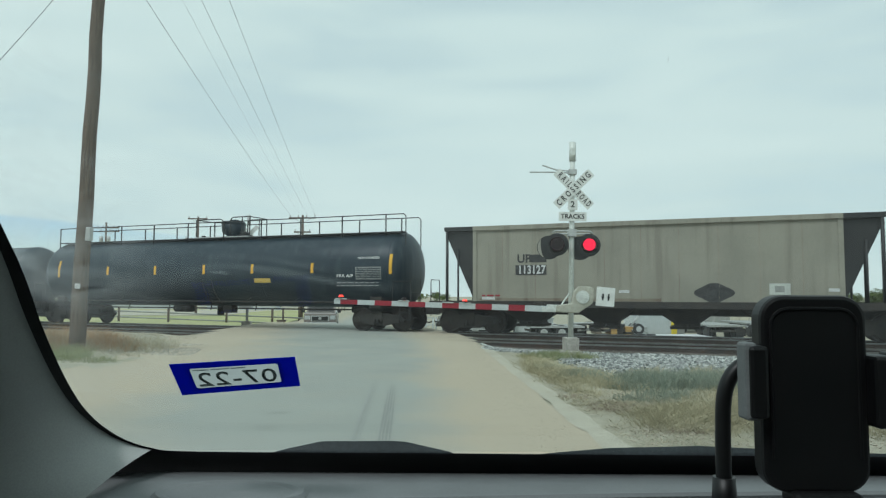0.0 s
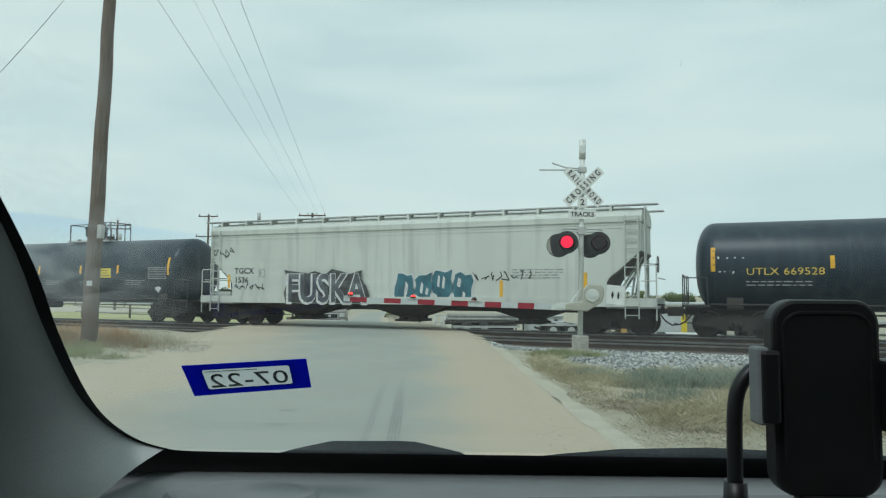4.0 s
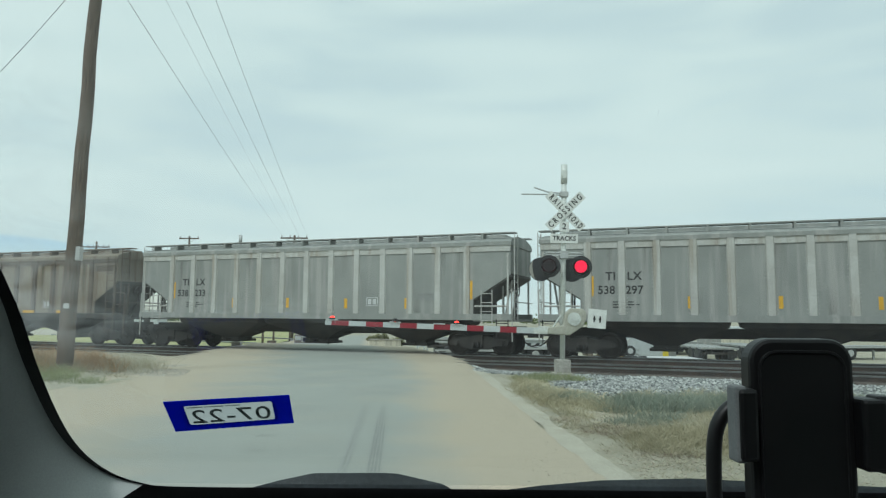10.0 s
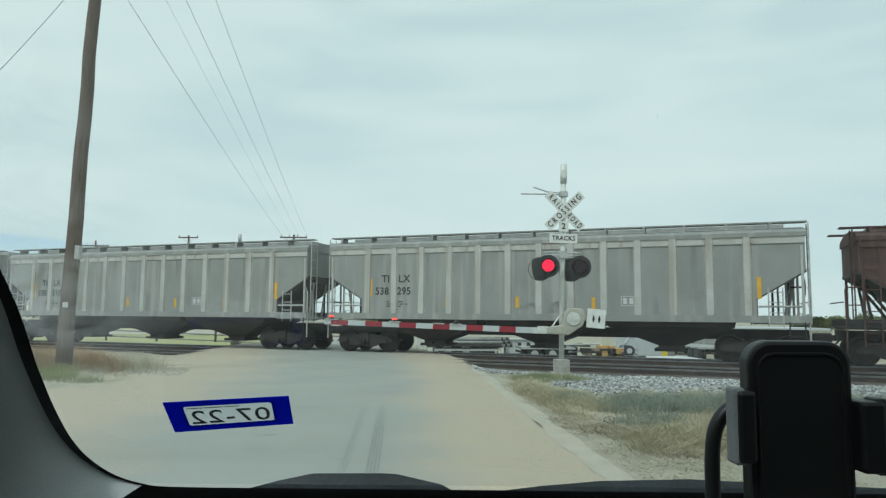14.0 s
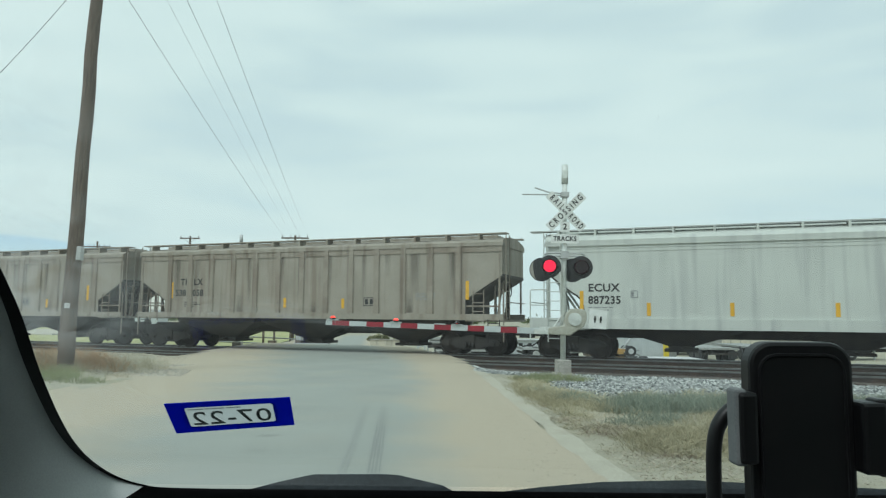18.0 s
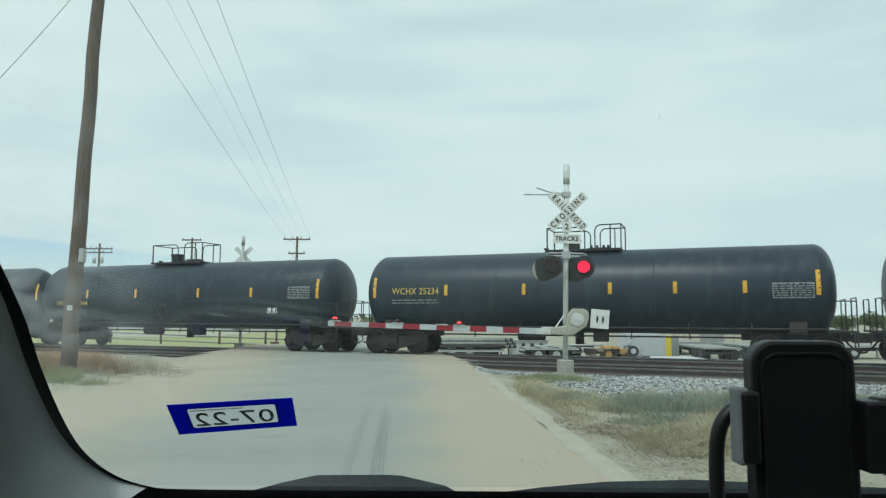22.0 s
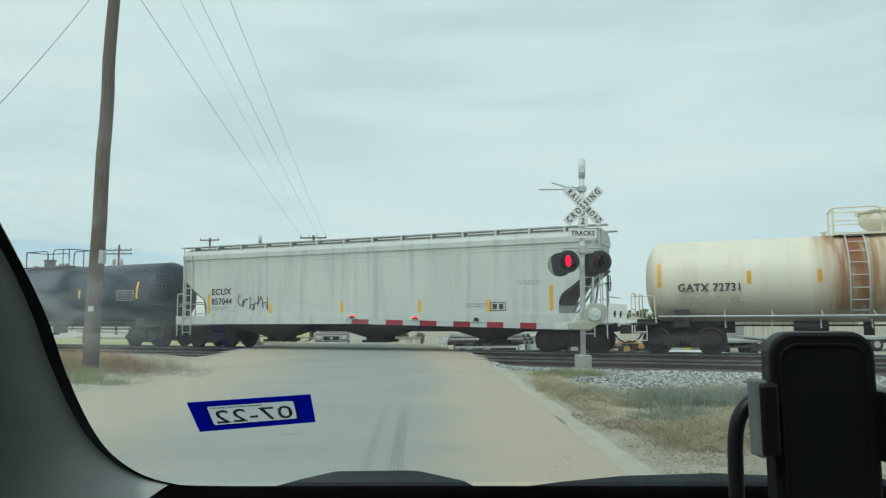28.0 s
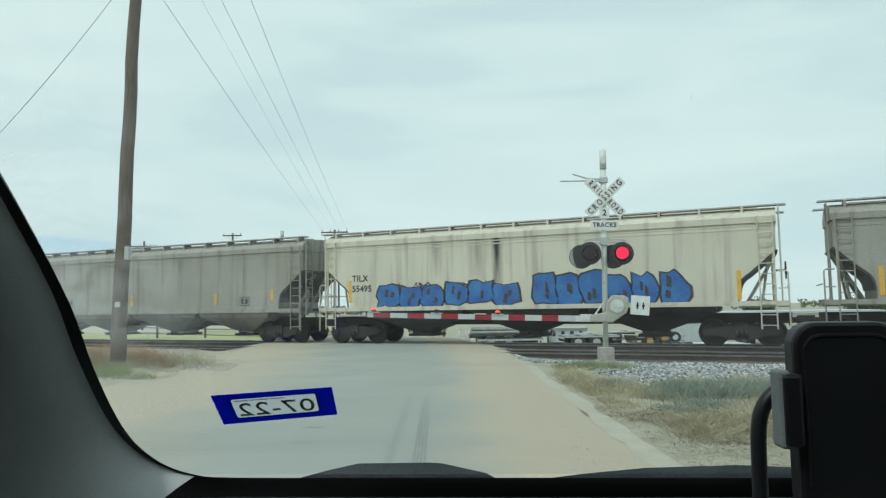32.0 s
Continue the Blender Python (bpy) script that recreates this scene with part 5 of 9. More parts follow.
# ---- the cars, in the order in which they pass: positions of the couplings along the railway at 0 s ----
JOINTS = [-51.2, -32.6, -11.25, 5.45, 25.55, 42.43, 63.03, 81.73, 100.23, 118.62, 137.5, 156.01, 174.55, 193.17, 211.63, 229.97, 248.43, 267.52, 285.85, 307.6, 325.54, 343.65, 361.92, 380.36, 398.85, 412.54, 430.9, 451.28, 466.44, 481.1, 502.49, 521.29, 539.9]
SPEED = 16.253
# how far the train lags behind its even pace, by the second
SLACK = {0: 0.25, 1: -0.16, 2: -0.15, 3: 0.19, 6: -0.04, 7: 0.56, 9: 0.07, 10: 0.1, 11: 0.09, 12: 0.15, 13: 0.09, 14: 0.85, 17: 0.33, 18: -0.06, 19: 0.43, 20: -0.17, 21: -0.1, 22: -0.07, 23: 0.06, 24: 0.2, 25: -0.1, 28: 0.08, 29: 0.12, 30: -0.1, 31: -0.18, 32: 0.05}
CARS = []


def spread(a, b, n):
    return [a + (b - a) * k / (n - 1) for k in range(n)]


def tank(i, paint, label, **k):
    CARS.append((i, tank_car(JOINTS[i], JOINTS[i + 1], M[paint], label, **k)[0]))


def hop(i, paint, label, **k):
    car, half, w = hopper_car(JOINTS[i], JOINTS[i + 1], M[paint], label, **k)
    CARS.append((i, car))
    return car, half, w
BLACK_TANK = "black tank car with yellow reflector bars"
OLD_TANK = "faded grey-black tank car with yellow reflector bars"
RIBBED = "dusty grey covered hopper car with upright side ribs"

tank(0, "tankblack", "grimy black tank car rolling on the far track", stripes=spread(1.4, 16.9, 6), squares=[(14.8, 1.6)])
tank(1, "tankblack", "long black pressure tank car with a railing along its top", stripes=[2.0, 5.2, 8.1, 10.9, 13.5, 16.5, 20.1], placards=[], panels=[(18.6, 2.08, 1.15, 0.5)], dome="tall", domex=0.5, pw=1.5, bowl=0.1, full_rail=True, zc=2.5, r=1.56,
     text="fra", textw=0.75, textx=17.75, textz=2.2)
lettering("propane", 18.65 - 10.6, -1.575, 2.9, M["stencil_w"], CARS[-1][1])
patch_part(CARS[-1][1], "stencil_plate", 13.57 - 10.6, 14.4 - 10.6, 1.56, 2.5, 1.97, 2.15, M["stencil_y"])

# open-topped tan hopper with black slope ends
car, half, w = hop(2, "uptan", "tan open hopper car with black slope-sheet ends", ribs=None, zs=1.25, ze=4.02, zt=4.02, cut=0.02, long_x=2.25, bins=4, sill="dark", zsill=(1.02, 1.25), name="open_hopper_car", lid=False)
for k in (-1, 1):
    bm = bmesh.new()
    poly = [(k * (half - 2.25), 1.3), (k * (half - 2.25), 4.0), (k * (half - 1.15), 4.0), (k * (half - 1.15), 3.75)]
    prism(bm, poly, -1.44, 1.44)
    part("slope_end", bm, M["black"], car, "black slope-sheet end")
    boxpart("end_rim", (min(k * (half - 2.25), k * (half - 1.1)), max(k * (half - 2.25), k * (half - 1.1)), -1.56, -1.46, 3.88, 4.04), M["black"], car)
    for y in (-1.5, 1.5):
        barpart("corner_post", [(k * (half - 1.2), y, 1.0), (k * (half - 1.2), y, 4.0)], 0.06, M["black"], car)
        barpart("end_post", [(k * (half - 1.65), y, 1.0), (k * (half - 1.65), y, 3.2)], 0.04, M["black"], car)
for x in (-half + 2.25, half - 2.4):
    boxpart("corner_plate", (x, x + 0.15, -1.54, -1.5, 1.25, 4.02), M["uptan"], car)
boxpart("top_chord", (-half + 2.25, half - 2.25, -1.58, -1.5, 3.88, 4.04), M["uptan"], car)
for x in spread(-half + 3.4, half - 3.4, 9):
    boxpart("seam", (x - 0.012, x + 0.012, -1.508, -1.5, 1.3, 3.88), M["rib_tan"], car)
boxpart("letter_patch", (3.9 - half, 5.05 - half, -1.512, -1.504, 2.2, 2.56), M["stencil_k"], car, "black number patch")
lettering("up", 3.96 - half, -1.515, 2.66, M["stencil_k"], car)
boxpart("letter_patch", (4.42 - half, 5.05 - half, -1.512, -1.504, 2.66, 2.94), M["stencil_k"], car)
lettering("upn", 3.99 - half, -1.518, 2.25, M["stencil_w"], car, width=0.98)
bm = bmesh.new()
for a in (0.0,):
    vs = [bm.verts.new((10.67 - half + 0.58 * math.cos(t) * (1 + 0.1 * math.cos(4 * t)), -1.508, 1.56 + 0.3 * math.sin(t) * (1 + 0.1 * math.cos(4 * t)))) for t in (2 * math.pi * k / 24 for k in range(24))]
    bm.faces.new(vs)
part("paint_blot", bm, M["stencil_k"], car, "black overpainted blot")
boxpart("service_plate", (12.32 - half, 12.93 - half, -1.512, -1.504, 1.5, 1.86), M["hopgrey"], car)
boxpart("service_ring", (12.48 - half, 12.76 - half, -1.518, -1.51, 1.58, 1.78), M["panel"], car)
stencil(car, 2.6 - half, 1.42, -1.504, (0.7,), M["red"], 0.06)
for x, z, wd in ((2.6, 1.3, 0.5), (7.6, 1.55, 0.35), (14.0, 1.6, 0.3)):
    boxpart("stencil_plate", (x - half, x - half + wd, -1.51, -1.503, z, z + 0.1), M["stencil_w"], car)
boxpart("rust_edge", (-half + 2.5, -half + 9.0, -1.508, -1.502, 1.26, 1.36), M["panel_brown"], car)

FADED = mat("faded_blue_grey_paint", (0.43, 0.48, 0.49), (0.47, 0.51, 0.51), 0.6, scale=0.6, fine=18, bump=0.03, mixin=0.15)
car, half, w = hop(3, "hopgrey", "light grey smooth-sided covered hopper car with faded patches", curved=True, ze=4.15, zt=4.58, zs=1.44, cut=1.3, long_x=0.8, zsill=(1.12, 1.44), slope="hopdirty")
lettering("eltx", 2.58 - half, -w - 0.008, 2.56, M["stencil_k"], car)
lettering("eltxn", 2.59 - half, -w - 0.008, 2.1, M["stencil_k"], car)
boxpart("stencil_block", (3.66 - half, 3.76 - half, -w - 0.01, -w - 0.003, 2.1, 2.2), M["stencil_k"], car)
for x, z in ((2.12, 2.0), (4.46, 1.77), (7.42, 1.72), (9.93, 1.73), (12.5, 1.67), (15.43, 1.64)):
    side_stripe(car, x, z - 0.2, z + 0.2, w, half)
side_stripe(car, 17.80, 1.55, 2.4, w, half)
for x0, x1, z0, z1 in ((4.36, 9.1, 1.5, 2.37), (9.9, 16.4, 1.5, 2.43)):
    boxpart("faded_patch", (x0 - half, x1 - half, -w - 0.006, -w - 0.002, z0, z1), FADED, car, "greyer painted-over patch")
frame_square(car, 16.39 - half, 1.5, -w - 0.01, 0.6, 0.4, M["stencil_k"])
stencil(car, 2.61 - half, 1.9, -w - 0.004, (0.9, 0.7), M["stencil_g"], 0.05, 0.1, seed=4)

tank(4, "tankblack", "black tank car with white lettering and a yellow placard", text="gatxe", textw=2.06, textx=2.2, textz=2.2, stripes=[1.29, 4.37, 6.85, 9.76, 12.21, 15.34], placards=[(11.04, 2.11, 0.8, 0.45)], panels=[(14.19, 2.04, 1.1, 0.55)],
     dome="tall", domex=0.86, pw=1.4, bowl=-0.28, r=1.55, zc=2.45)
bm = bmesh.new()
bm.faces.new([bm.verts.new((14.65 - 8.44 + dx, -1.36 + abs(dz) * 0.2, 1.6 + dz)) for dx, dz in ((-0.2, 0), (0, -0.2), (0.2, 0), (0, 0.2))])
part("hazard_diamond", bm, M["stencil_w"], CARS[-1][1])
for k in range(3):
    stencil(CARS[-1][1], (7.35, 9.75, 12.75)[k] - 8.44, 1.95, -1.5, (1.2, 1.0, 0.9), M["stencil_g"], 0.03, 0.09, seed=k)

car, half, w = hop(5, "hopgrey", "light grey smooth covered hopper car sprayed with graffiti", curved=True, ze=4.18, zt=4.62, zs=1.3, cut=1.2, long_x=1.0, zsill=(1.0, 1.3))
lettering("tgcx", 2.31 - half, -w - 0.008, 2.26, M["stencil_k"], car)
lettering("tgcxn", 2.31 - half, -w - 0.008, 1.86, M["stencil_k"], car)
frame_square(car, 3.6 - half, 2.1, -w - 0.008, 0.3, 0.34, M["stencil_g"], 1)
DARKPIECE = mat("dark_grey_spray", (0.06, 0.065, 0.075), (0.1, 0.11, 0.12), 0.6, scale=2, fine=20, bump=0)
TEALPIECE = mat("dark_teal_spray", (0.05, 0.16, 0.2), (0.03, 0.09, 0.12), 0.6, scale=2, fine=20, bump=0)
BLUEPIECE = mat("bright_blue_spray", (0.02, 0.09, 0.31), (0.04, 0.16, 0.4), 0.6, scale=1.5, fine=20, bump=0)
PALEPIECE = mat("silver_white_spray", (0.62, 0.68, 0.7), (0.45, 0.52, 0.56), 0.5, scale=1.5, fine=20, bump=0)
bm = bmesh.new()
bm.faces.new([bm.verts.new((4.98 + 4.1 * u - half, -w - 0.1, 1.02 + 1.32 * v)) for u, v in ((0.02, 0.0), (0.97, 0.0), (1.0, 0.22), (0.97, 0.5), (0.9, 0.78), (0.92, 1.02), (0.78, 0.9), (0.7, 0.97), (0.57, 1.06), (0.5, 0.9), (0.36, 1.0), (0.3, 0.93), (0.14, 0.98), (0.0, 1.04), (0.04, 0.7), (0.0, 0.3))])
part("graffiti_backing", bm, M["stencil_k"], car, "black block behind the painted letters")
lettering("fuska_edge", 5.08 - half, -w - 0.104, 1.05, M["stencil_w"], car, "graffiti_outline", width=3.92)
lettering("fuska", 5.15 - half, -w - 0.11, 1.09, DARKPIECE, car, "graffiti_fill", width=3.74)
blobs(car, 10.2 - half, 1.12, -w - 0.014, 4, 3.25, 1.22, TEALPIECE, M["stencil_w"], 8, 0.05)
scrawl(car, 13.5 - half, 1.9, -w - 0.004, 2.2, 0.4, M["stencil_k"], 3, 8)
scrawl(car, 1.15 - half, 2.85, -w - 0.004, 1.1, 0.6, M["stencil_k"], 6, 5)
scrawl(car, 2.4 - half, 1.55, -w - 0.004, 1.5, 0.3, M["stencil_k"], 9, 6)
for x, z in ((1.94, 1.93), (14.51, 1.63), (17.62, 1.9)):
    side_stripe(car, x, z - 0.3, z + 0.3, w, half)
stencil(car, 15.0 - half, 2.3, -w - 0.004, (1.9, 1.9, 1.7, 1.8), M["stencil_g"], 0.04, 0.1, seed=12)

tank(6, "tankblack", "black tank car scrawled with white graffiti", text="utg", textw=2.23, textm="stencil_y", textx=2.3, textz=2.12, stripes=[1.24, 4.71, 7.69, 10.73, 13.71, 16.9], placards=[(6.58, 2.0, 0.8, 0.3)], panels=[(15.55, 2.1, 1.1, 0.5)],
     squares=[(14.6, 1.6)], domex=0.05, pw=1.7)
scrawl(CARS[-1][1], 13.9 - 9.25, 1.95, -1.5, 1.6, 0.5, M["stencil_w"], 21, 8)
scrawl(CARS[-1][1], 1.4 - 9.25, 2.1, -1.5, 0.9, 0.6, M["stencil_w"], 22, 6)
scrawl(CARS[-1][1], 10.0 - 9.25, 1.75, -1.46, 4.0, 0.5, M["stencil_g"], 23, 16)
stencil(CARS[-1][1], 10.9 - 9.25, 2.4, -1.532, (1.1,), M["stencil_w"], 0.13)
tank(7, "tankgrey", OLD_TANK + " and yellow lettering", text="uth", textw=2.19, textm="stencil_y", textx=2.43, textz=2.14, stripes=[1.42, 4.74, 7.68, 10.62, 13.58, 17.0], placards=[(12.15, 2.25, 0.85, 0.3)], panels=[(15.55, 2.08, 1.1, 0.48)],
     squares=[(14.7, 1.6)], domex=0.0, pw=1.7)
tank(8, "tankblack", "black tank car with yellow lettering and reflector bars", text="uti", textw=2.14, textm="stencil_y", textx=2.45, textz=2.1, stripes=[1.47, 4.84, 7.77, 10.64, 13.55, 16.9], placards=[(6.7, 2.05, 0.8, 0.3)], panels=[(15.5, 2.03, 1.15, 0.5)],
     squares=[(14.6, 1.56), (5.45, 2.02)], domex=0.0, pw=1.7)

car, half, w = hop(9, "panel_brown", "weathered brown ribbed covered hopper car", ribs=12, ribpaint=M["rib_brown"], zs=1.5, ze=4.15, zt=4.58, cut=1.35, long_x=1.0, sill="dark", zsill=(1.28, 1.5))
lettering("gacx", 4.12 - half, -w - 0.012, 2.5, M["stencil_k"], car)
lettering("gacxn", 4.13 - half, -w - 0.012, 2.0, M["stencil_k"], car)
boxpart("faded_emblem", (16.5 - half, 17.6 - half, -w - 0.01, -w - 0.003, 3.45, 3.75), M["rib_brown"], car)
for x in (2.65, 5.19, 7.4, 9.79, 11.95, 14.23):
    boxpart("reflector", (x - half, x - half + 0.75, -w - 0.09, -w - 0.072, 1.5, 1.62), M["yellow"], car)
boxpart("service_plate", (4.35 - half, 4.65 - half, -w - 0.02, -w - 0.01, 1.68, 2.05), M["stencil_w"], car)
frame_square(car, 13.2 - half, 1.75, -w - 0.012, 0.5, 0.34, M["stencil_w"])

for i, num, extra in ((10, "n83", 0), (11, "n297", 0), (12, "n248", 1), (13, "n210", 0), (14, "n295", 2), (16, "n104", 3), (17, "n058", 0)):
    tan = i in (16, 17)
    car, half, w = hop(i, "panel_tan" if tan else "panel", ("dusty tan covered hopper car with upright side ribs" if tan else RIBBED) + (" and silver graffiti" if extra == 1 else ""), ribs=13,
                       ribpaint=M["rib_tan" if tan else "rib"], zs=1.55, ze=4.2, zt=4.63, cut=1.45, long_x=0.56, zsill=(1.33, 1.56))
    lettering("tilx", 2.87 - half, -w - 0.012, 2.76, M["stencil_k"], car)
    lettering(num, 2.6 - half, -w - 0.012, 2.28, M["stencil_k"], car)
    for x, z in ((2.13, 2.55), (5.36, 1.98), (8.1, 1.98), (10.85, 1.95), (13.5, 1.95), (16.15, 2.45)):
        side_stripe(car, x + 0.2, z - (0.35 if z > 2.2 else 0.2), z + (0.35 if z > 2.2 else 0.2), w, half)
    frame_square(car, 12.05 - half, 1.85, -w - 0.012, 0.5, 0.34, M["stencil_w" if not tan else "stencil_k"])
    stencil(car, 3.1 - half, 1.98, -w - 0.01, (0.7, 0.9, 0.6), M["stencil_k"], 0.035, 0.09, seed=i)
    stencil(car, 14.3 - half, 2.3, -w - 0.01, (0.8, 0.8, 0.7), M["stencil_g"], 0.04, 0.1, seed=i + 30)
    if extra == 1:
        y = -w - 0.085
        lettering("charm_edge", 4.55 - half, y, 1.38, M["stencil_k"], car, "graffiti_outline", width=5.1)
        lettering("charm", 4.61 - half, y - 0.004, 1.41, PALEPIECE, car, "graffiti_fill", width=4.85)
        for shape in (((9.58, 1.97), (10.78, 1.98), (11.25, 2.15), (10.96, 2.21), (11.55, 2.32), (11.43, 1.99), (10.3, 1.73), (11.43, 1.65), (11.58, 1.38), (9.69, 1.37), (9.99, 1.65)),
                      ((11.84, 1.38), (12.65, 2.17), (13.49, 2.17), (13.27, 1.61), (13.66, 1.77), (13.93, 1.61), (13.82, 1.4), (12.82, 1.37), (13.05, 1.93), (12.42, 1.39)),
                      ((14.1, 2.04), (14.86, 2.24), (15.76, 2.28), (15.59, 1.41), (14.37, 1.4), (14.96, 1.61), (15.12, 1.98), (14.64, 1.88))):
            lettering("cmf", 4.85 - half, y, 1.42, M["stencil_k"], car, "scrawl") if shape[0][0] < 10 else None
            cx, cz = sum(p[0] for p in shape) / len(shape), sum(p[1] for p in shape) / len(shape)
            for name, grow, dy, m in (("graffiti_outline", 1.12, 0.0, M["stencil_k"]), ("graffiti_fill", 0.97, 0.004, PALEPIECE)):
                bm = bmesh.new()
                bm.faces.new([bm.verts.new((cx + (px - cx) * grow - half, y - dy, cz + (pz - cz) * grow)) for px, pz in shape])
                part(name, bm, m, car)
    if extra == 2:
        scrawl(car, 8.5 - half, 1.72, -w - 0.012, 0.65, 0.3, M["stencil_g"], 41, 5)
        scrawl(car, 9.65 - half, 1.85, -w - 0.012, 0.5, 0.22, M["stencil_g"], 44, 5)
    if extra == 3:
        scrawl(car, 7.1 - half, 1.5, -w - 0.08, 2.4, 1.0, mat("dull_blue_spray", (0.06, 0.09, 0.24), None, 0.7, bump=0), 42, 20)

car, half, w = hop(15, "rust", "rust-brown weathered covered hopper car", ribs=14, ribpaint=M["rust"], zs=1.45, ze=4.0, zt=4.38, cut=1.35, long_x=0.9, sill="dark", zsill=(1.2, 1.46), chutes="hopdirty")
for x in (2.46, 3.13, 3.85, 4.95, 5.8):
    boxpart("letter_patch", (x - half, x - half + 0.55, -w - 0.012, -w - 0.004, 1.5 if x < 3.8 else 1.95, 2.45), M["hopcream"], car, "pale faded lettering patch")
lettering("mp", 2.6 - half, -w - 0.016, 2.1, M["stencil_k"], car)
lettering("mpn", 2.55 - half, -w - 0.016, 1.62, M["stencil_k"], car)

for i, num, seed, over, tx, marks, last in ((18, "ec1", 0, 1.1, 2.58, (2.29, 4.56, 7.18, 10.21, 12.98, 16.05), 18.88), (26, "ec2", 51, 0.85, 2.47, (2.26, 5.6, 9.13, 12.63, 15.47), 17.85)):
    car, half, w = hop(i, "hopgrey", "clean pale grey smooth covered hopper car" + (" with a small black tag" if seed else ""), curved=True, zs=1.44, ze=4.2, zt=4.62, cut=1.35, long_x=over, zsill=(1.08, 1.44))
    lettering("ecux", tx - half, -w - 0.008, 2.38, M["stencil_k"], car)
    lettering(num, tx - half, -w - 0.008, 1.95, M["stencil_k"], car)
    for k, x in enumerate(marks):
        side_stripe(car, x, (1.76 if k else 1.6) - (0.22 if k else 0.05), 1.98 if k else 2.4, w, half)
    side_stripe(car, last, 1.55, 2.45, w, half)
    frame_square(car, last - 2.25 - half, 1.55, -w - 0.008, 0.6, 0.32, M["stencil_k"])
    frame_square(car, tx + 1.45 - half, 2.15, -w - 0.008, 0.25, 0.25, M["stencil_g"], 1)
    for k, x in enumerate((tx, last - 3.25, last - 1.15)):
        stencil(car, x - half, (1.8, 1.8, 2.6)[k], -w - 0.004, (0.9, 0.8), M["stencil_g"], 0.035, 0.09, seed=k + i)
    if seed:
        scrawl(car, 3.95 - half, 1.6, -w - 0.004, 1.6, 0.7, M["stencil_k"], seed, 12)

tank(19, "tankblack", "black tank car with white stencilled lettering", text="w401", textw=2.01, textx=2.16, textz=2.2, stripes=[0.95, 4.39, 7.51, 10.46, 13.36, 16.35], placards=[], panels=[(15.1, 2.45, 1.15, 0.45)], squares=[(14.6, 1.5)], domex=-0.4, pw=1.2)
patch_part(CARS[-1][1], "stencil_plate", 13.65 - 8.9, 14.45 - 8.9, 1.52, 2.42, 1.95, 2.24, mat("olive_plate", (0.2, 0.22, 0.05), None, 0.6))
tank(20, "tankblack", BLACK_TANK + " with yellow lettering", text="w34", textw=2.00, textm="stencil_y", textx=2.2, textz=1.97, stripes=[0.69, 4.08, 7.07, 10.65, 13.48, 16.75], panels=[(15.4, 2.2, 1.05, 0.5)], domex=-0.4, pw=1.45, squares=[(14.3, 1.6)])
tank(21, "tankblack", BLACK_TANK + " with yellow lettering", text="w234", textw=1.95, textm="stencil_y", textx=2.12, textz=2.36, stripes=[1.28, 4.3, 7.34, 10.42, 12.57, 14.73, 16.85], panels=[(15.6, 2.1, 1.2, 0.5)], domex=0.3, pw=1.35)
tank(22, "tankblack", BLACK_TANK + " with yellow lettering", text="w249", textw=1.72, textm="stencil_y", textx=2.54, textz=2.14, stripes=[1.56, 4.99, 7.88, 10.6, 13.53, 17.0], panels=[(15.8, 2.17, 1.05, 0.5)], domex=0.1, pw=1.3, squares=[(14.7, 1.6)])
tank(23, "tankblack", BLACK_TANK + " with faded yellow lettering", text="w233", textw=2.00, textm="stencil_y", textx=2.06, textz=2.14, stripes=[1.38, 4.58, 7.78, 10.81, 13.96, 17.0], panels=[(15.9, 2.1, 1.1, 0.5)], domex=0.15, pw=1.35, squares=[(15.4, 1.57)])
tank(24, "tankblack", "short black tank car with a tall dome and a yellow placard", text="t633", textw=1.95, textx=2.28, textz=2.16, stripes=[1.77, 4.68, 5.99, 9.13, 11.8], placards=[(8.2, 2.1, 0.75, 0.46)], panels=[(10.4, 2.1, 0.95, 0.5)], dome="tall", domex=0.13, pw=1.05,
     r=1.42, zc=2.22)
tank(25, "tankblack", "black tank car with large white lettering", text="cbtx", textw=2.18, textx=2.5, textz=2.27, stripes=[1.27, 4.81, 8.6, 12.58, 16.35], panels=[(15.1, 2.2, 1.15, 0.5)], domex=-0.1, r=1.56, zc=2.5)
tank(27, "tankwhite", "cream tank car streaked with rust below its dome", text="g731", textw=1.93, textm="stencil_k", textx=1.87, textz=2.16, stripes=[1.22, 4.02, 6.06, 8.16, 10.17, 12.85], placards=[(8.72, 2.2, 0.8, 0.26)], panels=[(11.75, 2.3, 1.1, 0.46)],
     dome="tall", domex=0.41, pw=1.33, ladderx=-0.37, rails="tankwhite", r=1.42, zc=2.5)
tank(28, "tankwhite", "cream and black tank car streaked with rust below its dome", text="t309", textw=1.94, textm="stencil_k", textx=2.05, textz=1.95, stripes=[1.49, 4.06, 6.36, 9.22, 12.95], placards=[(9.3, 2.12, 0.8, 0.26)], panels=[(11.6, 2.0, 1.1, 0.55)],
     dome="tall", domex=0.22, pw=1.4, bowl=-0.45, ladderx=0.5, bottom=1.83, rails="tankwhite", zc=2.5)
for j, x0, x1, r, z0, pk in ((27, -1.7, 0.85, 1.42, 1.25, 0.5), (28, -2.2, 0.6, 1.52, 1.84, 0.6)):
    rust_run(next(q for i, q in CARS if i == j), x0, x1, r, 2.5, z0, 2.5 + r * 0.99, pk)

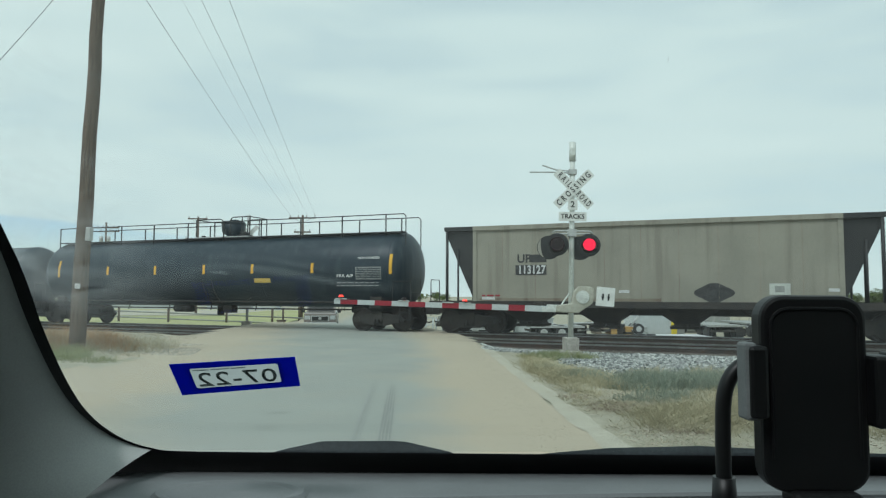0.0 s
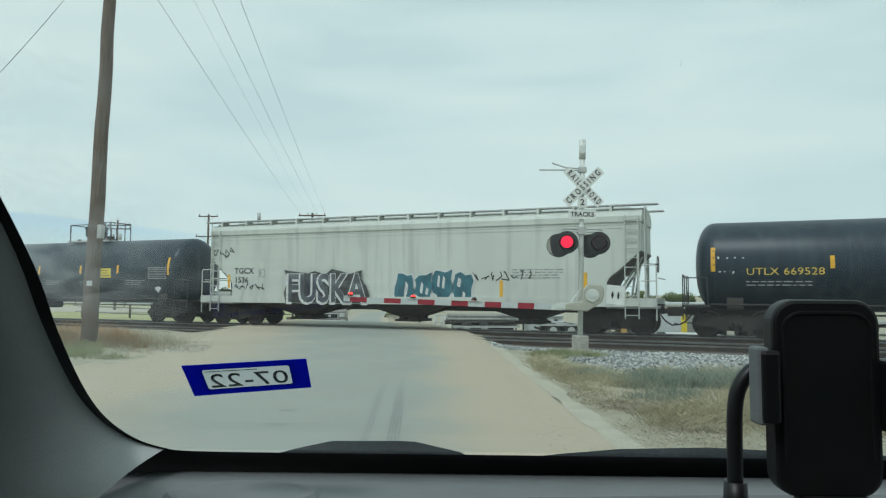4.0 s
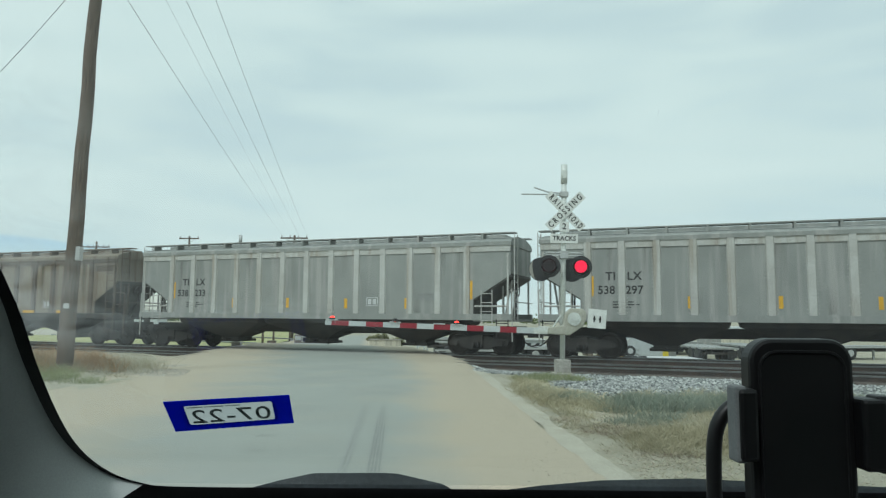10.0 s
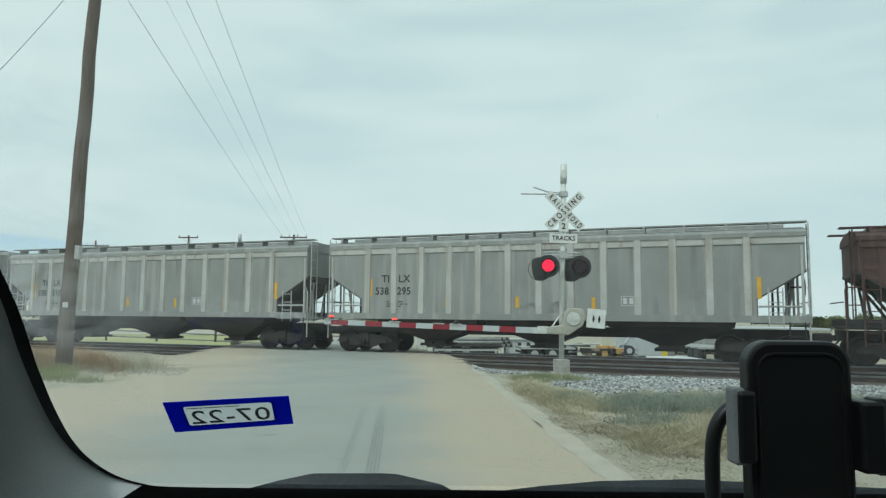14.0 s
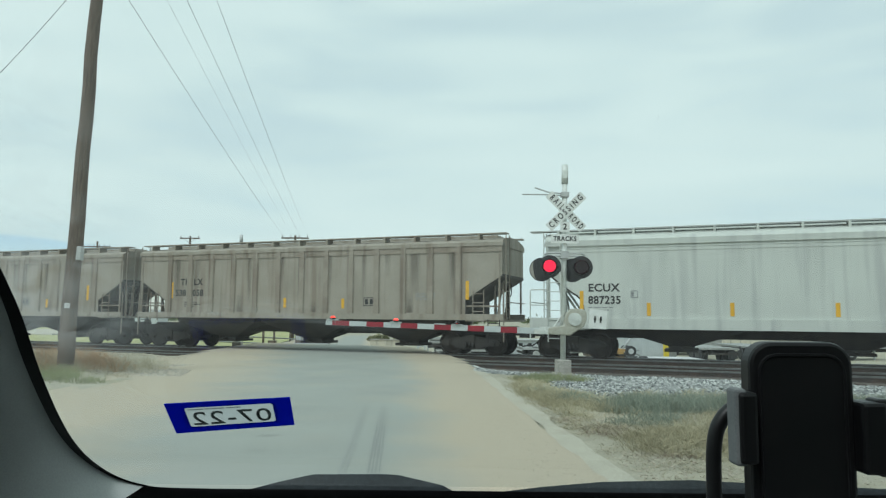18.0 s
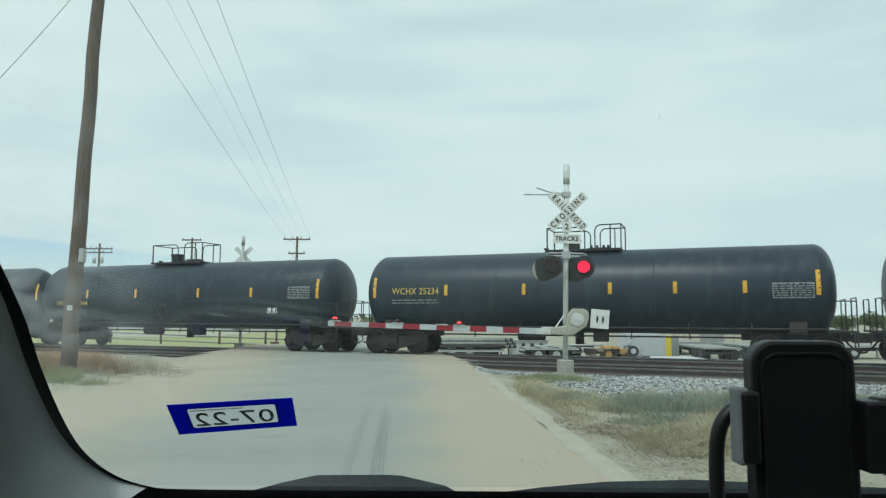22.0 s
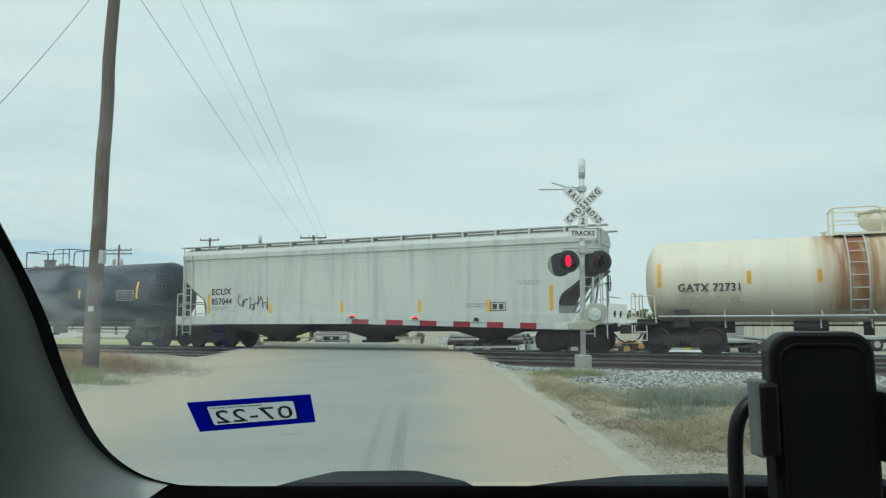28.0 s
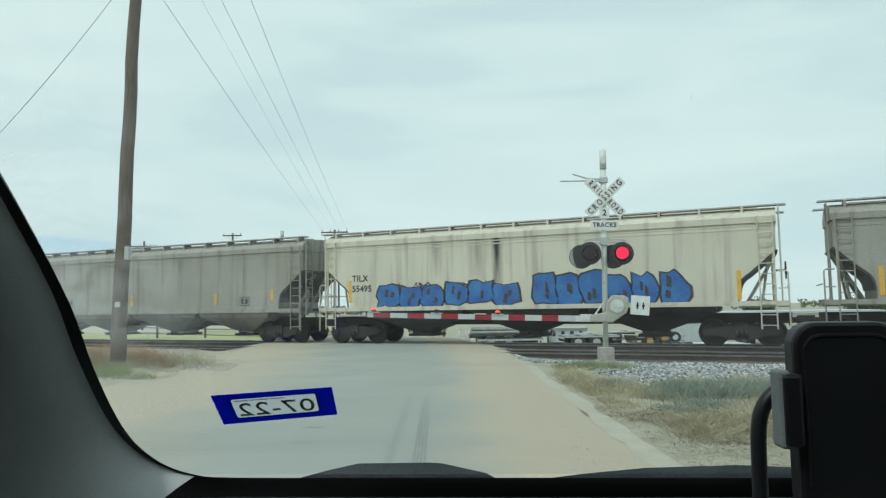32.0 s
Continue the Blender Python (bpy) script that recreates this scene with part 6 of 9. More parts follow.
car, half, w = hop(29, "hopdirty", "dusty grey smooth covered hopper car", curved=True, zs=1.5, ze=4.2, zt=4.66, cut=1.25, long_x=0.42, zsill=(1.34, 1.5), bins=4, chutes="hopdirty")
lettering("tilxs", 2.27 - half, -w - 0.008, 2.42, M["stencil_k"], car)
lettering("t448", 2.27 - half, -w - 0.008, 1.98, M["stencil_k"], car)
for x, z in ((2.13, 2.1), (10.8, 1.98), (16.1, 1.95), (19.3, 2.1)):
    side_stripe(car, x, z - 0.25, z + 0.25, w, half)
frame_square(car, 17.58 - half, 1.65, -w - 0.008, 0.55, 0.4, M["stencil_k"])
scrawl(car, 6.05 - half, 1.75, -w - 0.004, 0.6, 0.45, M["stencil_k"], 71, 8)
stencil(car, 2.3 - half, 1.85, -w - 0.004, (0.8, 0.9), M["stencil_k"], 0.03, 0.09, seed=77)
car, half, w = hop(30, "hopcream", "cream smooth covered hopper car with large blue graffiti", curved=True, zs=1.5, ze=4.25, zt=4.66, cut=1.2, long_x=0.8, zsill=(1.34, 1.5))
lettering("tilxs", 2.1 - half, -w - 0.008, 2.56, M["stencil_k"], car)
lettering("t495", 2.1 - half, -w - 0.008, 2.14, M["stencil_k"], car)
blobs(car, 3.3 - half, 1.44, -w - 0.016, 6, 6.0, 0.95, BLUEPIECE, M["stencil_k"], 81, 0.1)
blobs(car, 9.85 - half, 1.4, -w - 0.016, 6, 5.4, 1.2, BLUEPIECE, M["stencil_k"], 86, -0.1)
for x, wd in ((3.7, 1.0), (5.0, 1.0), (6.4, 1.1), (7.6, 0.8)):
    scrawl(car, x - half, 2.2, -w - 0.004, wd, 0.25, M["stencil_k"], int(x * 10), 5)
side_stripe(car, 1.94, 1.7, 2.6, w, half)
side_stripe(car, 16.79, 1.55, 2.5, w, half)
SOOT = fading("black_soot", "BsdfDiffuse", (0.03, 0.03, 0.028), (0.1, 0.09, 0.075), (5.0, 1.0, 0.5), 1.2)
for x, wd, low, f in ((8.5, 0.5, 1.7, 0.9), (7.6, 0.7, 2.4, 0.35), (6.0, 0.6, 2.6, 0.3), (14.9, 0.15, 2.0, 0.3)):
    fade_mesh("soot_run", [[((x - half + wd * (u / 6 - 0.5), -w - 0.006, low + (4.15 - low) * v / 7), f * math.sin(math.pi * u / 6) * (v / 7) ** 0.7) for u in range(7)] for v in range(8)], SOOT, car, "black soot run")
car, half, w = hop(31, "hopdirty", "dusty cream covered hopper car with cut-away ends", curved=True, zs=1.5, ze=4.2, zt=4.66, cut=1.1, long_x=0.8, zsill=(1.34, 1.5))
lettering("tilxs", 2.2 - half, -w - 0.008, 2.42, M["stencil_k"], car)
side_stripe(car, 1.96, 1.6, 2.5, w, half)


# rain-washed dirt down the sides of the hopper cars
GRIME = fading("rain_washed_grime", "BsdfDiffuse", (0.07, 0.058, 0.045), (0.12, 0.1, 0.08), (6.0, 1.0, 0.5), 1.0)
for i, car in CARS:
    if not car.name.startswith("hopper_car"):
        continue
    rnd = random.Random(300 + i)
    half = (JOINTS[i + 1] - JOINTS[i]) / 2
    strong = 0.55 if i in (9, 15, 16, 17) else 0.2 if i in (10, 11, 12, 13, 14, 29, 31) else 0.06
    for k in range(14):
        x, wd, top, low = -half + 2.2 + (2 * half - 4.4) * (k + rnd.random()) / 14, rnd.uniform(0.12, 0.5), rnd.uniform(3.9, 4.1), rnd.uniform(1.7, 3.2)
        if k % 4 == 3:
            top, low = rnd.uniform(2.0, 2.6), 1.6
        rows = [[((x + wd * (u / 6 - 0.5), -1.509, low + (top - low) * v / 7), strong * math.sin(math.pi * u / 6) * (v / 7 if k % 4 < 3 else 1 - v / 7)) for u in range(7)] for v in range(8)]
        fade_mesh("dirt_run", rows, GRIME, car)


def car_pose(i, t):
    p = rail_xy((JOINTS[i] + JOINTS[i + 1]) / 2 - SPEED * t + SLACK.get(t, 0.0), HALF_GAUGE)
    return pose(p.x, p.y, 0, 0, 0, -TURN)


for i, car in CARS:
    car.matrix_basis = car_pose(i, 0)


# ---- crossing signal with its gate ----
def lamp_head(sig, x, y, z, parts, turn=-8, rear=True):
    """A flashing lamp: backing disc, hood, and a lens disc that turns on an upright axle, glowing on one face."""
    head = pose(x, y, z, 0, 0, turn)
    sx, sy, sz, x, y, z = x, y, z, 0, 0, 0
    bm = bmesh.new()
    tube(bm, [(x, y, z), (x, y + 0.02, z)], 0.28, 30)
    part("backing_disc", bm, M["black"], sig, "", head)
    if rear:
        bm = bmesh.new()
        tube(bm, [(-0.2, 0.34, -0.055), (-0.2, 0.36, -0.055)], 0.3, 30)
        part("rear_backing_disc", bm, M["black"], sig, "", head)
        # grey crescent: daylight inside the rear hood, put in as a pale piece
        bm = bmesh.new()
        ring = [(-0.2 + 0.285 * math.cos(a), 0.335, -0.055 + 0.285 * math.sin(a)) for a in np.linspace(2.3, 4.3, 12)]
        inn = [(-0.2 + (0.285 - 0.085 * math.sin((a - 2.3) / 2.0 * math.pi)) * math.cos(a), 0.335, -0.055 + (0.285 - 0.085 * math.sin((a - 2.3) / 2.0 * math.pi)) * math.sin(a)) for a in np.linspace(2.3, 4.3, 12)]
        va, vb = [bm.verts.new(p) for p in ring], [bm.verts.new(p) for p in inn]
        for j in range(11):
            bm.faces.new((va[j], va[j + 1], vb[j + 1], vb[j]))
        bmesh.ops.remove_doubles(bm, verts=bm.verts, dist=1e-5)
        part("disc_edge", bm, M["hopdirty"], sig, "pale crescent coloured as the lit inside of the rear hood", head)
    bm = bmesh.new()
    rings = []
    for r in (0.185, 0.172):
        ring = []
        for yy, a0 in ((0.0, -200), (-0.3, -170)):
            ring.append([(x + r * math.cos(radians(a)), y + yy, z + r * math.sin(radians(a))) for a in np.linspace(-215 if yy == 0 else -180, 35 if yy == 0 else 0, 17)])
        rings.append(ring)
    for ring in rings:
        a, b = ([bm.verts.new(p) for p in q] for q in ring)
        for j in range(16):
            bm.faces.new((a[j], a[j + 1], b[j + 1], b[j])).smooth = True
    part("hood", bm, M["black"], sig, "", head)
    bm = bmesh.new()
    tube(bm, [(x, y - 0.06, z), (x, y + 0.12, z)], 0.19, 24)
    box(bm, x - 0.1, x + 0.1, y + 0.1, y + 0.22, z - 0.1, z + 0.1)
    del_faces = [f for f in bm.faces if all(v.co.y < y - 0.05 for v in f.verts)]
    bmesh.ops.delete(bm, geom=del_faces, context="FACES")
    part("lamp_case", bm, M["black"], sig, "", head)
    disc = new("lens")
    me = bpy.data.meshes.new("lens")
    bm = bmesh.new()
    n = 24
    f0 = [bm.verts.new((0.15 * math.cos(2 * math.pi * k / n), -0.008, 0.15 * math.sin(2 * math.pi * k / n))) for k in range(n)]
    f1 = [bm.verts.new((0.15 * math.cos(2 * math.pi * k / n), 0.008, 0.15 * math.sin(2 * math.pi * k / n))) for k in range(n)]
    bm.faces.new(f0)
    bm.faces.new(f1[::-1]).material_index = 1
    for k in range(n):
        bm.faces.new((f0[k], f1[k], f1[(k + 1) % n], f0[(k + 1) % n])).material_index = 1
    bm.to_mesh(me)
    bm.free()
    me.materials.append(M["lit"])
    me.materials.append(M["unlit"])
    bpy.data.objects.remove(disc)
    lens = hang("lens", me, sig, head @ pose(0, -0.16, 0), "red lens that flashes")
    parts.append(lens)
    return lens


def crossbuck(sig, x, y, z, front=-1, lean=0.0):
    for ang, texts in ((-45, (("rail", -0.32), ("road", 0.35))), (45, (("cro", 0.0),))):
        bm = bmesh.new()
        box(bm, -0.61, 0.61, -0.004, 0.004, -0.115, 0.115)
        dy = -0.012 if ang > 0 else 0.0
        blade = part("crossbuck_blade", bm, M["signwhite"], sig, "white reflective blade with black letters", pose(x, y + dy, z, 0, -ang, 0))
        if front < 0:
            for key, off in texts:
                lettering(key, off, -0.006, 0, M["stencil_k"], blade, "lettering")


SIGNAL_LENSES, FAR_LENSES, GATE_LAMPS = [], [], []
sig = thing("crossing_signal", pose(2.93, 17.33, 0.1, 0, 1.1, 0), "grey steel railroad crossing signal with crossbuck, twin red flashers and gate", "crossing signal")
bm = bmesh.new()
box(bm, -0.18, 0.18, -0.18, 0.18, -0.25, 0.32)
box(bm, -0.25, 0.25, -0.25, 0.25, -0.25, 0.0)
bevel(bm, 0.02)
part("foundation", bm, M["concrete"], sig, "weathered concrete foundation")
barpart("mast", [(0, 0, 0.18), (0, 0, 2.6), (0, 0, 5.0)], 0.065, M["mast"], sig, seg=14)
bm = bmesh.new()
tube(bm, [(0, 0, 4.72), (0, 0, 5.2)], 0.083, 14)
box(bm, -0.05, 0.05, -0.09, -0.07, 4.85, 5.05)
part("mast_cap", bm, M["mast"], sig)
crossbuck(sig, 0.02, -0.1, 4.0)
for z, hw, hh, key in ((3.61, 0.12, 0.13, "two"), (3.31, 0.345, 0.115, "tracks")):
    bm = bmesh.new()
    box(bm, -hw, hw, -0.104, -0.097, z - hh, z + hh)
    pl = part("sign_plate", bm, M["signwhite"], sig)
    lettering(key, 0.0, -0.108, z, M["stencil_k"], pl, "lettering")
# cross-arm with the lamps
bm = bmesh.new()
for dz in (0.0, 0.07):
    tube(bm, [(-0.5, -0.1, 2.86 + dz - 0.03), (-0.42, -0.1, 2.88 + dz), (0.42, -0.1, 2.88 + dz), (0.5, -0.1, 2.86 + dz - 0.03)], 0.02, 8)
box(bm, -0.1, 0.1, -0.12, 0.08, 2.82, 3.0)
for x in (-0.4, 0.4):
    tube(bm, [(x, -0.1, 2.9), (x, -0.1, 2.6)], 0.025, 8)
part("lamp_arm", bm, M["galv"], sig)
for x in (-0.39, 0.39):
    lamp_head(sig, x, -0.22, 2.6, SIGNAL_LENSES)
# wires from a bracket near the top
bm = bmesh.new()
tube(bm, [(0.05, 0, 4.46), (-0.4, 0.05, 4.5), (-0.74, 0.1, 4.62)], 0.018, 6)
tube(bm, [(0.05, 0, 4.42), (-0.5, 0.05, 4.44), (-1.06, 0.1, 4.44)], 0.018, 6)
box(bm, -0.1, 0.1, -0.09, 0.09, 4.38, 4.5)
part("top_bracket", bm, M["galv"], sig)
# gate machine
bm = bmesh.new()
poly = [(-0.42, 0.94), (0.12, 0.92), (0.46, 1.16), (0.52, 1.36), (0.5, 1.52), (0.4, 1.58), (0.14, 1.58), (0.02, 1.44), (-0.03, 1.16), (-0.42, 1.1)]
prism(bm, poly, -0.34, -0.08)
bevel(bm, 0.03)
part("gate_machine", bm, mat("beige_cast_housing", (0.42, 0.41, 0.345), (0.36, 0.35, 0.29), 0.6, scale=5, fine=40), sig, "beige cast gate machine")
bm = bmesh.new()
tube(bm, [(0.22, -0.37, 1.32), (0.22, -0.33, 1.32)], 0.16, 22)
tube(bm, [(0.22, -0.39, 1.32), (0.22, -0.35, 1.32)], 0.07, 22)
for k in range(6):
    t = k * math.pi / 3
    tube(bm, [(0.22 + 0.115 * math.cos(t), -0.385, 1.32 + 0.115 * math.sin(t)), (0.22 + 0.115 * math.cos(t), -0.36, 1.32 + 0.115 * math.sin(t))], 0.022, 6)
part("hub_cover", bm, M["mast"], sig)
bm = bmesh.new()
box(bm, 0.46, 0.9, -0.36, -0.3, 1.16, 1.62)
part("counterweight", bm, M["signwhite"], sig, "white counterweight plate", pose(0, 0, 0, 0, 4, 0))
for x in (0.61, 0.75):
    bm = bmesh.new()
    box(bm, x - 0.018, x + 0.018, -0.366, -0.36, 1.3, 1.46)
    box(bm, x - 0.03, x + 0.03, -0.366, -0.36, 1.36, 1.4)
    part("slot", bm, M["black"], sig, "", pose(0, 0, 0, 0, 4, 0))
barpart("counter_knob", [(0.88, -0.25, 1.3), (0.98, -0.25, 1.3)], 0.1, M["galv"], sig)
bm = bmesh.new()
box(bm, -0.75, -0.2, -0.3, -0.14, 0.94, 1.06)
box(bm, -0.62, -0.38, -0.32, -0.12, 0.98, 1.12)
tube(bm, [(-0.32, -0.22, 1.05), (-0.08, -0.18, 1.4)], 0.02, 6)
part("arm_clamp", bm, M["mast"], sig)

# gate arm: thing of its own bolted to the machine
ARM0, ARM1 = Vector((2.42, 17.14, 1.12)), Vector((-2.81, 16.6, 1.295))
arm_dir = (ARM1 - ARM0).normalized()
gate = thing("gate_arm", Matrix.Translation(ARM1) @ pose(0, 0, 0, 0, math.degrees(math.atan2(ARM1.z - ARM0.z, (ARM0 - ARM1).xy.length)), math.degrees(math.atan2((ARM0 - ARM1).y, (ARM0 - ARM1).x))),
             "lowered red and white striped crossing gate arm", "gate arm")
length = (ARM0 - ARM1).length
x, k = 0.15, 0
boxpart("arm_end", (0, 0.15, -0.02, 0.02, -0.055, 0.055), M["white"], gate)
while x < length:
    e = min(length, x + 0.406)
    boxpart("stripe", (x, e, -0.02, 0.02, -0.055 - 0.02 * x / length, 0.055 + 0.02 * x / length), M["red" if k % 2 == 0 and x < 4.6 else "white"], gate)
    x, k = e, k + 1
for x, dark in ((0.16, 0), (1.66, 0), (2.72, 1), (3.14, 0)):
    base = boxpart("lamp_base", (x - 0.14, x + 0.14, -0.05, 0.05, 0.055, 0.085), M["galv"], gate, "", 0.01)
    if not dark:
        bm = bmesh.new()
        tube(bm, [(x, 0, 0.085), (x, 0, 0.12)], 0.07, 14)
        part("lamp_collar", bm, M["unlit"], gate)
        me = bpy.data.meshes.new("lamp")
        bm = bmesh.new()
        n = 14
        for z0, z1, r0, r1, mi in ((0.0, 0.045, 0.066, 0.04, 0), (-0.0, -0.045, 0.066, 0.04, 1)):
            a = [bm.verts.new((r0 * math.cos(2 * math.pi * j / n), r0 * math.sin(2 * math.pi * j / n), z0)) for j in range(n)]
            b = [bm.verts.new((r1 * math.cos(2 * math.pi * j / n), r1 * math.sin(2 * math.pi * j / n), z1)) for j in range(n)]
            for j in range(n):
                bm.faces.new((a[j], a[(j + 1) % n], b[(j + 1) % n], b[j])).material_index = mi
            bm.faces.new(b).material_index = mi
        bm.to_mesh(me)
        bm.free()
        me.materials.append(M["litlamp"])
        me.materials.append(M["unlit"])
        GATE_LAMPS.append((x, hang("lamp", me, gate, pose(x, 0, 0.115), "red gate lamp")))

# ---- the signal on the far side of the tracks ----
far = thing("crossing_signal", pose(-10.6, 36.0, -0.15, 0, 0, 0), "distant crossing signal seen from behind beyond the tracks", "crossing signal")
barpart("mast", [(0, 0, 0), (0, 0, 5.4)], 0.07, M["galv"], far, seg=10)
barpart("mast_cap", [(0, 0, 5.3), (0, 0, 5.75)], 0.09, M["galv"], far, seg=10)
crossbuck(far, 0.0, 0.12, 4.75, 1)
boxpart("foundation", (-0.22, 0.22, -0.22, 0.22, -0.8, 0.25), M["concrete"], far)
barpart("lamp_arm", [(-0.5, 0, 2.75), (0.5, 0, 2.75)], 0.03, M["galv"], far)
for x in (-0.39, 0.39):
    lamp_head(far, x, -0.2, 2.5, FAR_LENSES, 0, False)
bm = bmesh.new()
box(bm, -0.4, 0.3, -0.15, 0.15, 0.9, 1.5)
bevel(bm, 0.05)
part("gate_machine", bm, M["galv"], far)


# ---- utility poles and wires ----
near_pole = thing("utility_pole", pose(-8.9, 16.5, 0.05, 0, 1.5, 0), "weathered brown wooden utility pole leaning by the road", "utility pole")
bm = bmesh.new()
pts = [(0.015 * math.sin(k * 1.7), 0.01 * math.cos(k * 2.1), -0.3 + k * 0.8) for k in range(15)]
tube(bm, pts, 0.185, 18, 0.13)
part("shaft", bm, M["polewood"], near_pole)
boxpart("pole_tag", (-0.03, 0.09, -0.2, -0.175, 1.53, 1.65), M["stencil_w"], near_pole)
boxpart("meter_box", (0.1, 0.22, -0.14, 0.03, 2.67, 3.0), M["galv"], near_pole, "", 0.02)


def far_pole(x, y, z, arms, label, lean=0):
    p = thing("utility_pole", pose(x, y, -0.2, 0, lean, 0), label, "utility pole", "poles beyond the tracks")
    barpart("shaft", [(0, 0, -1.6), (0, 0, z / 2), (0, 0, z)], 0.15, M["polewood"], p, r2=0.1)
    for zz, hw, n in arms:
        boxpart("crossarm", (-hw, hw, -0.16, -0.08, zz - 0.06, zz + 0.06), M["polewood"], p)
        for k in range(n):
            u = -hw + 0.1 + (2 * hw - 0.2) * k / max(1, n - 1)
            barpart("insulator", [(u, -0.12, zz + 0.06), (u, -0.12, zz + 0.24)], 0.045, M["stencil_g"], p, seg=6)
        bm = bmesh.new()
        for s in (-1, 1):
            tube(bm, [(s * hw * 0.6, -0.12, zz - 0.05), (0, -0.1, zz - 0.5)], 0.02, 5)
        part("arm_brace", bm, M["galv"], p)
    return p


far_pole(-13.2, 61, 8.7, [(8.45, 1.2, 4), (7.2, 0.75, 2)], "wooden utility pole with two crossarms beyond the tracks")
far_pole(-25.8, 70, 9.6, [(9.35, 1.0, 3), (7.3, 1.25, 2)], "wooden utility pole with crossarms beyond the tracks")
p = far_pole(-37.7, 75, 9.5, [(8.9, 1.5, 6), (8.5, 1.5, 4)], "wooden utility pole carrying transformers beyond the tracks")
for k in (-1, 1):
    barpart("transformer", [(k * 0.4, -0.2, 7.3), (k * 0.4, -0.2, 7.95)], 0.2, M["galv"], p, seg=10)


def wire(name, a, b, sag, r=0.012, label="thin dark overhead wire"):
    a, b = Vector(a), Vector(b)
    bm = bmesh.new()
    pts = [a.lerp(b, k / 24) - Vector((0, 0, sag * 4 * (k / 24) * (1 - k / 24))) for k in range(25)]
    tube(bm, pts, r, 5)
    tagged(new(name, finish(name, bm, M["black"])), label, "wire", "overhead wires")


for x0, x1, sg, rr in ((-7.75, -14.3, 0.5, 0.0062), (-6.87, -13.5, 0.4, 0.003), (-6.38, -12.8, 0.4, 0.0055), (-5.61, -12.1, 0.5, 0.0055)):
    f = (61 - -14.0) / (61 - 16.5)
    a = Vector((x1, 61, 8.5)) + (Vector((x0, 16.5, 9.5)) - Vector((x1, 61, 8.5))) * f
    wire("overhead_wire", a, (x1, 61, 8.5), sg, rr)
wire("overhead_wire", (-9.0, 17.2, 10.6), (-9.3, 11.6, 3.8), 0.2, 0.0065)

# ---- inside of the car from which the crossing is seen ----
cabin = thing("car_cabin", Matrix(), "grey and black car interior behind a raked windscreen", "car cabin")
SLOPE = 0.68


def on_glass(x, y, out=0.0):
    """A point of the windscreen's plane, out metres towards the seats."""
    n = Vector((0, -SLOPE, -1)).normalized()
    return Vector((x, y, 1.688 - SLOPE * y)) + n * out


EDGE = [(-0.162, 0.02), (-0.181, 0.2), (-0.2015, 0.321), (-0.2225, 0.389), (-0.2352, 0.435), (-0.2413, 0.468), (-0.241, 0.493), (-0.2342, 0.514), (-0.22, 0.527), (-0.2, 0.532), (-0.12, 0.533), (0.0, 0.533), (0.25, 0.534), (0.6, 0.534), (1.0, 0.527)]
def smooth_line(pts, steps=5):
    """A rounded line through pts."""
    out = []
    for i in range(len(pts) - 1):
        p0, p1, p2, p3 = (Vector(pts[max(0, min(len(pts) - 1, i + k))]) for k in (-1, 0, 1, 2))
        for k in range(steps):
            t = k / steps
            out.append(tuple(0.5 * (2 * p1 + (p2 - p0) * t + (2 * p0 - 5 * p1 + 4 * p2 - p3) * t * t + (3 * p1 - p0 - 3 * p2 + p3) * t ** 3)))
    return out + [pts[-1]]


EDGE = smooth_line(EDGE)
bm = bmesh.new()
inner, outer, outward = [], [], []
for i, (x, y) in enumerate(EDGE):
    a, b = Vector(EDGE[max(0, i - 1)]), Vector(EDGE[min(len(EDGE) - 1, i + 1)])
    d = (b - a).normalized()
    outward.append(Vector((-d.y, d.x)))
    inner.append((x, y))
    wide = 0.009 + 0.075 * smooth(0.1, 0.6, abs(d.x))
    outer.append((x - d.y * wide, y + d.x * wide))
vi = [bm.verts.new(on_glass(x, y, 0.004)) for x, y in inner]
vo = [bm.verts.new(on_glass(x, y, 0.004)) for x, y in outer]
for i in range(len(inner) - 1):
    bm.faces.new((vi[i], vi[i + 1], vo[i + 1], vo[i]))
part("windscreen_band", bm, M["frit"], cabin, "black ceramic band round the windscreen")
bm = bmesh.new()
bm.faces.new([bm.verts.new(on_glass(x, y, -0.03)) for x, y in ((-0.3, -0.05), (-0.3, 0.6), (1.2, 0.6), (1.2, -0.05))])
glass_mesh = bpy.data.meshes.new("windscreen")
bm.to_mesh(glass_mesh)
bm.free()
glass_mesh.materials.append(M["glass"])
glass = hang("windscreen", glass_mesh, cabin, None, "clear raked windscreen glass")
glass.visible_shadow = False
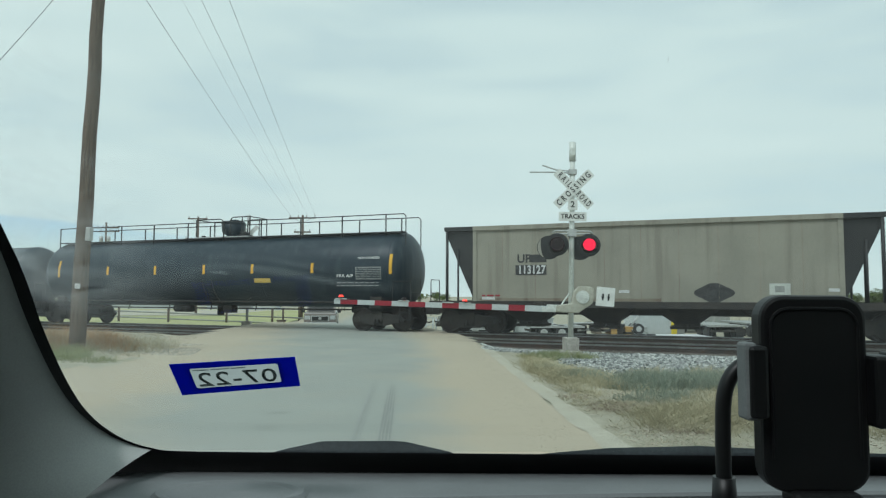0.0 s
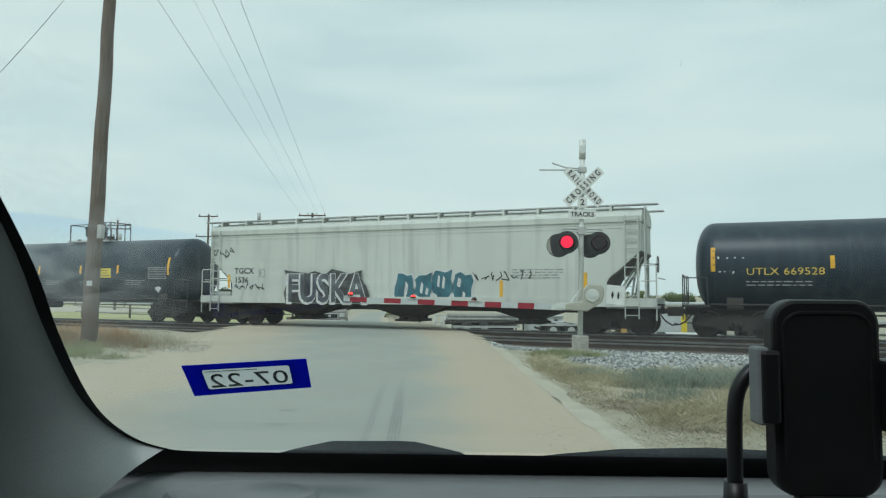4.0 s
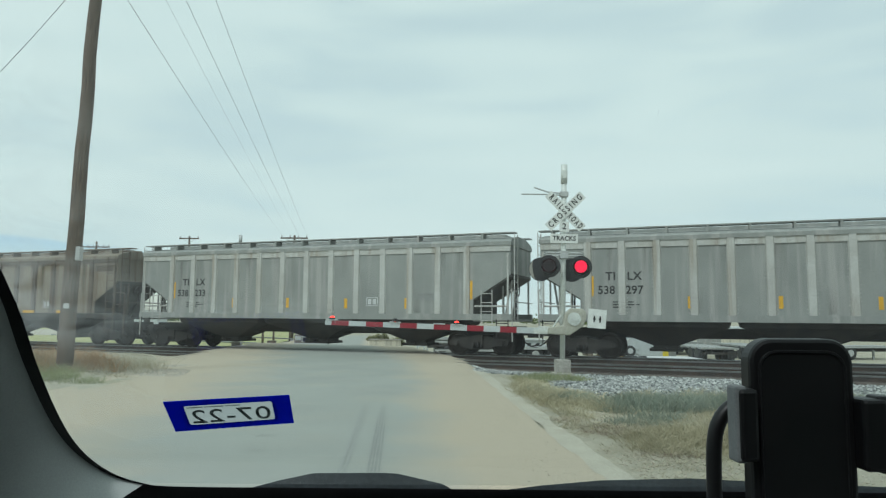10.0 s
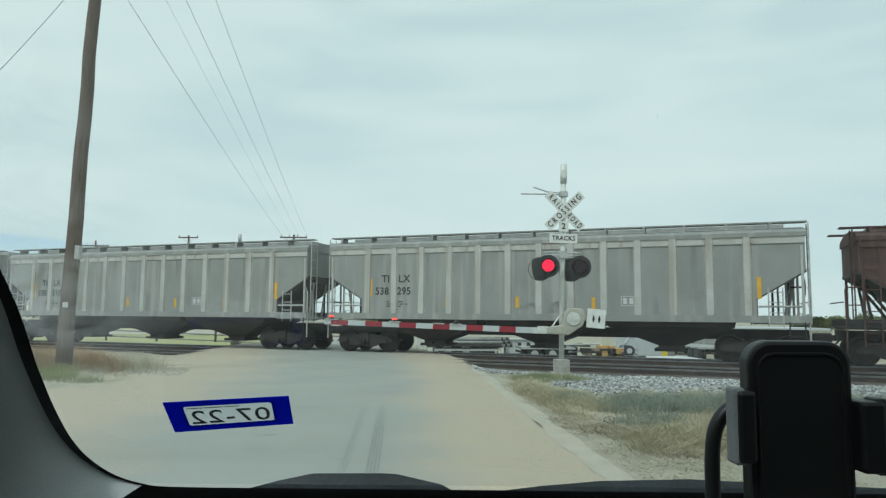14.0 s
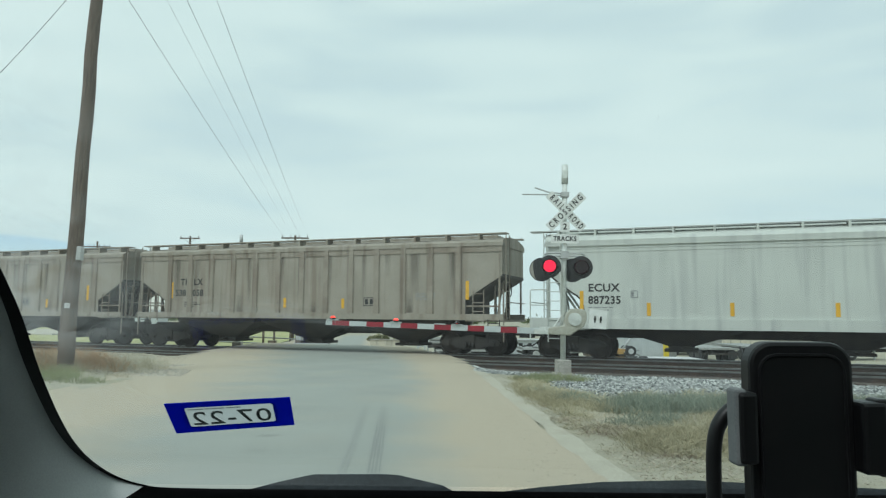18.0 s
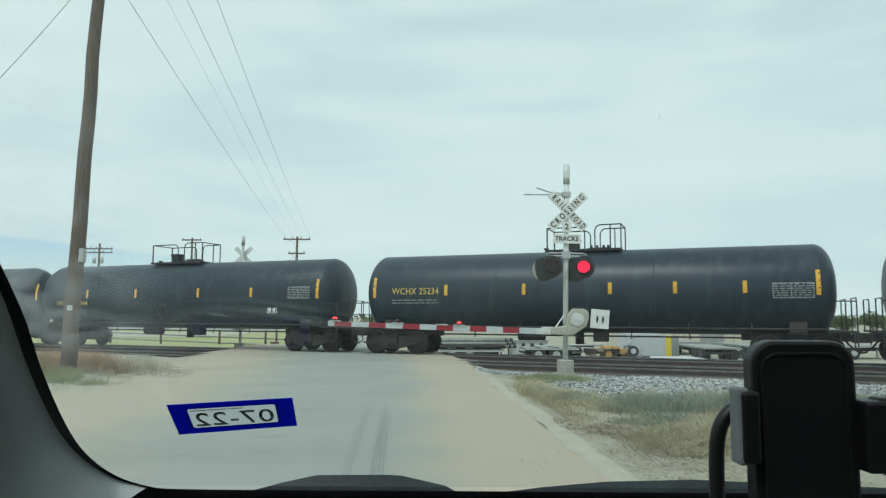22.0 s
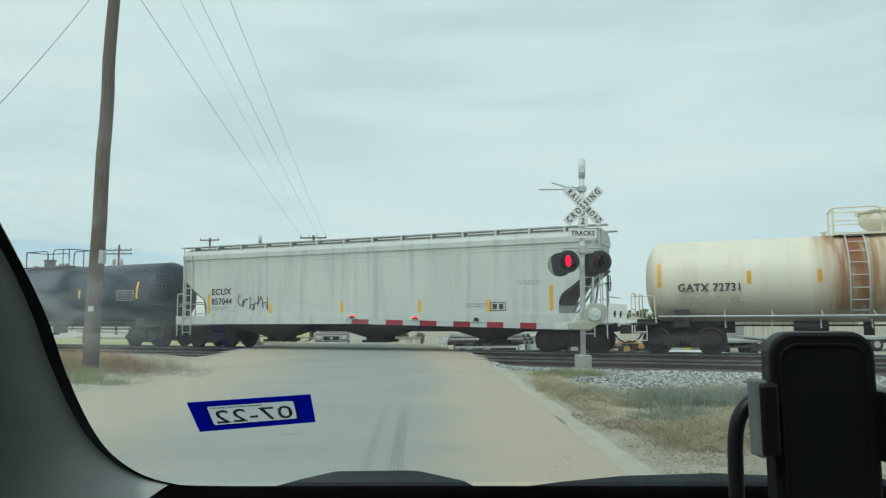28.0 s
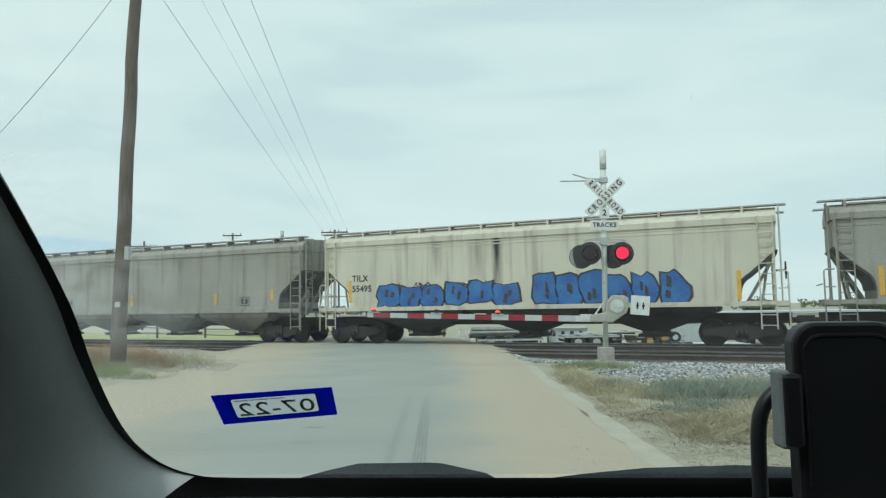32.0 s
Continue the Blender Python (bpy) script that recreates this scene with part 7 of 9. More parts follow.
# wiped smears on the outside of the glass
SMEAR = fading("dried_smear", "BsdfTranslucent", (0.8, 0.82, 0.82), (0.7, 0.72, 0.72), (30, 60, 60), 1.0)
for pts, wd, top in (([(-0.16, 0.389), (-0.13, 0.38), (-0.1, 0.384), (-0.06, 0.394), (-0.02, 0.399)], 0.0045, 0.08), ([(-0.15, 0.374), (-0.11, 0.373), (-0.08, 0.38), (-0.05, 0.386)], 0.003, 0.06), ([(-0.137, 0.3845), (-0.131, 0.3855), (-0.125, 0.3865)], 0.002, 0.25),
                     ([(0.088, 0.263), (0.0885, 0.2655), (0.0885, 0.268)], 0.001, 0.5)):
    line = smooth_line(pts, 4)
    rows = [[(on_glass(x, y + wd * (k - 3) / 3, -0.031), top * math.sin(math.pi * (k + 0.001) / 6.002) * math.sin(math.pi * (i + 0.3) / (len(line) - 0.4))) for k in range(7)] for i, (x, y) in enumerate(line)]
    fade_mesh("smear", rows, SMEAR, cabin, "faint dried smear on the glass").visible_shadow = False
# pillar trim, from the band towards the seats
bm = bmesh.new()
arc = [k for k in range(len(EDGE)) if EDGE[k][0] < -0.216 or EDGE[k][1] < 0.5]
vs = []
for d, v in ((0.0058, 0.0), (0.006, 0.004), (0.0066, 0.012), (0.0085, 0.026), (0.0135, 0.045), (0.024, 0.064), (0.042, 0.079), (0.072, 0.09), (0.14, 0.098), (0.3, 0.104), (0.34, 0.4)):
    vs.append([bm.verts.new(on_glass(*EDGE[k]) + Vector((outward[k].x * d * EDGE[k][1] / 0.5, -v * EDGE[k][1] / 0.5, -outward[k].y * d * 0.8))) for k in arc])
for a, b in zip(vs, vs[1:]):
    for j in range(len(arc) - 1):
        bm.faces.new((a[j], a[j + 1], b[j + 1], b[j])).smooth = True
part("pillar_trim", bm, M["trim"], cabin, "grey plastic pillar trim")
# dashboard
bm = bmesh.new()
sec = [(0.575, 1.285), (0.545, 1.3045), (0.5, 1.3075), (0.42, 1.306), (0.33, 1.3), (0.27, 1.285), (0.22, 1.25), (0.2, 1.18), (0.2, 0.9)]
xs = [-0.34, -0.262, -0.22, -0.2, -0.1, 0.2, 0.6, 1.2]
g = [[bm.verts.new((x, y, z - (0.006 if x < -0.3 else 0.003 if x < -0.25 else 0))) for y, z in sec] for x in xs]
for a, b in zip(g, g[1:]):
    for j in range(len(sec) - 1):
        bm.faces.new((a[j], b[j], b[j + 1], a[j + 1])).smooth = True
dash = part("dashboard", bm, M["dash"], cabin, "grey textured dashboard top")
bm = bmesh.new()
for r0, r1, z0, z1 in ((1.0, 0.94, 0.0, 0.0022), (0.94, 0.88, 0.0022, 0.0022), (0.88, 0.8, 0.0022, 0.001), (0.8, 0.0, 0.001, 0.002)):
    a, b = ([bm.verts.new((-0.145 + 0.052 * r * math.cos(t), 0.475 + 0.03 * r * math.sin(t), 1.3072 + z)) for t in (2 * math.pi * k / 32 for k in range(32))] for r, z in ((r0, z0), (max(r1, 0.01), z1)))
    for k in range(32):
        bm.faces.new((a[k], a[(k + 1) % 32], b[(k + 1) % 32], b[k])).smooth = True
part("speaker_cover", bm, M["dash"], cabin, "oval speaker cover set into the dashboard")
bm = bmesh.new()
tube(bm, [(-0.08 + 0.08 * k, 0.452 + 0.03 * math.sin(min(1, k / 6) * 1.57), 1.3085) for k in range(16)], 0.0028, 6)
part("dash_seam", bm, M["dash"], cabin)
# closing shell: roof lining, sides, back and floor
SIDE_GLASS = pane("tinted_side_glass", (0.72, 0.78, 0.76), 1.45, 0.02)
boxpart("headliner", (-0.55, 1.27, -1.95, -0.02, 1.69, 1.72), M["trim"], cabin)
boxpart("rear_wall", (-0.56, 1.28, -1.95, -1.9, 0.32, 1.16), M["black"], cabin)
for x in (-0.56, 1.22):
    boxpart("rear_pillar", (x, x + 0.06, -1.95, -1.9, 1.16, 1.7), M["trim"], cabin)
# outside of the car: sides with wheel arches, closed tinted windows, roof, bonnet, nose and tail
SLATE = mat("slate_car_paint", (0.05, 0.062, 0.068), (0.042, 0.052, 0.058), 0.3, scale=3, fine=60, bump=0.01, mixin=0.1, spec=0.5)


def side_shape():
    pts = [(2.06, 0.42), (2.08, 0.7), (1.98, 0.86), (1.6, 0.98), (1.15, 1.09), (0.78, 1.17), (0.5, 1.22), (-2.2, 1.22), (-2.6, 1.16), (-2.74, 0.95), (-2.72, 0.45), (-2.6, 0.34)]
    for yc in (-1.6, 1.2):
        pts += [(yc - 0.43 * math.cos(a), 0.3 + 0.43 * math.sin(a)) for a in (math.pi * k / 12 for k in range(13))]
    return pts + [(1.95, 0.34)]


for x0, x1 in ((-0.64, -0.57), (1.29, 1.36)):
    bm = bmesh.new()
    a, b = ([bm.verts.new((x, y, z)) for y, z in side_shape()] for x in (x0, x1))
    bm.faces.new(a)
    bm.faces.new(b[::-1])
    for k in range(len(a)):
        bm.faces.new((a[k], b[k], b[(k + 1) % len(a)], a[(k + 1) % len(a)]))
    part("side_panel", bm, SLATE, cabin)
    xo = x0 - 0.004 if x0 < 0 else x1 + 0.004
    for y in (0.42, -0.85, -1.75):
        boxpart("door_seam", (xo - 0.004, xo + 0.004, y - 0.006, y + 0.006, 0.42, 1.2), M["black"], cabin)
    for y in (-0.72, -1.62):
        boxpart("door_handle", (xo - 0.02, xo + 0.02, y, y + 0.16, 1.02, 1.05), SLATE, cabin, "", 0.008)
    bm = bmesh.new()
    k = 0.05 if x0 < 0 else -0.05
    g = [[bm.verts.new((x, y, z)) for y, z in ((0.5, 1.2), (-0.02, 1.71), (-1.9, 1.71), (-2.5, 1.2))] for x in (x0 + 0.02, x1 - 0.02)]
    for r in g:
        for v in r:
            v.co.x += k if v.co.z > 1.5 else 0
    bm.faces.new(g[0])
    bm.faces.new(g[1][::-1])
    for m in range(4):
        bm.faces.new((g[0][m], g[1][m], g[1][(m + 1) % 4], g[0][(m + 1) % 4]))
    part("side_window", bm, SIDE_GLASS, cabin, "lightly tinted side window").visible_shadow = False
    for y0, y1 in ((-0.86, -0.86), (0.5, -0.04), (-2.5, -1.92)):
        xx = x0 if x0 < 0 else x1
        barpart("roof_pillar", [(xx, y0, 1.2), (xx + k, y1, 1.72)], 0.035, SLATE, cabin)


def shell(name, secs, material, thick, label=""):
    """A crowned panel from side to side; secs: y, z at the sides, z in the middle, half width."""
    bm = bmesh.new()
    rings = []
    for y, z0, z1, hw in secs:
        top = [(0.36 + hw * u, y, z0 + (z1 - z0) * (1 - u * u)) for u in [k / 6 - 1 for k in range(13)]]
        rings.append(top + [(x, yy, z - thick) for x, yy, z in top[::-1]])
    loft(bm, rings)
    return part(name, bm, material, cabin, label)


shell("roof_panel", ((-1.98, 1.71, 1.75, 0.9), (-1.6, 1.74, 1.79, 0.92), (-0.8, 1.75, 1.81, 0.93), (-0.1, 1.74, 1.77, 0.92)), SLATE, 0.01)
shell("rear_window", ((-2.62, 1.16, 1.2, 0.92), (-2.3, 1.42, 1.48, 0.92), (-1.98, 1.7, 1.74, 0.9)), SIDE_GLASS, 0.01, "lightly tinted rear window").visible_shadow = False
shell("tail_panel", ((-2.76, 0.4, 0.42, 0.95), (-2.78, 0.9, 0.95, 0.96), (-2.62, 1.16, 1.2, 0.95)), SLATE, 0.02)
shell("bonnet", ((0.68, 1.16, 1.185, 0.96), (1.15, 1.07, 1.09, 0.97), (1.6, 0.96, 0.985, 0.96), (1.98, 0.84, 0.87, 0.94)), SLATE, 0.02, "slate grey bonnet")
shell("nose_panel", ((1.98, 0.83, 0.86, 0.94), (2.12, 0.7, 0.72, 0.9), (2.14, 0.42, 0.43, 0.9)), SLATE, 0.02)
boxpart("floor_pan", (-0.57, 1.29, -2.6, 2.0, 0.28, 0.31), M["black"], cabin)
boxpart("firewall", (-0.56, 1.28, 0.6, 0.64, 0.32, 1.15), M["black"], cabin)
for x, k in ((-0.52, -1), (1.24, 1)):
    for y in (1.2, -1.6):
        bm = bmesh.new()
        tube(bm, [(x - 0.1, y, 0.345), (x + 0.1, y, 0.345)], 0.36, 28)
        ty = part("tyre", bm, M["black"], cabin)
        bm = bmesh.new()
        tube(bm, [(x + 0.07 * k, y, 0.345), (x + 0.11 * k, y, 0.345)], 0.22, 20)
        part("rim", bm, M["galv"], ty)
# cowl and wipers outside the glass
WIPER = mat("slate_bonnet_plastic", (0.045, 0.055, 0.06), (0.035, 0.042, 0.046), 0.5, scale=20, fine=200, bump=0.05)
for pts in ([(-0.2, -0.245), (-0.165, -0.232), (-0.13, -0.2215), (-0.06, -0.2205), (-0.045, -0.2215), (0.0, -0.235), (0.02, -0.25)], [(0.02, -0.25), (0.1, -0.236), (0.16, -0.2285), (0.25, -0.225), (0.32, -0.229), (0.45, -0.235)]):
    bm = bmesh.new()
    loft(bm, [[(x * 0.72 / 0.72, 0.72 + d, 1.451 + z * 0.72 - d * 0.3 * k) for x, z in pts] + [(pts[-1][0], 0.72 + d, 1.1), (pts[0][0], 0.72 + d, 1.1)] for d, k in ((0, 1), (0.06, 1.5), (0.13, 3))], smooth=False)
    part("bonnet_ridge", bm, WIPER, cabin, "slate grey bonnet edge")

# ---- registration sticker on the glass, seen from behind ----
stk = thing("windscreen_sticker", Matrix(), "blue bordered registration sticker seen from inside the glass", "sticker")
c0, c1, c2, c3 = (Vector(p) for p in ((-0.1694, 0.428, 1.397), (-0.0913, 0.4198, 1.4026), (-0.0944, 0.4503, 1.3818), (-0.1737, 0.462, 1.3739)))
into = Vector((0, -SLOPE, -1)).normalized()
stk.matrix_basis = Matrix.Translation((c0 + c1 + c2 + c3) / 4)


def on_sticker(u, v, out):
    """A point of the sticker: u from 0 to 1 along it, v from 0 to 1 down it, out metres towards the seats."""
    p = c0 * (1 - u) * (1 - v) + c1 * u * (1 - v) + c2 * u * v + c3 * (1 - u) * v
    return p + into * (out - 0.0004) - (c0 + c1 + c2 + c3) / 4


def rounded(u0, u1, v0, v1, r, n=5):
    """A round-cornered outline in u, v; r in u, twice as much in v."""
    out = []
    for u, v, a0 in ((u1 - r, v1 - 2 * r, 0), (u0 + r, v1 - 2 * r, 90), (u0 + r, v0 + 2 * r, 180), (u1 - r, v0 + 2 * r, 270)):
        out += [(u + r * math.cos(radians(a0 + 90 * k / (n - 1))), v + 2 * r * math.sin(radians(a0 + 90 * k / (n - 1)))) for k in range(n)]
    return out


outer_ring, inner_ring = rounded(0, 1, 0, 1, 0.004), rounded(0.145, 0.855, 0.17, 0.82, 0.025)
bm = bmesh.new()
rows = [[bm.verts.new(on_sticker(u, v, z)) for u, v in q] for q, z in ((outer_ring, 0.0004), (inner_ring, 0.0004), (inner_ring, 0.0007), (outer_ring, 0.0007))]
for a, b in zip(rows, rows[1:] + rows[:1]):
    for k in range(20):
        bm.faces.new((a[k], a[(k + 1) % 20], b[(k + 1) % 20], b[k]))
part("border", bm, M["decalblue"], stk)
bm = bmesh.new()
bm.faces.new([bm.verts.new(on_sticker(u, v, 0.0)) for u, v in ((0.12, 0.14), (0.88, 0.14), (0.88, 0.85), (0.12, 0.85))])
part("backing", bm, M["decalpale"], stk)
me = LETTERS["decal"]
xs, zs = [v.co.x for v in me.vertices], [v.co.z for v in me.vertices]
for v in me.vertices:
    u, w = (v.co.x - min(xs)) / (max(xs) - min(xs)), (v.co.z - min(zs)) / (max(zs) - min(zs))
    v.co = on_sticker(0.83 - 0.645 * u, 0.745 - 0.44 * w, 0.001 + v.co.y * 0.1)
hang("lettering", me, stk)
STICKER_INK = sticker_material("sticker_ink", (0.24, 0.26, 0.26), 0.3)
me.materials.append(STICKER_INK)
bm = bmesh.new()
for u0, u1 in ((0.17, 0.3), (0.31, 0.47), (0.48, 0.6)):
    bm.faces.new([bm.verts.new(on_sticker(u, v, 0.001)) for u, v in ((u0, 0.2), (u1, 0.2), (u1, 0.235), (u0, 0.235))])
part("small_print", bm, STICKER_INK, stk)

# ---- phone holder on the dashboard ----
ph = thing("phone_holder", pose(0.18, 0.36, 1.36), "empty black phone holder on a curved stem", "phone holder")
bm = bmesh.new()
box(bm, -0.0262, 0.0262, -0.006, 0.006, -0.0165, 0.0795)
ed = [e for e in bm.edges if abs(e.verts[0].co.y - e.verts[1].co.y) > 0.005]
bmesh.ops.bevel(bm, geom=ed, offset=0.012, segments=8, affect="EDGES", profile=0.5)
bevel(bm, 0.002, 2, 60)
part("cradle", bm, M["plastic"], ph)
bm = bmesh.new()
pts = [(-0.0215, -0.006, 0.0), (-0.0215, -0.006, 0.064)] + [(-0.0125 - 0.009 * math.cos(a), -0.006, 0.064 + 0.009 * math.sin(a)) for a in (0.3, 0.7, 1.1, 1.57)] + [(0.0125 + 0.009 * math.sin(a), -0.006, 0.064 + 0.009 * math.cos(a)) for a in (0.0, 0.47, 0.87, 1.27)] + [(0.0215, -0.006, 0.064), (0.0215, -0.006, 0.0)]
tube(bm, pts, 0.0009, 6)
part("pad_rim", bm, M["plastic"], ph)
for k, out, down in ((-1, 0.0, 0.0), (1, 0.003, 0.0045)):
    bm = bmesh.new()
    box(bm, *sorted((k * 0.0255, k * (0.035 + out))), -0.014, 0.002, 0.02 - down, 0.055 - down)
    bevel(bm, 0.002)
    cl = part("clamp", bm, M["plastic"], ph)
    bm = bmesh.new()
    box(bm, *sorted((k * (0.0305 + out), k * (0.0365 + out))), -0.0125, -0.001, 0.019 - down, 0.0565 - down)
    bevel(bm, 0.0015)
    part("clamp_pad", bm, M["foam"] if k < 0 else M["plastic"], cl, "grey foam clamp pad" if k < 0 else "black foam clamp pad")
bm = bmesh.new()
box(bm, -0.014, 0.019, -0.012, 0.004, -0.0225, -0.0155)
bevel(bm, 0.002)
part("foot_rest", bm, M["plastic"], ph)
bm = bmesh.new()
tube(bm, smooth_line([(0.007, 0.02, 0.045), (-0.013, 0.022, 0.046), (-0.024, 0.022, 0.0425), (-0.031, 0.022, 0.035), (-0.0342, 0.022, 0.024), (-0.035, 0.022, 0.005), (-0.035, 0.022, -0.028)], 4), 0.004, 14)
part("stem", bm, M["plastic"], ph)
bm = bmesh.new()
loft(bm, [[(-0.035 + r * math.cos(t), 0.022 + r * math.sin(t), z) for t in (2 * math.pi * k / 14 for k in range(14))] for r, z in ((0.0058, -0.016), (0.0062, -0.026), (0.009, -0.038), (0.014, -0.048), (0.014, -0.052))])
part("stem_base", bm, M["plastic"], ph)


# ---- beyond the tracks ----
def at_ground(x, y, turn=0):
    return pose(x, y, height(x, y) - 0.01, 0, 0, turn)


def truck_wheel(parent, x, y, r=0.5, w=0.26, twin=False):
    bm = bmesh.new()
    for k in ((0, 0.3) if twin else (0,)):
        loft(bm, [[(x + q * math.cos(t), y + k + d, r + q * math.sin(t)) for t in (2 * math.pi * j / 20 for j in range(20))] for q, d in ((r * 0.55, 0.02), (r * 0.92, 0), (r, 0.05), (r, w - 0.05), (r * 0.92, w), (r * 0.55, w - 0.02))])
    ty = part("tyre", bm, M["black"], parent)
    bm = bmesh.new()
    tube(bm, [(x, y - 0.005, r), (x, y + 0.08, r)], r * 0.5, 14)
    part("rim", bm, M["galv"], ty)


def flatbed_trailer(x, y, turn, length, deck, label, load=False, axles=2):
    t = thing("flatbed_trailer", at_ground(x, y, turn), label, "trailer", "trailers in the yard")
    boxpart("deck", (-length / 2, length / 2, -1.2, 1.2, deck - 0.12, deck), M["panel"], t)
    for yy in (-0.45, 0.45):
        boxpart("beam", (-length / 2 + 0.3, length / 2 - 0.3, yy - 0.07, yy + 0.07, deck - 0.42, deck - 0.12), M["dark"], t)
    boxpart("rub_rail", (-length / 2, length / 2, -1.27, -1.2, deck - 0.13, deck - 0.04), M["galv"], t)
    for k in range(axles):
        for yy in (-1.2, 0.65):
            truck_wheel(t, -length / 2 + 0.9 + k * 1.2, yy, twin=True)
    boxpart("landing_leg", (length / 2 - 1.6, length / 2 - 1.48, -0.8, -0.68, 0.02, deck - 0.3), M["galv"], t)
    boxpart("mud_flap", (-length / 2 + 0.05, -length / 2 + 0.08, -1.15, -0.55, 0.3, deck - 0.2), M["black"], t)
    boxpart("tail_bar", (-length / 2 + 0.0, -length / 2 + 0.12, -1.15, 1.15, 0.55, 0.68), M["dark"], t)
    return t


flatbed_trailer(18.3, 50.0, 90, 7.0, 1.0, "grey flatbed semi-trailer parked with its rear to the tracks", axles=2)
flatbed_trailer(19.4, 59.3, 92, 7.0, 1.05, "grey flatbed semi-trailer parked behind another one", axles=2)
flatbed_trailer(22.6, 52.5, 88, 8.0, 1.0, "grey flatbed semi-trailer parked in the yard", axles=2)
flatbed_trailer(29.5, 52, 8, 7.0, 1.0, "rusty flatbed trailer parked on the grass", axles=3)
flatbed_trailer(6.9, 47.5, 4, 3.6, 0.95, "small grey equipment trailer parked in the yard")
pipes = flatbed_trailer(1.6, 47.5, 3, 4.4, 0.78, "flatbed trailer loaded with long dark steel bars")
for row in range(3):
    for k in range(8 - row):
        barpart("steel_bar", [(-2.7 + 0.1 * row, -0.85 + 0.27 * k + 0.13 * row, 0.97 + 0.22 * row), (2.3 + 0.15 * k, -0.85 + 0.27 * k + 0.13 * row, 0.97 + 0.22 * row)], 0.11, M["panel"] if (k + row) % 3 else M["dark"], pipes)

box_t = thing("storage_container", at_ground(14.6, 52.2, 2), "white steel storage container with a yellow corner", "container")
boxpart("body", (-1.5, 1.3, -1.2, 1.2, 0.12, 1.75), M["white"], box_t)
for k in range(12):
    boxpart("corrugation", (-1.45 + k * 0.23, -1.33 + k * 0.23, -1.23, -1.2, 0.2, 1.55), M["white"], box_t)
boxpart("corner_post", (1.3, 1.72, -1.22, 1.2, 0.0, 1.64), M["placard"], box_t)
boxpart("door", (1.72, 2.3, -1.15, 1.15, 0.1, 1.62), M["panel"], box_t)
for xx in (-1.5, 1.1):
    boxpart("foot", (xx, xx + 0.3, -1.2, 1.2, -0.1, 0.12), M["concrete"], box_t)

slab = thing("concrete_slab", at_ground(14.2, 47.0, 0), "pale raised concrete pad in the yard", "slab")
boxpart("top", (-2.9, 2.9, -1.8, 2.1, -0.3, 0.28), M["stencil_w"], slab)
pile = thing("tyre_pile", at_ground(12.4, 46.0, 0) @ pose(0, 0, 0.29), "old black tyres lying on the concrete pad", "tyre pile")
for k in range(3):
    bm = bmesh.new()
    loft(bm, [[(-0.6 + 0.62 * k + q * math.cos(t), 0.1 * (k % 2) + q * math.sin(t), d) for t in (2 * math.pi * i / 16 for i in range(16))] for q, d in ((0.18, 0.01), (0.25, 0.0), (0.3, 0.05), (0.3, 0.13), (0.25, 0.18), (0.18, 0.17))])
    part("tyre", bm, M["black"], pile)

stack = thing("timber_stack", at_ground(10.45, 46, 3), "stack of yellow-brown timber and crates", "timber stack")
rnd = random.Random(5)
TIMBER = mat("yellow_timber", (0.5, 0.32, 0.1), (0.36, 0.22, 0.09), 0.85, scale=3, fine=30, vary=0.3, stretch=(1, 5, 5))
for row in range(7):
    for k in range(5):
        if rnd.random() < 0.95 - 0.05 * row:
            xx = -1.25 + k * 0.5 + rnd.uniform(-0.08, 0.08)
            boxpart("timber", (xx, xx + rnd.uniform(0.35, 0.5), -0.7, 0.7, row * 0.16 - 0.02, row * 0.16 + 0.13), (TIMBER if k > 1 else M["panel_brown"]) if rnd.random() < 0.75 else M["dark"], stack)

dolly = thing("tow_dolly", at_ground(12.75, 49.0, 0) @ pose(0, 0, 0.28), "small grey tow dolly with raised arms", "dolly")
bm = bmesh.new()
for a in (((-1.0, 0, 0.5), (0.9, 0, 0.45)), ((-0.4, -0.4, 0.5), (0.2, -0.4, 1.3)), ((0.2, -0.4, 1.3), (0.7, -0.4, 1.45)), ((-0.9, 0, 0.5), (-0.6, 0, 0.9)), ((0.2, 0.3, 0.5), (1.0, 0.3, 0.05))):
    tube(bm, a, 0.07, 8)
part("frame", bm, M["galv"], dolly)
truck_wheel(dolly, 0.1, -0.8, 0.38)
truck_wheel(dolly, 0.1, 0.55, 0.38)

office = thing("portable_cabin", at_ground(6.1, 53.0, 0), "low white portable cabin with small dark windows", "cabin")
boxpart("wall", (-1.4, 1.4, -1.2, 1.2, 0.25, 1.22), M["white"], office)
boxpart("roof", (-1.5, 1.5, -1.3, 1.3, 1.22, 1.3), M["galv"], office)
for k in range(4):
    boxpart("window", (-1.2 + k * 0.66, -0.95 + k * 0.66, -1.23, -1.19, 0.7, 1.05), M["black"], office)
boxpart("plinth", (-1.35, 1.35, -1.1, 1.1, -0.2, 0.25), M["dark"], office)
scrap = thing("scrap_heap", at_ground(8.1, 49.0), "heap of grey steel sections and machine parts", "scrap heap")
rnd = random.Random(77)
for k in range(26):
    a, b = rnd.uniform(-1.5, 1.5), rnd.uniform(-0.8, 0.8)
    z = rnd.uniform(0.05, 1.05)
    l, h = rnd.uniform(0.4, 1.3), rnd.uniform(-0.12, 0.15)
    barpart("steel_section", [(a - l, b, z), (a + l, b + rnd.uniform(-0.3, 0.3), z + h)], rnd.uniform(0.04, 0.1), M["galv" if k % 3 == 0 else "dark" if k % 3 == 1 else "panel"], scrap, seg=6)
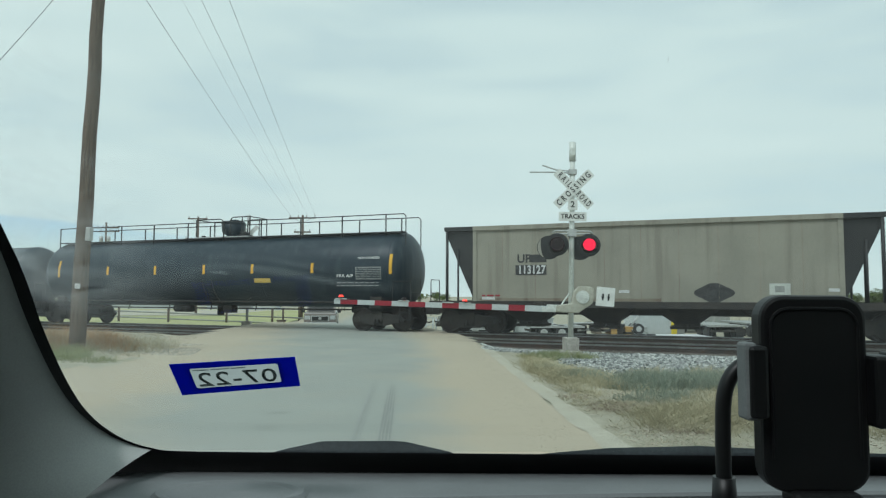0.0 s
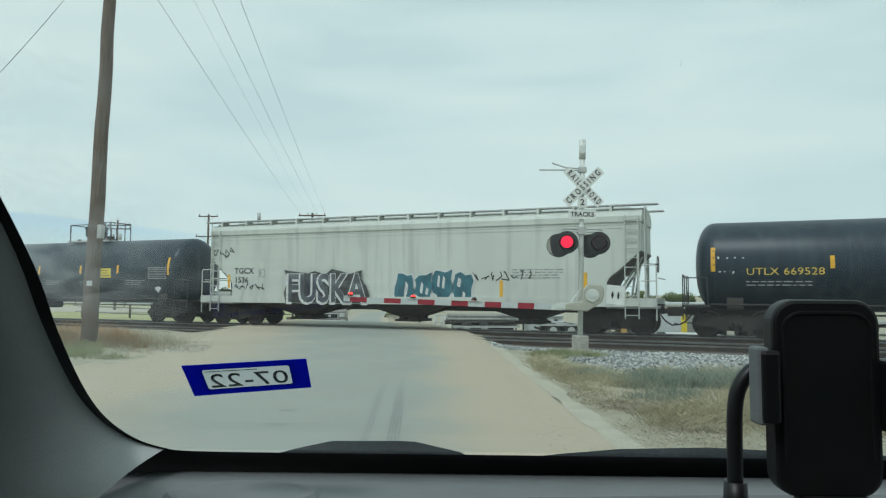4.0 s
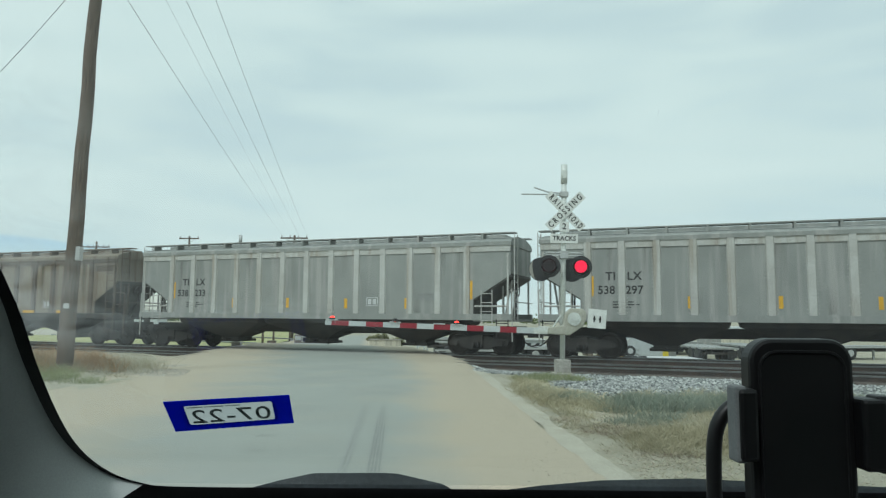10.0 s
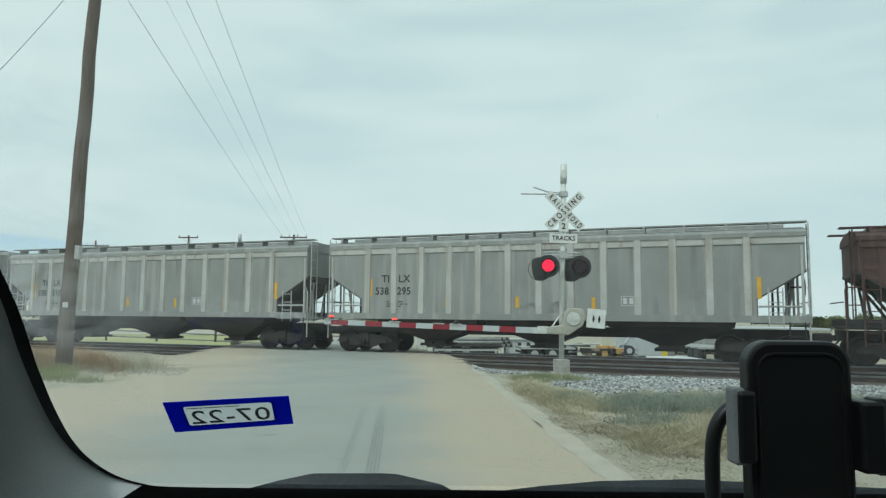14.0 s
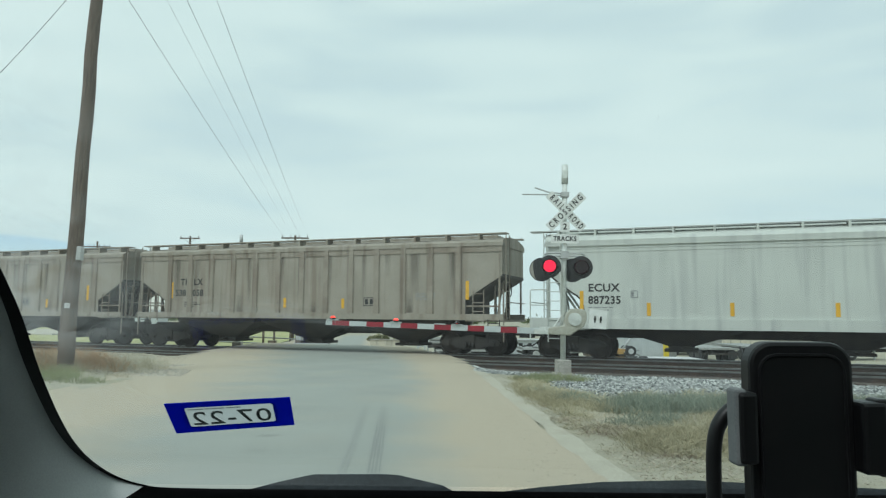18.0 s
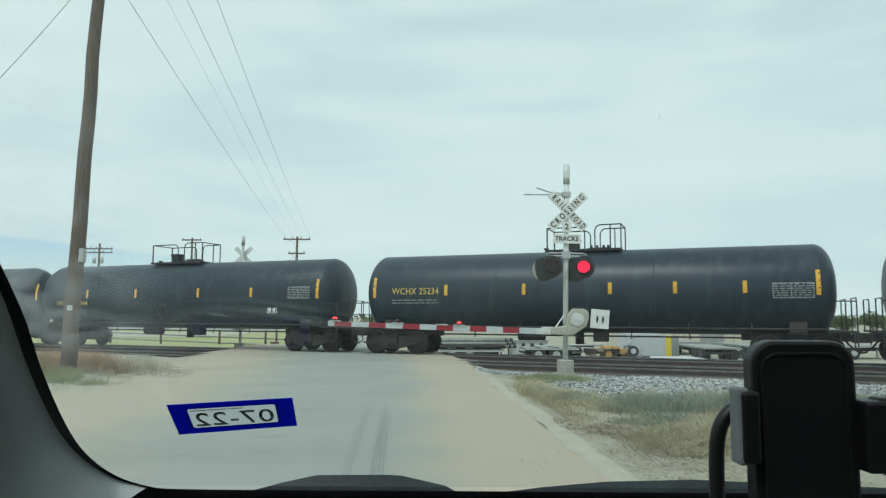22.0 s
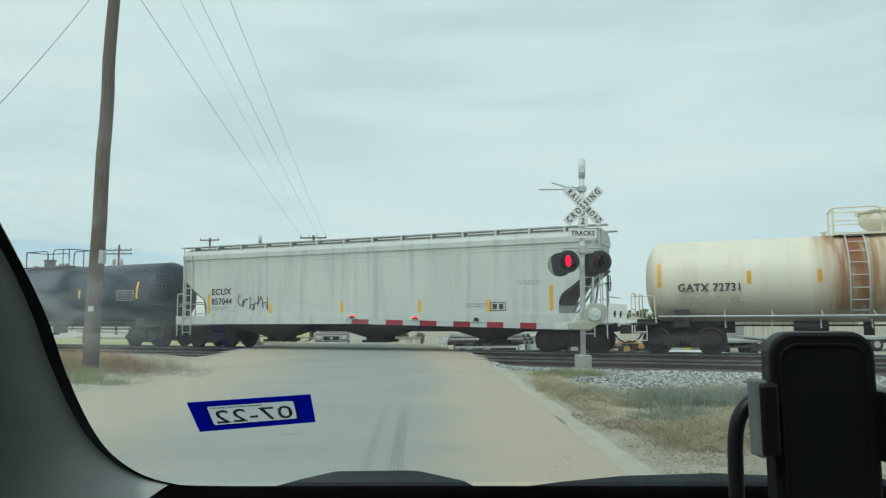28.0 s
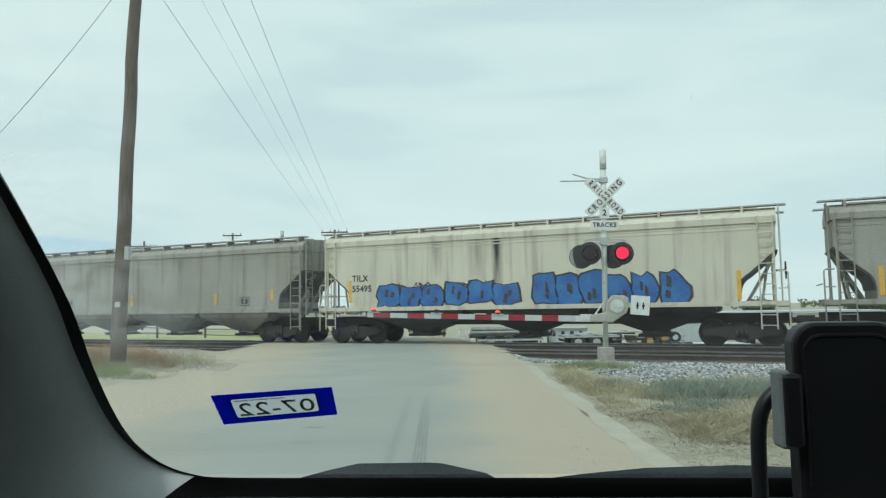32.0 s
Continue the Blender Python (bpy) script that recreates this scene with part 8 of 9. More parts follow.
for k in range(4):
    xx = -1.2 + 0.75 * k
    boxpart("support", (xx, xx + 0.14, -0.6, 0.6, -0.05, 0.9), M["dark"], scrap)
tankbox = thing("fuel_tank", at_ground(4.3, 51.5, 0), "yellow fuel tank on a skid", "tank")
boxpart("body", (-0.27, 0.27, -0.4, 0.4, 0.7, 1.38), M["placard"], tankbox, "", 0.08)
for xx in (-0.3, 0.24):
    boxpart("leg", (xx, xx + 0.06, -0.35, 0.35, 0.0, 0.75), M["dark"], tankbox)

shed = thing("warehouse", at_ground(29.0, 76, 0), "long low cream metal warehouse behind the yard", "building")
boxpart("wall", (-10.8, 10.8, -4, 4, -0.3, 1.95), M["hopcream"], shed)
for k in range(22):
    boxpart("wall_seam", (-10.6 + k, -10.55 + k, -4.03, -4.0, 0, 1.9), M["hopdirty"], shed)
bm = bmesh.new()
prism(bm, [(-11.0, 1.95), (11.0, 1.95), (10.6, 2.2), (-10.6, 2.2)], -4.2, 4.2)
part("roof", bm, M["white"], shed)
boxpart("door", (-3, -0.5, -4.04, -4.0, 0, 1.7), M["panel"], shed)

# racks beside the far road
for k, xx in enumerate((-1.6, -0.9, -0.2)):
    rack = thing("steel_rack", at_ground(xx, 50 + 0.3 * k, 10), "white tubular steel rack", "rack", "racks by the far road")
    for u in (-0.25, 0.25):
        for v in (-0.25, 0.25):
            barpart("post", [(u, v, 0), (u, v, 1.35)], 0.03, M["white"], rack)
    for z in (0.35, 0.8, 1.3):
        boxpart("rail", (-0.3, 0.3, -0.28, -0.23, z, z + 0.06), M["white"] if k != 1 else M["galv"], rack)

# low wall and shrubs by the far road
wall = thing("culvert_wall", at_ground(-3.9, 47.5, -3), "low cream concrete culvert wall", "wall")
boxpart("slab", (-1.1, 1.0, -0.15, 0.15, -0.2, 0.97), M["hopcream"], wall)
boxpart("cap", (-1.16, 1.06, -0.2, 0.2, 0.97, 1.04), M["concrete"], wall)


def leaf_cloud(count, spread, size, seed, flat=1.0, hollow=0.3):
    """A crown of small leaf clumps with gaps."""
    rnd = random.Random(seed)
    verts, faces = [], []
    lobes = [(rnd.uniform(-0.6, 0.6), rnd.uniform(-0.6, 0.6), rnd.uniform(-0.4, 0.6), rnd.uniform(0.35, 0.65)) for _ in range(9)]
    for _ in range(count):
        lx, ly, lz, lr = rnd.choice(lobes)
        d = Vector((rnd.gauss(0, 1), rnd.gauss(0, 1), rnd.gauss(0, 1))).normalized() * lr * (hollow + (1 - hollow) * rnd.random() ** 0.5)
        c = Vector(((lx + d.x) * spread, (ly + d.y) * spread, (lz + d.z) * spread * flat))
        u = Vector((rnd.gauss(0, 1), rnd.gauss(0, 1), rnd.gauss(0, 1))).normalized()
        v = u.orthogonal().normalized()
        s = size * rnd.uniform(0.5, 1.3)
        b = len(verts)
        verts += [c - u * s, c + v * s * 0.5, c + u * s, c - v * s * 0.5]
        faces.append((b, b + 1, b + 2, b + 3))
    return verts, faces


def cloud_mesh(name, data, material):
    me = bpy.data.meshes.new(name)
    me.from_pydata([tuple(v) for v in data[0]], [], data[1])
    me.materials.append(material)
    return me


LEAF = island_material("dusty_green_leaves", (0.07, 0.1, 0.035), (0.13, 0.15, 0.06))
OLIVE = island_material("olive_shrub_leaves", (0.16, 0.17, 0.08), (0.25, 0.24, 0.13))
for k, (xx, yy, sc) in enumerate(((-4.3, 48.6, 0.5), (-3.2, 48.8, 0.6), (-5.0, 49.5, 0.4))):
    sh = thing("shrub", at_ground(xx, yy), "olive green roadside shrub", "shrub", "shrubs by the far road")
    barpart("stem", [(0, 0, 0), (0.05, 0, sc + 0.6)], 0.04, M["polewood"], sh)
    hang("foliage", cloud_mesh("foliage", leaf_cloud(700, sc, 0.09, 40 + k, 0.8), OLIVE), sh, pose(0, 0, sc * 0.7 + 0.6))


def tree(x, y, high, seed, label="leafy dark green tree on the skyline"):
    rnd = random.Random(seed)
    t = thing("tree", at_ground(x, y, rnd.uniform(0, 360)), label, "tree", "trees on the skyline")
    bm = bmesh.new()
    tube(bm, [(0, 0, -0.3), (0.05 * high, 0, high * 0.3), (0.02 * high, 0.03 * high, high * 0.7)], 0.05 * high, 8, 0.015 * high)
    for k in range(6):
        a = k * 1.05 + rnd.uniform(-0.3, 0.3)
        z = high * rnd.uniform(0.25, 0.5)
        tube(bm, [(0.03 * high, 0, z), (0.2 * high * math.cos(a), 0.2 * high * math.sin(a), z + 0.15 * high), (0.36 * high * math.cos(a), 0.36 * high * math.sin(a), z + 0.32 * high)], 0.018 * high, 6, 0.005 * high)
    part("trunk", bm, M["polewood"], t)
    hang("crown", cloud_mesh("crown", leaf_cloud(1500, high * 0.46, high * 0.045, seed, 0.8), LEAF), t, pose(0, 0, high * 0.62))
    return t


proto = [tree(84, 148, 5.5, 1), tree(92, 152, 6.5, 2), tree(60, 160, 5.0, 3)]
rnd = random.Random(9)
for k in range(22):
    src = proto[k % 3]
    xx, yy = (rnd.uniform(55, 150), rnd.uniform(140, 230)) if k < 15 else (rnd.uniform(-90, -30), rnd.uniform(230, 300))
    copy_thing(src, pose(xx, yy, height(xx, yy) - 0.1 - rnd.uniform(0, 1.0), 0, 0, rnd.uniform(0, 360)))
woods = bpy.data.meshes.new("far_woods")
vv, ff = [], []
for k in range(90):
    v, f = leaf_cloud(70, 6.0, 1.2, 200 + k, 0.45)
    o = Vector((-420 + k * 12 + rnd.uniform(-6, 6), 420 + rnd.uniform(-40, 40), rnd.uniform(-1.5, 1.0)))
    b = len(vv)
    vv += [tuple(p + o) for p in v]
    ff += [tuple(i + b for i in q) for q in f]
woods.from_pydata(vv, [], ff)
woods.materials.append(LEAF)
tagged(new("far_woods", woods), "hazy line of far woods on the horizon", "woods", kind="stuff")

# field, pipe fence and posts on the far left
field_bm = bmesh.new()
rows_n = [5.5 + 1.5 * k for k in range(40)]
grid = []
for n in rows_n:
    row = []
    for k in range(30):
        p = rail_xy(-130 + k * 4.2, n)
        lim = edge(ROAD_L, max(-29, min(599, p.y))) - 1.3
        px = min(p.x, lim)
        row.append(field_bm.verts.new((px, p.y, height(px, p.y) + 0.02)))
    grid.append(row)
for a, b in zip(grid, grid[1:]):
    for k in range(29):
        field_bm.faces.new((a[k], a[k + 1], b[k + 1], b[k]))
tagged(new("field", finish("field", field_bm, M["meadow"])), "flat yellow-green mown grass field", "field", kind="structure")
fence = thing("pipe_fence", pose(0, 0, 0), "low dark pipe fence along the field", "fence")
for k, xx in enumerate((-27.5, -24.0, -20.4, -16.2, -12.9, -10.3)):
    g = height(xx, 50)
    barpart("post", [(xx, 50, g - 0.1), (xx, 50, g + 1.05)], 0.085, M["polewood"], fence)
for lift in (0.0, 0.42):
    bm = bmesh.new()
    tube(bm, [(-28, 50, height(-26, 50) + 0.45 + lift), (-10.3, 50, height(-10.3, 50) + 0.43 + lift)], 0.05, 8)
    part("pipe_rail", bm, M["panel"], fence)
for k in range(10):
    yy = 47 + k * 9
    xx = edge(ROAD_L, yy) - 1.2
    ps = thing("fence_post", at_ground(xx, yy), "dark wooden roadside fence post", "post", "posts along the far road")
    barpart("shaft", [(0, 0, -0.1), (0, 0, 1.15)], 0.07, M["polewood"], ps)
crate = thing("utility_box", at_ground(-10.9, 44.5), "small brown utility box in the grass", "utility box")
boxpart("body", (-0.24, 0.24, -0.2, 0.2, 0.0, 0.38), M["panel_brown"], crate, "", 0.02)
boxpart("lid", (-0.26, 0.26, -0.22, 0.22, 0.38, 0.42), M["rib_brown"], crate)
for k, (xx, yy, wd, hh) in enumerate(((-52, 118, 9, 2.6), (-62, 122, 6, 3.2), (-40, 125, 7, 2.2), (-30, 112, 4, 2.0))):
    hb_ = thing("farm_building", at_ground(xx, yy), "distant white low building across the field", "building", "buildings across the field")
    boxpart("wall", (-wd / 2, wd / 2, -2, 2, -0.3, hh), M["hopgrey"] if k % 2 else M["white"], hb_)
    bm = bmesh.new()
    prism(bm, [(-wd / 2 - 0.3, hh), (wd / 2 + 0.3, hh), (wd / 2 - 0.5, hh + 0.6), (-wd / 2 + 0.5, hh + 0.6)], -2.3, 2.3)
    part("roof", bm, M["galv"], hb_)
    for j in range(3):
        boxpart("window", (-wd / 2 + wd * (0.15 + 0.3 * j), -wd / 2 + wd * (0.27 + 0.3 * j), -2.03, -1.99, 1.0, 1.7), M["black"], hb_)


lot = bmesh.new()
g = [[lot.verts.new((x, y, height(x, y) + 0.05)) for x in (-75, -60, -45, -30, -22 - (y - 66) * 0.08)] for y in (66, 76, 90, 108)]
for a, b in zip(g, g[1:]):
    for k in range(4):
        lot.faces.new((a[k], a[k + 1], b[k + 1], b[k]))
tagged(new("parking_lot", finish("parking_lot", lot, M["pale"])), "pale gravel lot beyond the field", "gravel lot", kind="structure")


def pickup(x, y, turn):
    p = thing("pickup_truck", at_ground(x, y, turn), "champagne silver pickup truck with a chrome grille waiting at the crossing", "pickup truck")
    paint = mat("champagne_car_paint", (0.24, 0.21, 0.19), (0.2, 0.18, 0.165), 0.25, scale=3, fine=40, bump=0, mixin=0.1)
    bm = bmesh.new()
    loft(bm, [[(-w, y0, z0), (w, y0, z0), (w, y0, z1), (w * 0.93, y0, z1 + 0.06), (-w * 0.93, y0, z1 + 0.06), (-w, y0, z1)] for w, y0, z0, z1 in ((0.86, 0.0, 0.55, 1.02), (0.98, 0.18, 0.5, 1.08), (1.0, 1.3, 0.5, 1.14), (1.0, 5.4, 0.5, 1.14))], smooth=False)
    bevel(bm, 0.04)
    part("body", bm, paint, p)
    bm = bmesh.new()
    loft(bm, [[(-w, y0, 1.12), (w, y0, 1.12), (w * 0.97, y0 + a, z1), (-w * 0.97, y0 + a, z1)] for w, y0, a, z1 in ((0.9, 1.25, 0.0, 1.14), (0.88, 1.3, 0.55, 1.78), (0.88, 3.1, -0.1, 1.8), (0.9, 3.25, 0, 1.14))], smooth=False)
    part("cab", bm, paint, p)
    bm = bmesh.new()
    bm.faces.new([bm.verts.new(v) for v in ((-0.78, 1.3, 1.2), (0.78, 1.3, 1.2), (0.7, 1.72, 1.7), (-0.7, 1.72, 1.7))])
    part("windscreen", bm, M["black"], p, "", pose(0, -0.03, 0))
    grille = boxpart("grille", (-0.55, 0.55, -0.05, 0.06, 0.62, 0.98), M["galv"], p, "chrome grille", 0.03)
    boxpart("grille_mesh", (-0.47, 0.47, -0.07, -0.045, 0.68, 0.92), M["black"], grille)
    boxpart("emblem", (-0.09, 0.09, -0.085, -0.07, 0.74, 0.88), M["galv"], grille)
    boxpart("bumper", (-0.98, 0.98, -0.14, 0.1, 0.38, 0.58), M["galv"], p, "chrome bumper", 0.04)
    for s in (-1, 1):
        boxpart("headlight", (*sorted((s * 0.58, s * 0.92)), -0.02, 0.1, 0.74, 0.98), M["white"], p, "", 0.03)
        boxpart("mirror", (*sorted((s * 1.0, s * 1.22)), 1.45, 1.6, 1.12, 1.36), M["black"], p, "", 0.03)
        for yy in (0.95, 4.4):
            bm = bmesh.new()
            tube(bm, [(s * 0.78, yy, 0.38), (s * 1.0, yy, 0.38)], 0.38, 20)
            ty = part("tyre", bm, M["black"], p)
            bm = bmesh.new()
            tube(bm, [(s * 0.98, yy, 0.38), (s * 1.01, yy, 0.38)], 0.22, 14)
            part("rim", bm, M["galv"], ty)
    boxpart("plate", (-0.16, 0.16, -0.155, -0.14, 0.42, 0.54), M["stencil_w"], p)
    return p


pickup(-7.95, 42.0, 8)


# ---- stones, grass and other loose ground cover ----
def stones(name, region, count, size, material, label, seed):
    """Crushed stone lying over a stretch of ground; region(rnd) gives x, y, z."""
    rnd = random.Random(seed)
    verts, faces = [], []
    for _ in range(count):
        x, y, z = region(rnd)
        s = size * rnd.uniform(0.45, 1.25)
        b = len(verts)
        a0 = rnd.uniform(0, 6.28)
        for k in range(4):
            a = a0 + k * 1.57 + rnd.uniform(-0.4, 0.4)
            verts.append((x + s * math.cos(a) * rnd.uniform(0.7, 1.1), y + s * math.sin(a) * rnd.uniform(0.7, 1.1), z + s * rnd.uniform(0.0, 0.5)))
        verts += [(x + s * rnd.uniform(-0.4, 0.4), y + s * rnd.uniform(-0.4, 0.4), z + s * rnd.uniform(0.55, 1.0)), (x, y, z - s * 0.4)]
        for k in range(4):
            faces += [(b + k, b + (k + 1) % 4, b + 4), (b + (k + 1) % 4, b + k, b + 5)]
    me = bpy.data.meshes.new(name)
    me.from_pydata(verts, [], faces)
    me.materials.append(material)
    return tagged(new(name, me), label, "stones", kind="stuff")


def beside_track(rnd):
    while True:
        s = rnd.uniform(-8, 9)
        n = -4.9 - 7.8 * rnd.random()
        p = rail_xy(s, n)
        lim = edge(ROAD_R, p.y) + 0.35 + 0.5 * noise.noise((p.y * 0.7, 2, 0))
        if p.x > lim and n > -8.0 - 4.2 * smooth(-5.2, -2.0, s) + 0.6 * noise.noise((p.x * 0.8, p.y * 0.8, 4)) + 0.5 * rnd.random():
            return p.x, p.y, height(p.x, p.y) - 0.02 + rnd.uniform(0, 0.03)


def between_tracks(rnd):
    s, n = rnd.uniform(-8, 26), rnd.choice((rnd.uniform(-2.7, -0.1), rnd.uniform(0.1, 3.0), rnd.uniform(-4.2, -2.9)))
    p = rail_xy(s, n)
    if p.x < edge(ROAD_R, p.y) + 0.6:
        p.x += 9
    return p.x, p.y, -0.18


def left_track(rnd):
    while True:
        s, n = rnd.uniform(-30, -8), rnd.uniform(-7.4, -3.8)
        p = rail_xy(s, n)
        if p.x < edge(ROAD_L, p.y) - 0.2:
            return p.x, p.y, height(p.x, p.y)


def verge(rnd):
    while True:
        x, y = rnd.uniform(1.5, 6), rnd.uniform(5, 14)
        if x > edge(ROAD_R, y) + 0.5 and noise.noise((x * 0.9, y * 0.9, 8)) > -0.1:
            return x, y, height(x, y)


def road_side(rnd):
    y = 5 + 17 * rnd.random()
    x = edge(ROAD_R, y) - abs(rnd.gauss(0, 0.55)) if rnd.random() < 0.6 else edge(ROAD_L, y) + abs(rnd.gauss(0, 0.8)) - 0.8
    return x, y, height(x, y) + 0.01


def left_shoulder(rnd):
    while True:
        x, y = rnd.uniform(-9.2, -5.6), rnd.uniform(16.6, 20.5)
        if x < edge(ROAD_L, y) + 0.5 and noise.noise((x * 0.8, y * 0.8, 3)) > -0.15:
            return x, y, height(x, y) + 0.005


BALLAST = island_material("mixed_ballast_stone", (0.54, 0.55, 0.52), (0.065, 0.072, 0.075))
PEBBLE = island_material("tan_pebbles", (0.56, 0.51, 0.41), (0.38, 0.34, 0.265))
stones("ballast_stones", beside_track, 52000, 0.044, BALLAST, "pale and dark grey crushed ballast stones", 1)
stones("ballast_stones", between_tracks, 8000, 0.045, island_material("oily_brown_stone", (0.2, 0.18, 0.155), (0.06, 0.052, 0.045)), "grey crushed ballast stones between the rails", 2)
stones("gravel", left_track, 7000, 0.04, PEBBLE, "pale loose gravel beside the track", 3)
stones("gravel", left_shoulder, 3500, 0.024, island_material("shoulder_stone", (0.58, 0.55, 0.47), (0.22, 0.2, 0.17)), "pale and dark stones scattered on the shoulder", 6)
stones("gravel", verge, 6500, 0.02, PEBBLE, "pale loose gravel on the verge", 4)
stones("gravel", road_side, 6000, 0.01, PEBBLE, "fine tan gravel along the road edges", 5)


def grass(name, patches, material, label, seed, spread=0.09):
    """Tufts of thin bent blades. patches: x, y, radius x, radius y, tufts, blade length."""
    rnd = random.Random(seed)
    verts, faces = [], []
    for px, py, rx, ry, tufts, ln in patches:
        for _ in range(tufts):
            r, a = math.sqrt(rnd.random()), rnd.uniform(0, 6.28)
            x, y = px + rx * r * math.cos(a), py + ry * r * math.sin(a)
            if edge(ROAD_L, y) - 0.1 < x < edge(ROAD_R, y) + 0.55 or noise.noise((x * 1.1, y * 1.1, 6)) < -0.22:
                continue
            g = height(x, y)
            for _ in range(rnd.randint(8, 15)):
                t, out = rnd.uniform(0, 6.28), abs(rnd.gauss(0, spread * 2.2))
                l = ln * rnd.uniform(0.45, 1.15) * (1 - 0.5 * r * r)
                bx, by = x + rnd.gauss(0, spread), y + rnd.gauss(0, spread)
                dx, dy = math.cos(t) * out, math.sin(t) * out
                w = rnd.uniform(0.003, 0.007)
                wx, wy = -math.sin(t + 1.2) * w, math.cos(t + 1.2) * w
                b = len(verts)
                verts += [(bx - wx, by - wy, g - 0.01), (bx + wx, by + wy, g - 0.01), (bx + dx * 0.4 - wx * 0.8, by + dy * 0.4 - wy * 0.8, g + l * 0.6), (bx + dx * 0.4 + wx * 0.8, by + dy * 0.4 + wy * 0.8, g + l * 0.6),
                          (bx + dx, by + dy, g + l)]
                faces += [(b, b + 1, b + 3, b + 2), (b + 2, b + 3, b + 4)]
    me = bpy.data.meshes.new(name)
    me.from_pydata(verts, [], faces)
    me.materials.append(material)
    return tagged(new(name, me), label, "grass", kind="stuff")


GOLD = island_material("dry_golden_grass", (0.49, 0.435, 0.285), (0.34, 0.315, 0.21))
STRAW = island_material("short_straw_litter", (0.5, 0.455, 0.325), (0.34, 0.315, 0.225))
SAGE = island_material("grey_green_weeds", (0.19, 0.24, 0.19), (0.34, 0.36, 0.28))
GREEN = island_material("fresh_green_weeds", (0.22, 0.265, 0.125), (0.33, 0.33, 0.18))
ORANGE = island_material("orange_dry_weeds", (0.5, 0.3, 0.16), (0.33, 0.25, 0.15))
grass("dry_grass", [(1.75, 14.8, 0.45, 1.9, 240, 0.15), (2.0, 12.9, 0.7, 1.3, 300, 0.18), (2.4, 11.2, 0.7, 1.1, 200, 0.15), (1.65, 16.2, 0.4, 1.0, 90, 0.13), (2.75, 8.2, 0.65, 0.8, 220, 0.16), (3.5, 8.6, 0.9, 0.9, 280, 0.19), (4.6, 9.4, 1.4, 1.2, 330, 0.22),
                    (5.2, 7.5, 1.6, 1.5, 260, 0.17), (6.2, 12.3, 1.4, 0.5, 110, 0.22), (4.4, 12.7, 1.3, 0.35, 90, 0.2), (2.0, 9.8, 0.5, 0.8, 60, 0.07)], GOLD, "dry golden grass on the verge", 11)
grass("dry_grass", [(2.3, 9.6, 0.9, 1.8, 200, 0.05), (2.9, 7.4, 1.2, 1.4, 200, 0.05), (3.6, 10.0, 1.6, 1.2, 240, 0.08), (2.1, 12.0, 0.7, 1.6, 180, 0.07), (4.6, 12.0, 2.4, 0.8, 300, 0.09)], STRAW, "short straw-coloured litter on the verge", 15, 0.14)
grass("weeds", [(3.25, 11.2, 0.75, 1.0, 260, 0.27), (4.2, 11.3, 0.9, 0.9, 260, 0.31), (5.3, 11.3, 1.2, 0.9, 240, 0.31), (2.75, 10.1, 0.6, 0.7, 110, 0.13), (2.3, 12.4, 0.4, 0.5, 50, 0.2), (6.8, 11.2, 1.6, 1.0, 220, 0.3), (1.95, 13.8, 0.25, 0.4, 25, 0.18)], SAGE, "grey-green weeds on the verge", 12)
BROWN = island_material("flattened_brown_weeds", (0.3, 0.24, 0.17), (0.2, 0.16, 0.12))
grass("weeds", [(1.72, 10.1, 0.25, 0.14, 26, 0.05), (1.9, 9.0, 0.35, 0.16, 36, 0.05), (2.2, 9.45, 0.4, 0.12, 30, 0.06), (2.45, 7.6, 0.4, 0.12, 24, 0.05)], BROWN, "flattened brown weeds on the verge", 17, 0.12)
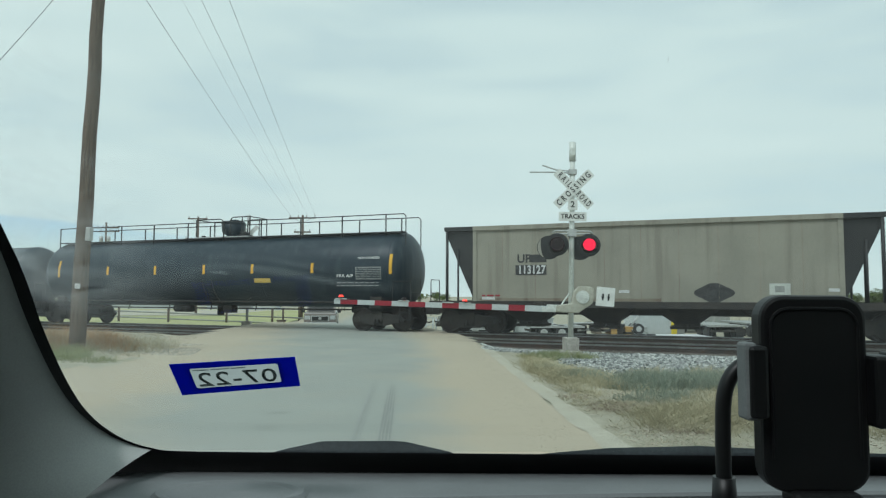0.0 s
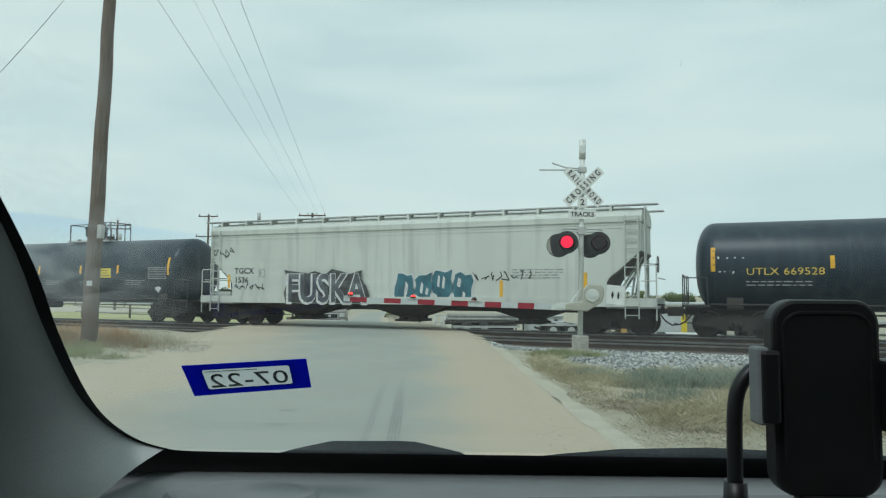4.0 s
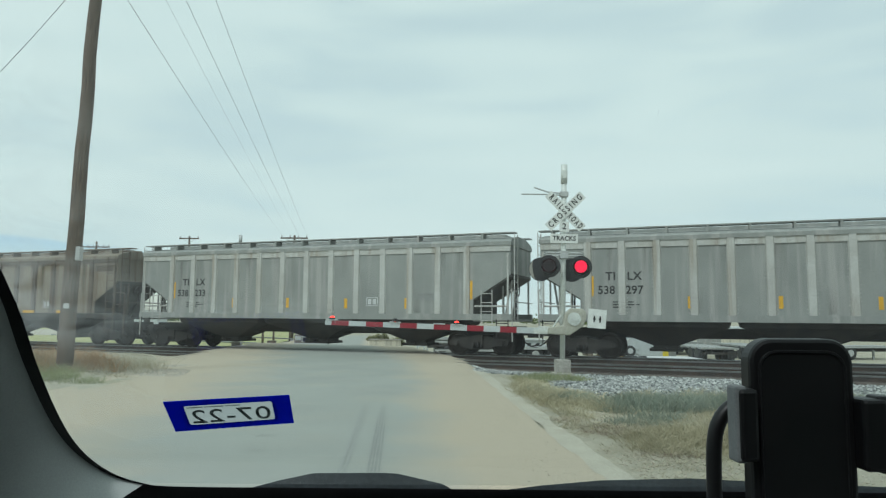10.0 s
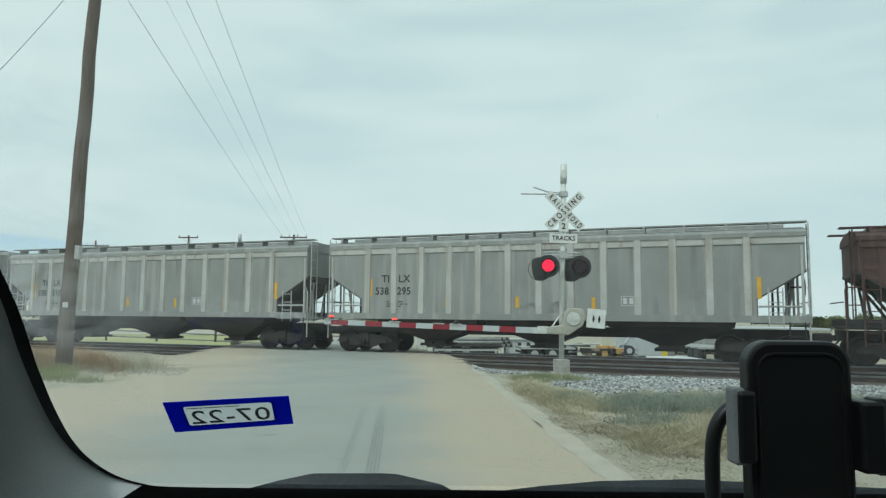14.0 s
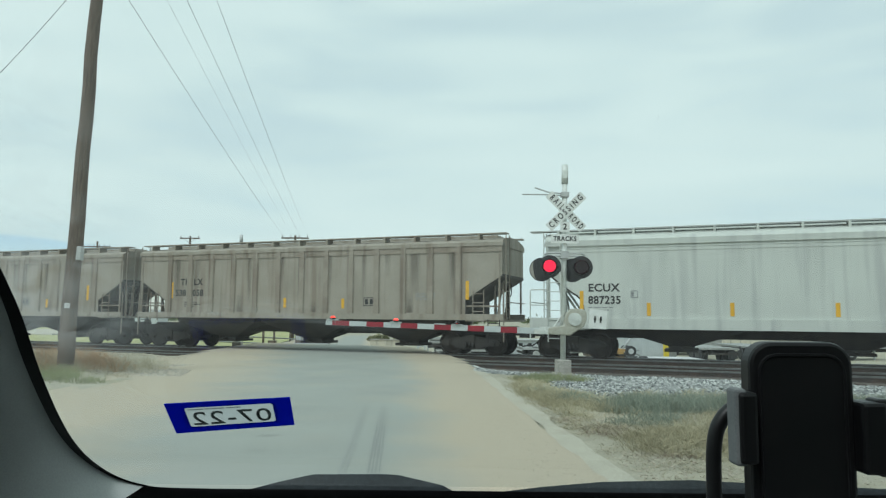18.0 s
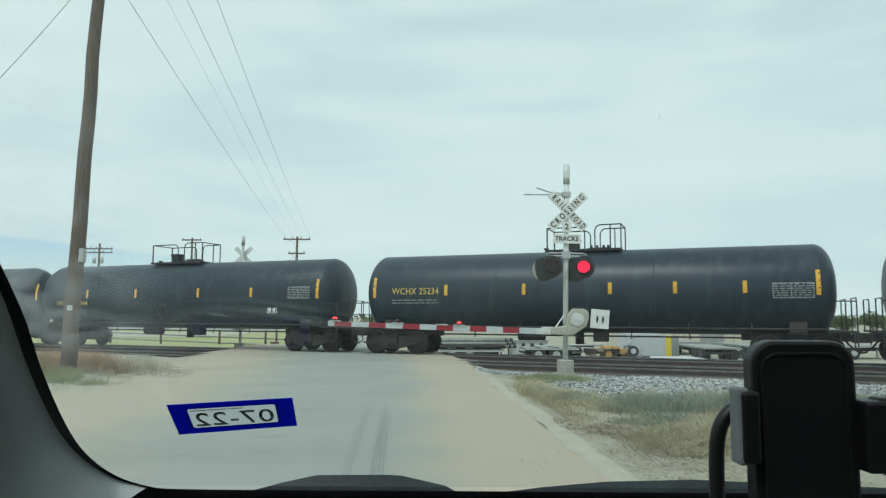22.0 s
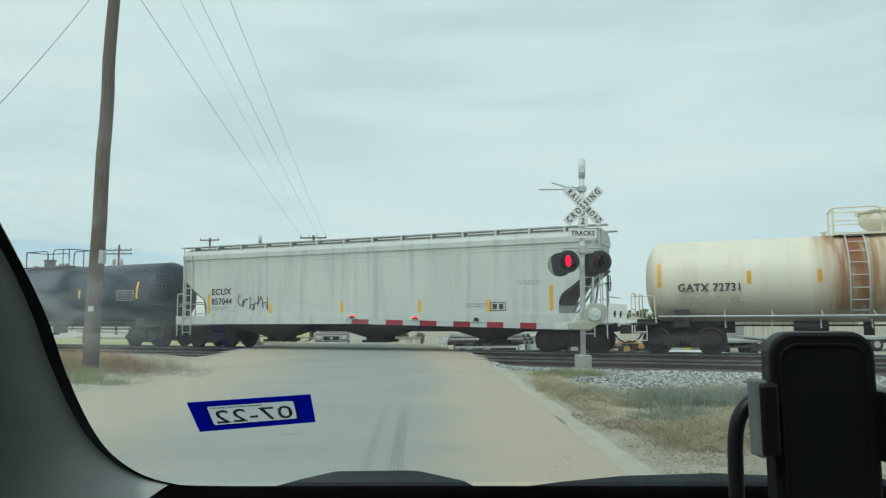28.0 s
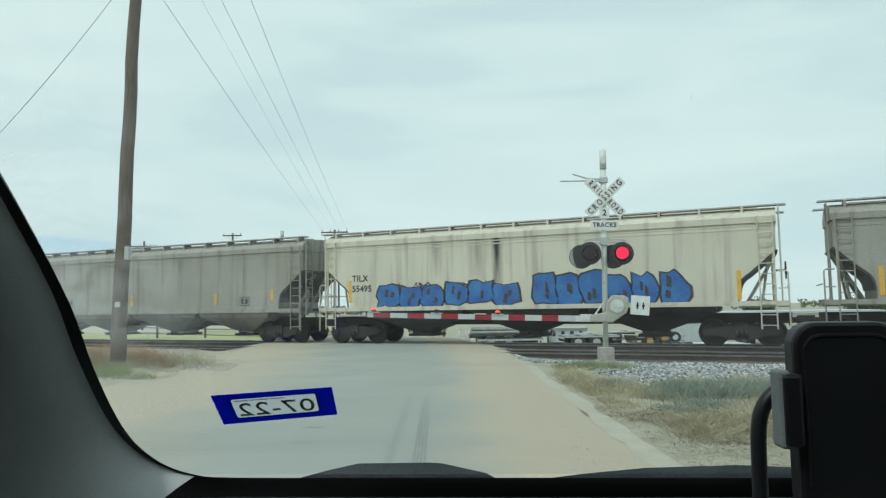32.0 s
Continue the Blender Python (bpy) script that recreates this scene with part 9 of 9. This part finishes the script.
grass("weeds", [(2.6, 16.3, 0.7, 0.7, 120, 0.22), (2.2, 16.6, 0.5, 0.7, 60, 0.2), (-9.2, 15.4, 1.3, 1.2, 160, 0.28), (-8.0, 14.6, 0.9, 0.7, 90, 0.2)], GREEN, "fresh green weeds by the post", 13)
grass("weeds", [(-9.3, 17.8, 0.7, 1.6, 90, 0.5), (-8.5, 17.4, 0.6, 1.0, 60, 0.5), (-10.4, 18.5, 1.1, 2.0, 150, 0.6), (-9.4, 16.2, 0.5, 0.8, 50, 0.35), (-12.5, 18.5, 1.6, 2.0, 200, 0.5)], ORANGE, "orange-brown dry weeds round the pole", 14, 0.14)
grass("weeds", [(-8.0, 18.1, 0.6, 1.1, 55, 0.6), (-8.9, 16.6, 0.9, 1.0, 70, 0.3), (-9.8, 17.6, 1.2, 1.6, 70, 0.5), (-7.7, 16.2, 0.5, 0.6, 20, 0.12)], STRAW, "pale straw weeds round the pole", 16, 0.14)


# ---- what moves: the train, and the lens discs that turn their glowing face out and in ----
FLASH, PHASE = 0.618, 0.4


def flash_rows(base, lit_first, axis):
    """Rows for a lens that is lit in every other half cycle: it turns over in a tenth of a second."""
    def at(angle):
        return base @ (pose(0, 0, 0, 0, 0, angle) if axis == "z" else pose(0, 0, 0, angle, 0, 0))
    lit = lit_first
    angle = 0 if lit else 180
    rows, k = [(0.0, at(angle))], 1
    while k * FLASH - PHASE < 31.8:
        t = k * FLASH - PHASE
        if t > 0.1:
            for j in range(4):
                rows.append((t - 0.05 + j / 30, at(angle + 60 * j)))
            angle += 180
        k += 1
    rows.append((32.0, at(angle)))
    return rows


def motions():
    for i, car in CARS:
        walk(car, [(t, car_pose(i, t)) for t in range(33)])
    for k, lens in enumerate(SIGNAL_LENSES):
        walk(lens, flash_rows(lens.matrix_basis.copy(), k == 1, "z"))
    for k, lens in enumerate(FAR_LENSES):
        walk(lens, flash_rows(lens.matrix_basis.copy(), k == 0, "z"))
    for k, (x, lamp) in enumerate(GATE_LAMPS[1:]):
        walk(lamp, flash_rows(lamp.matrix_basis.copy(), k == 1, "x"))


motions()
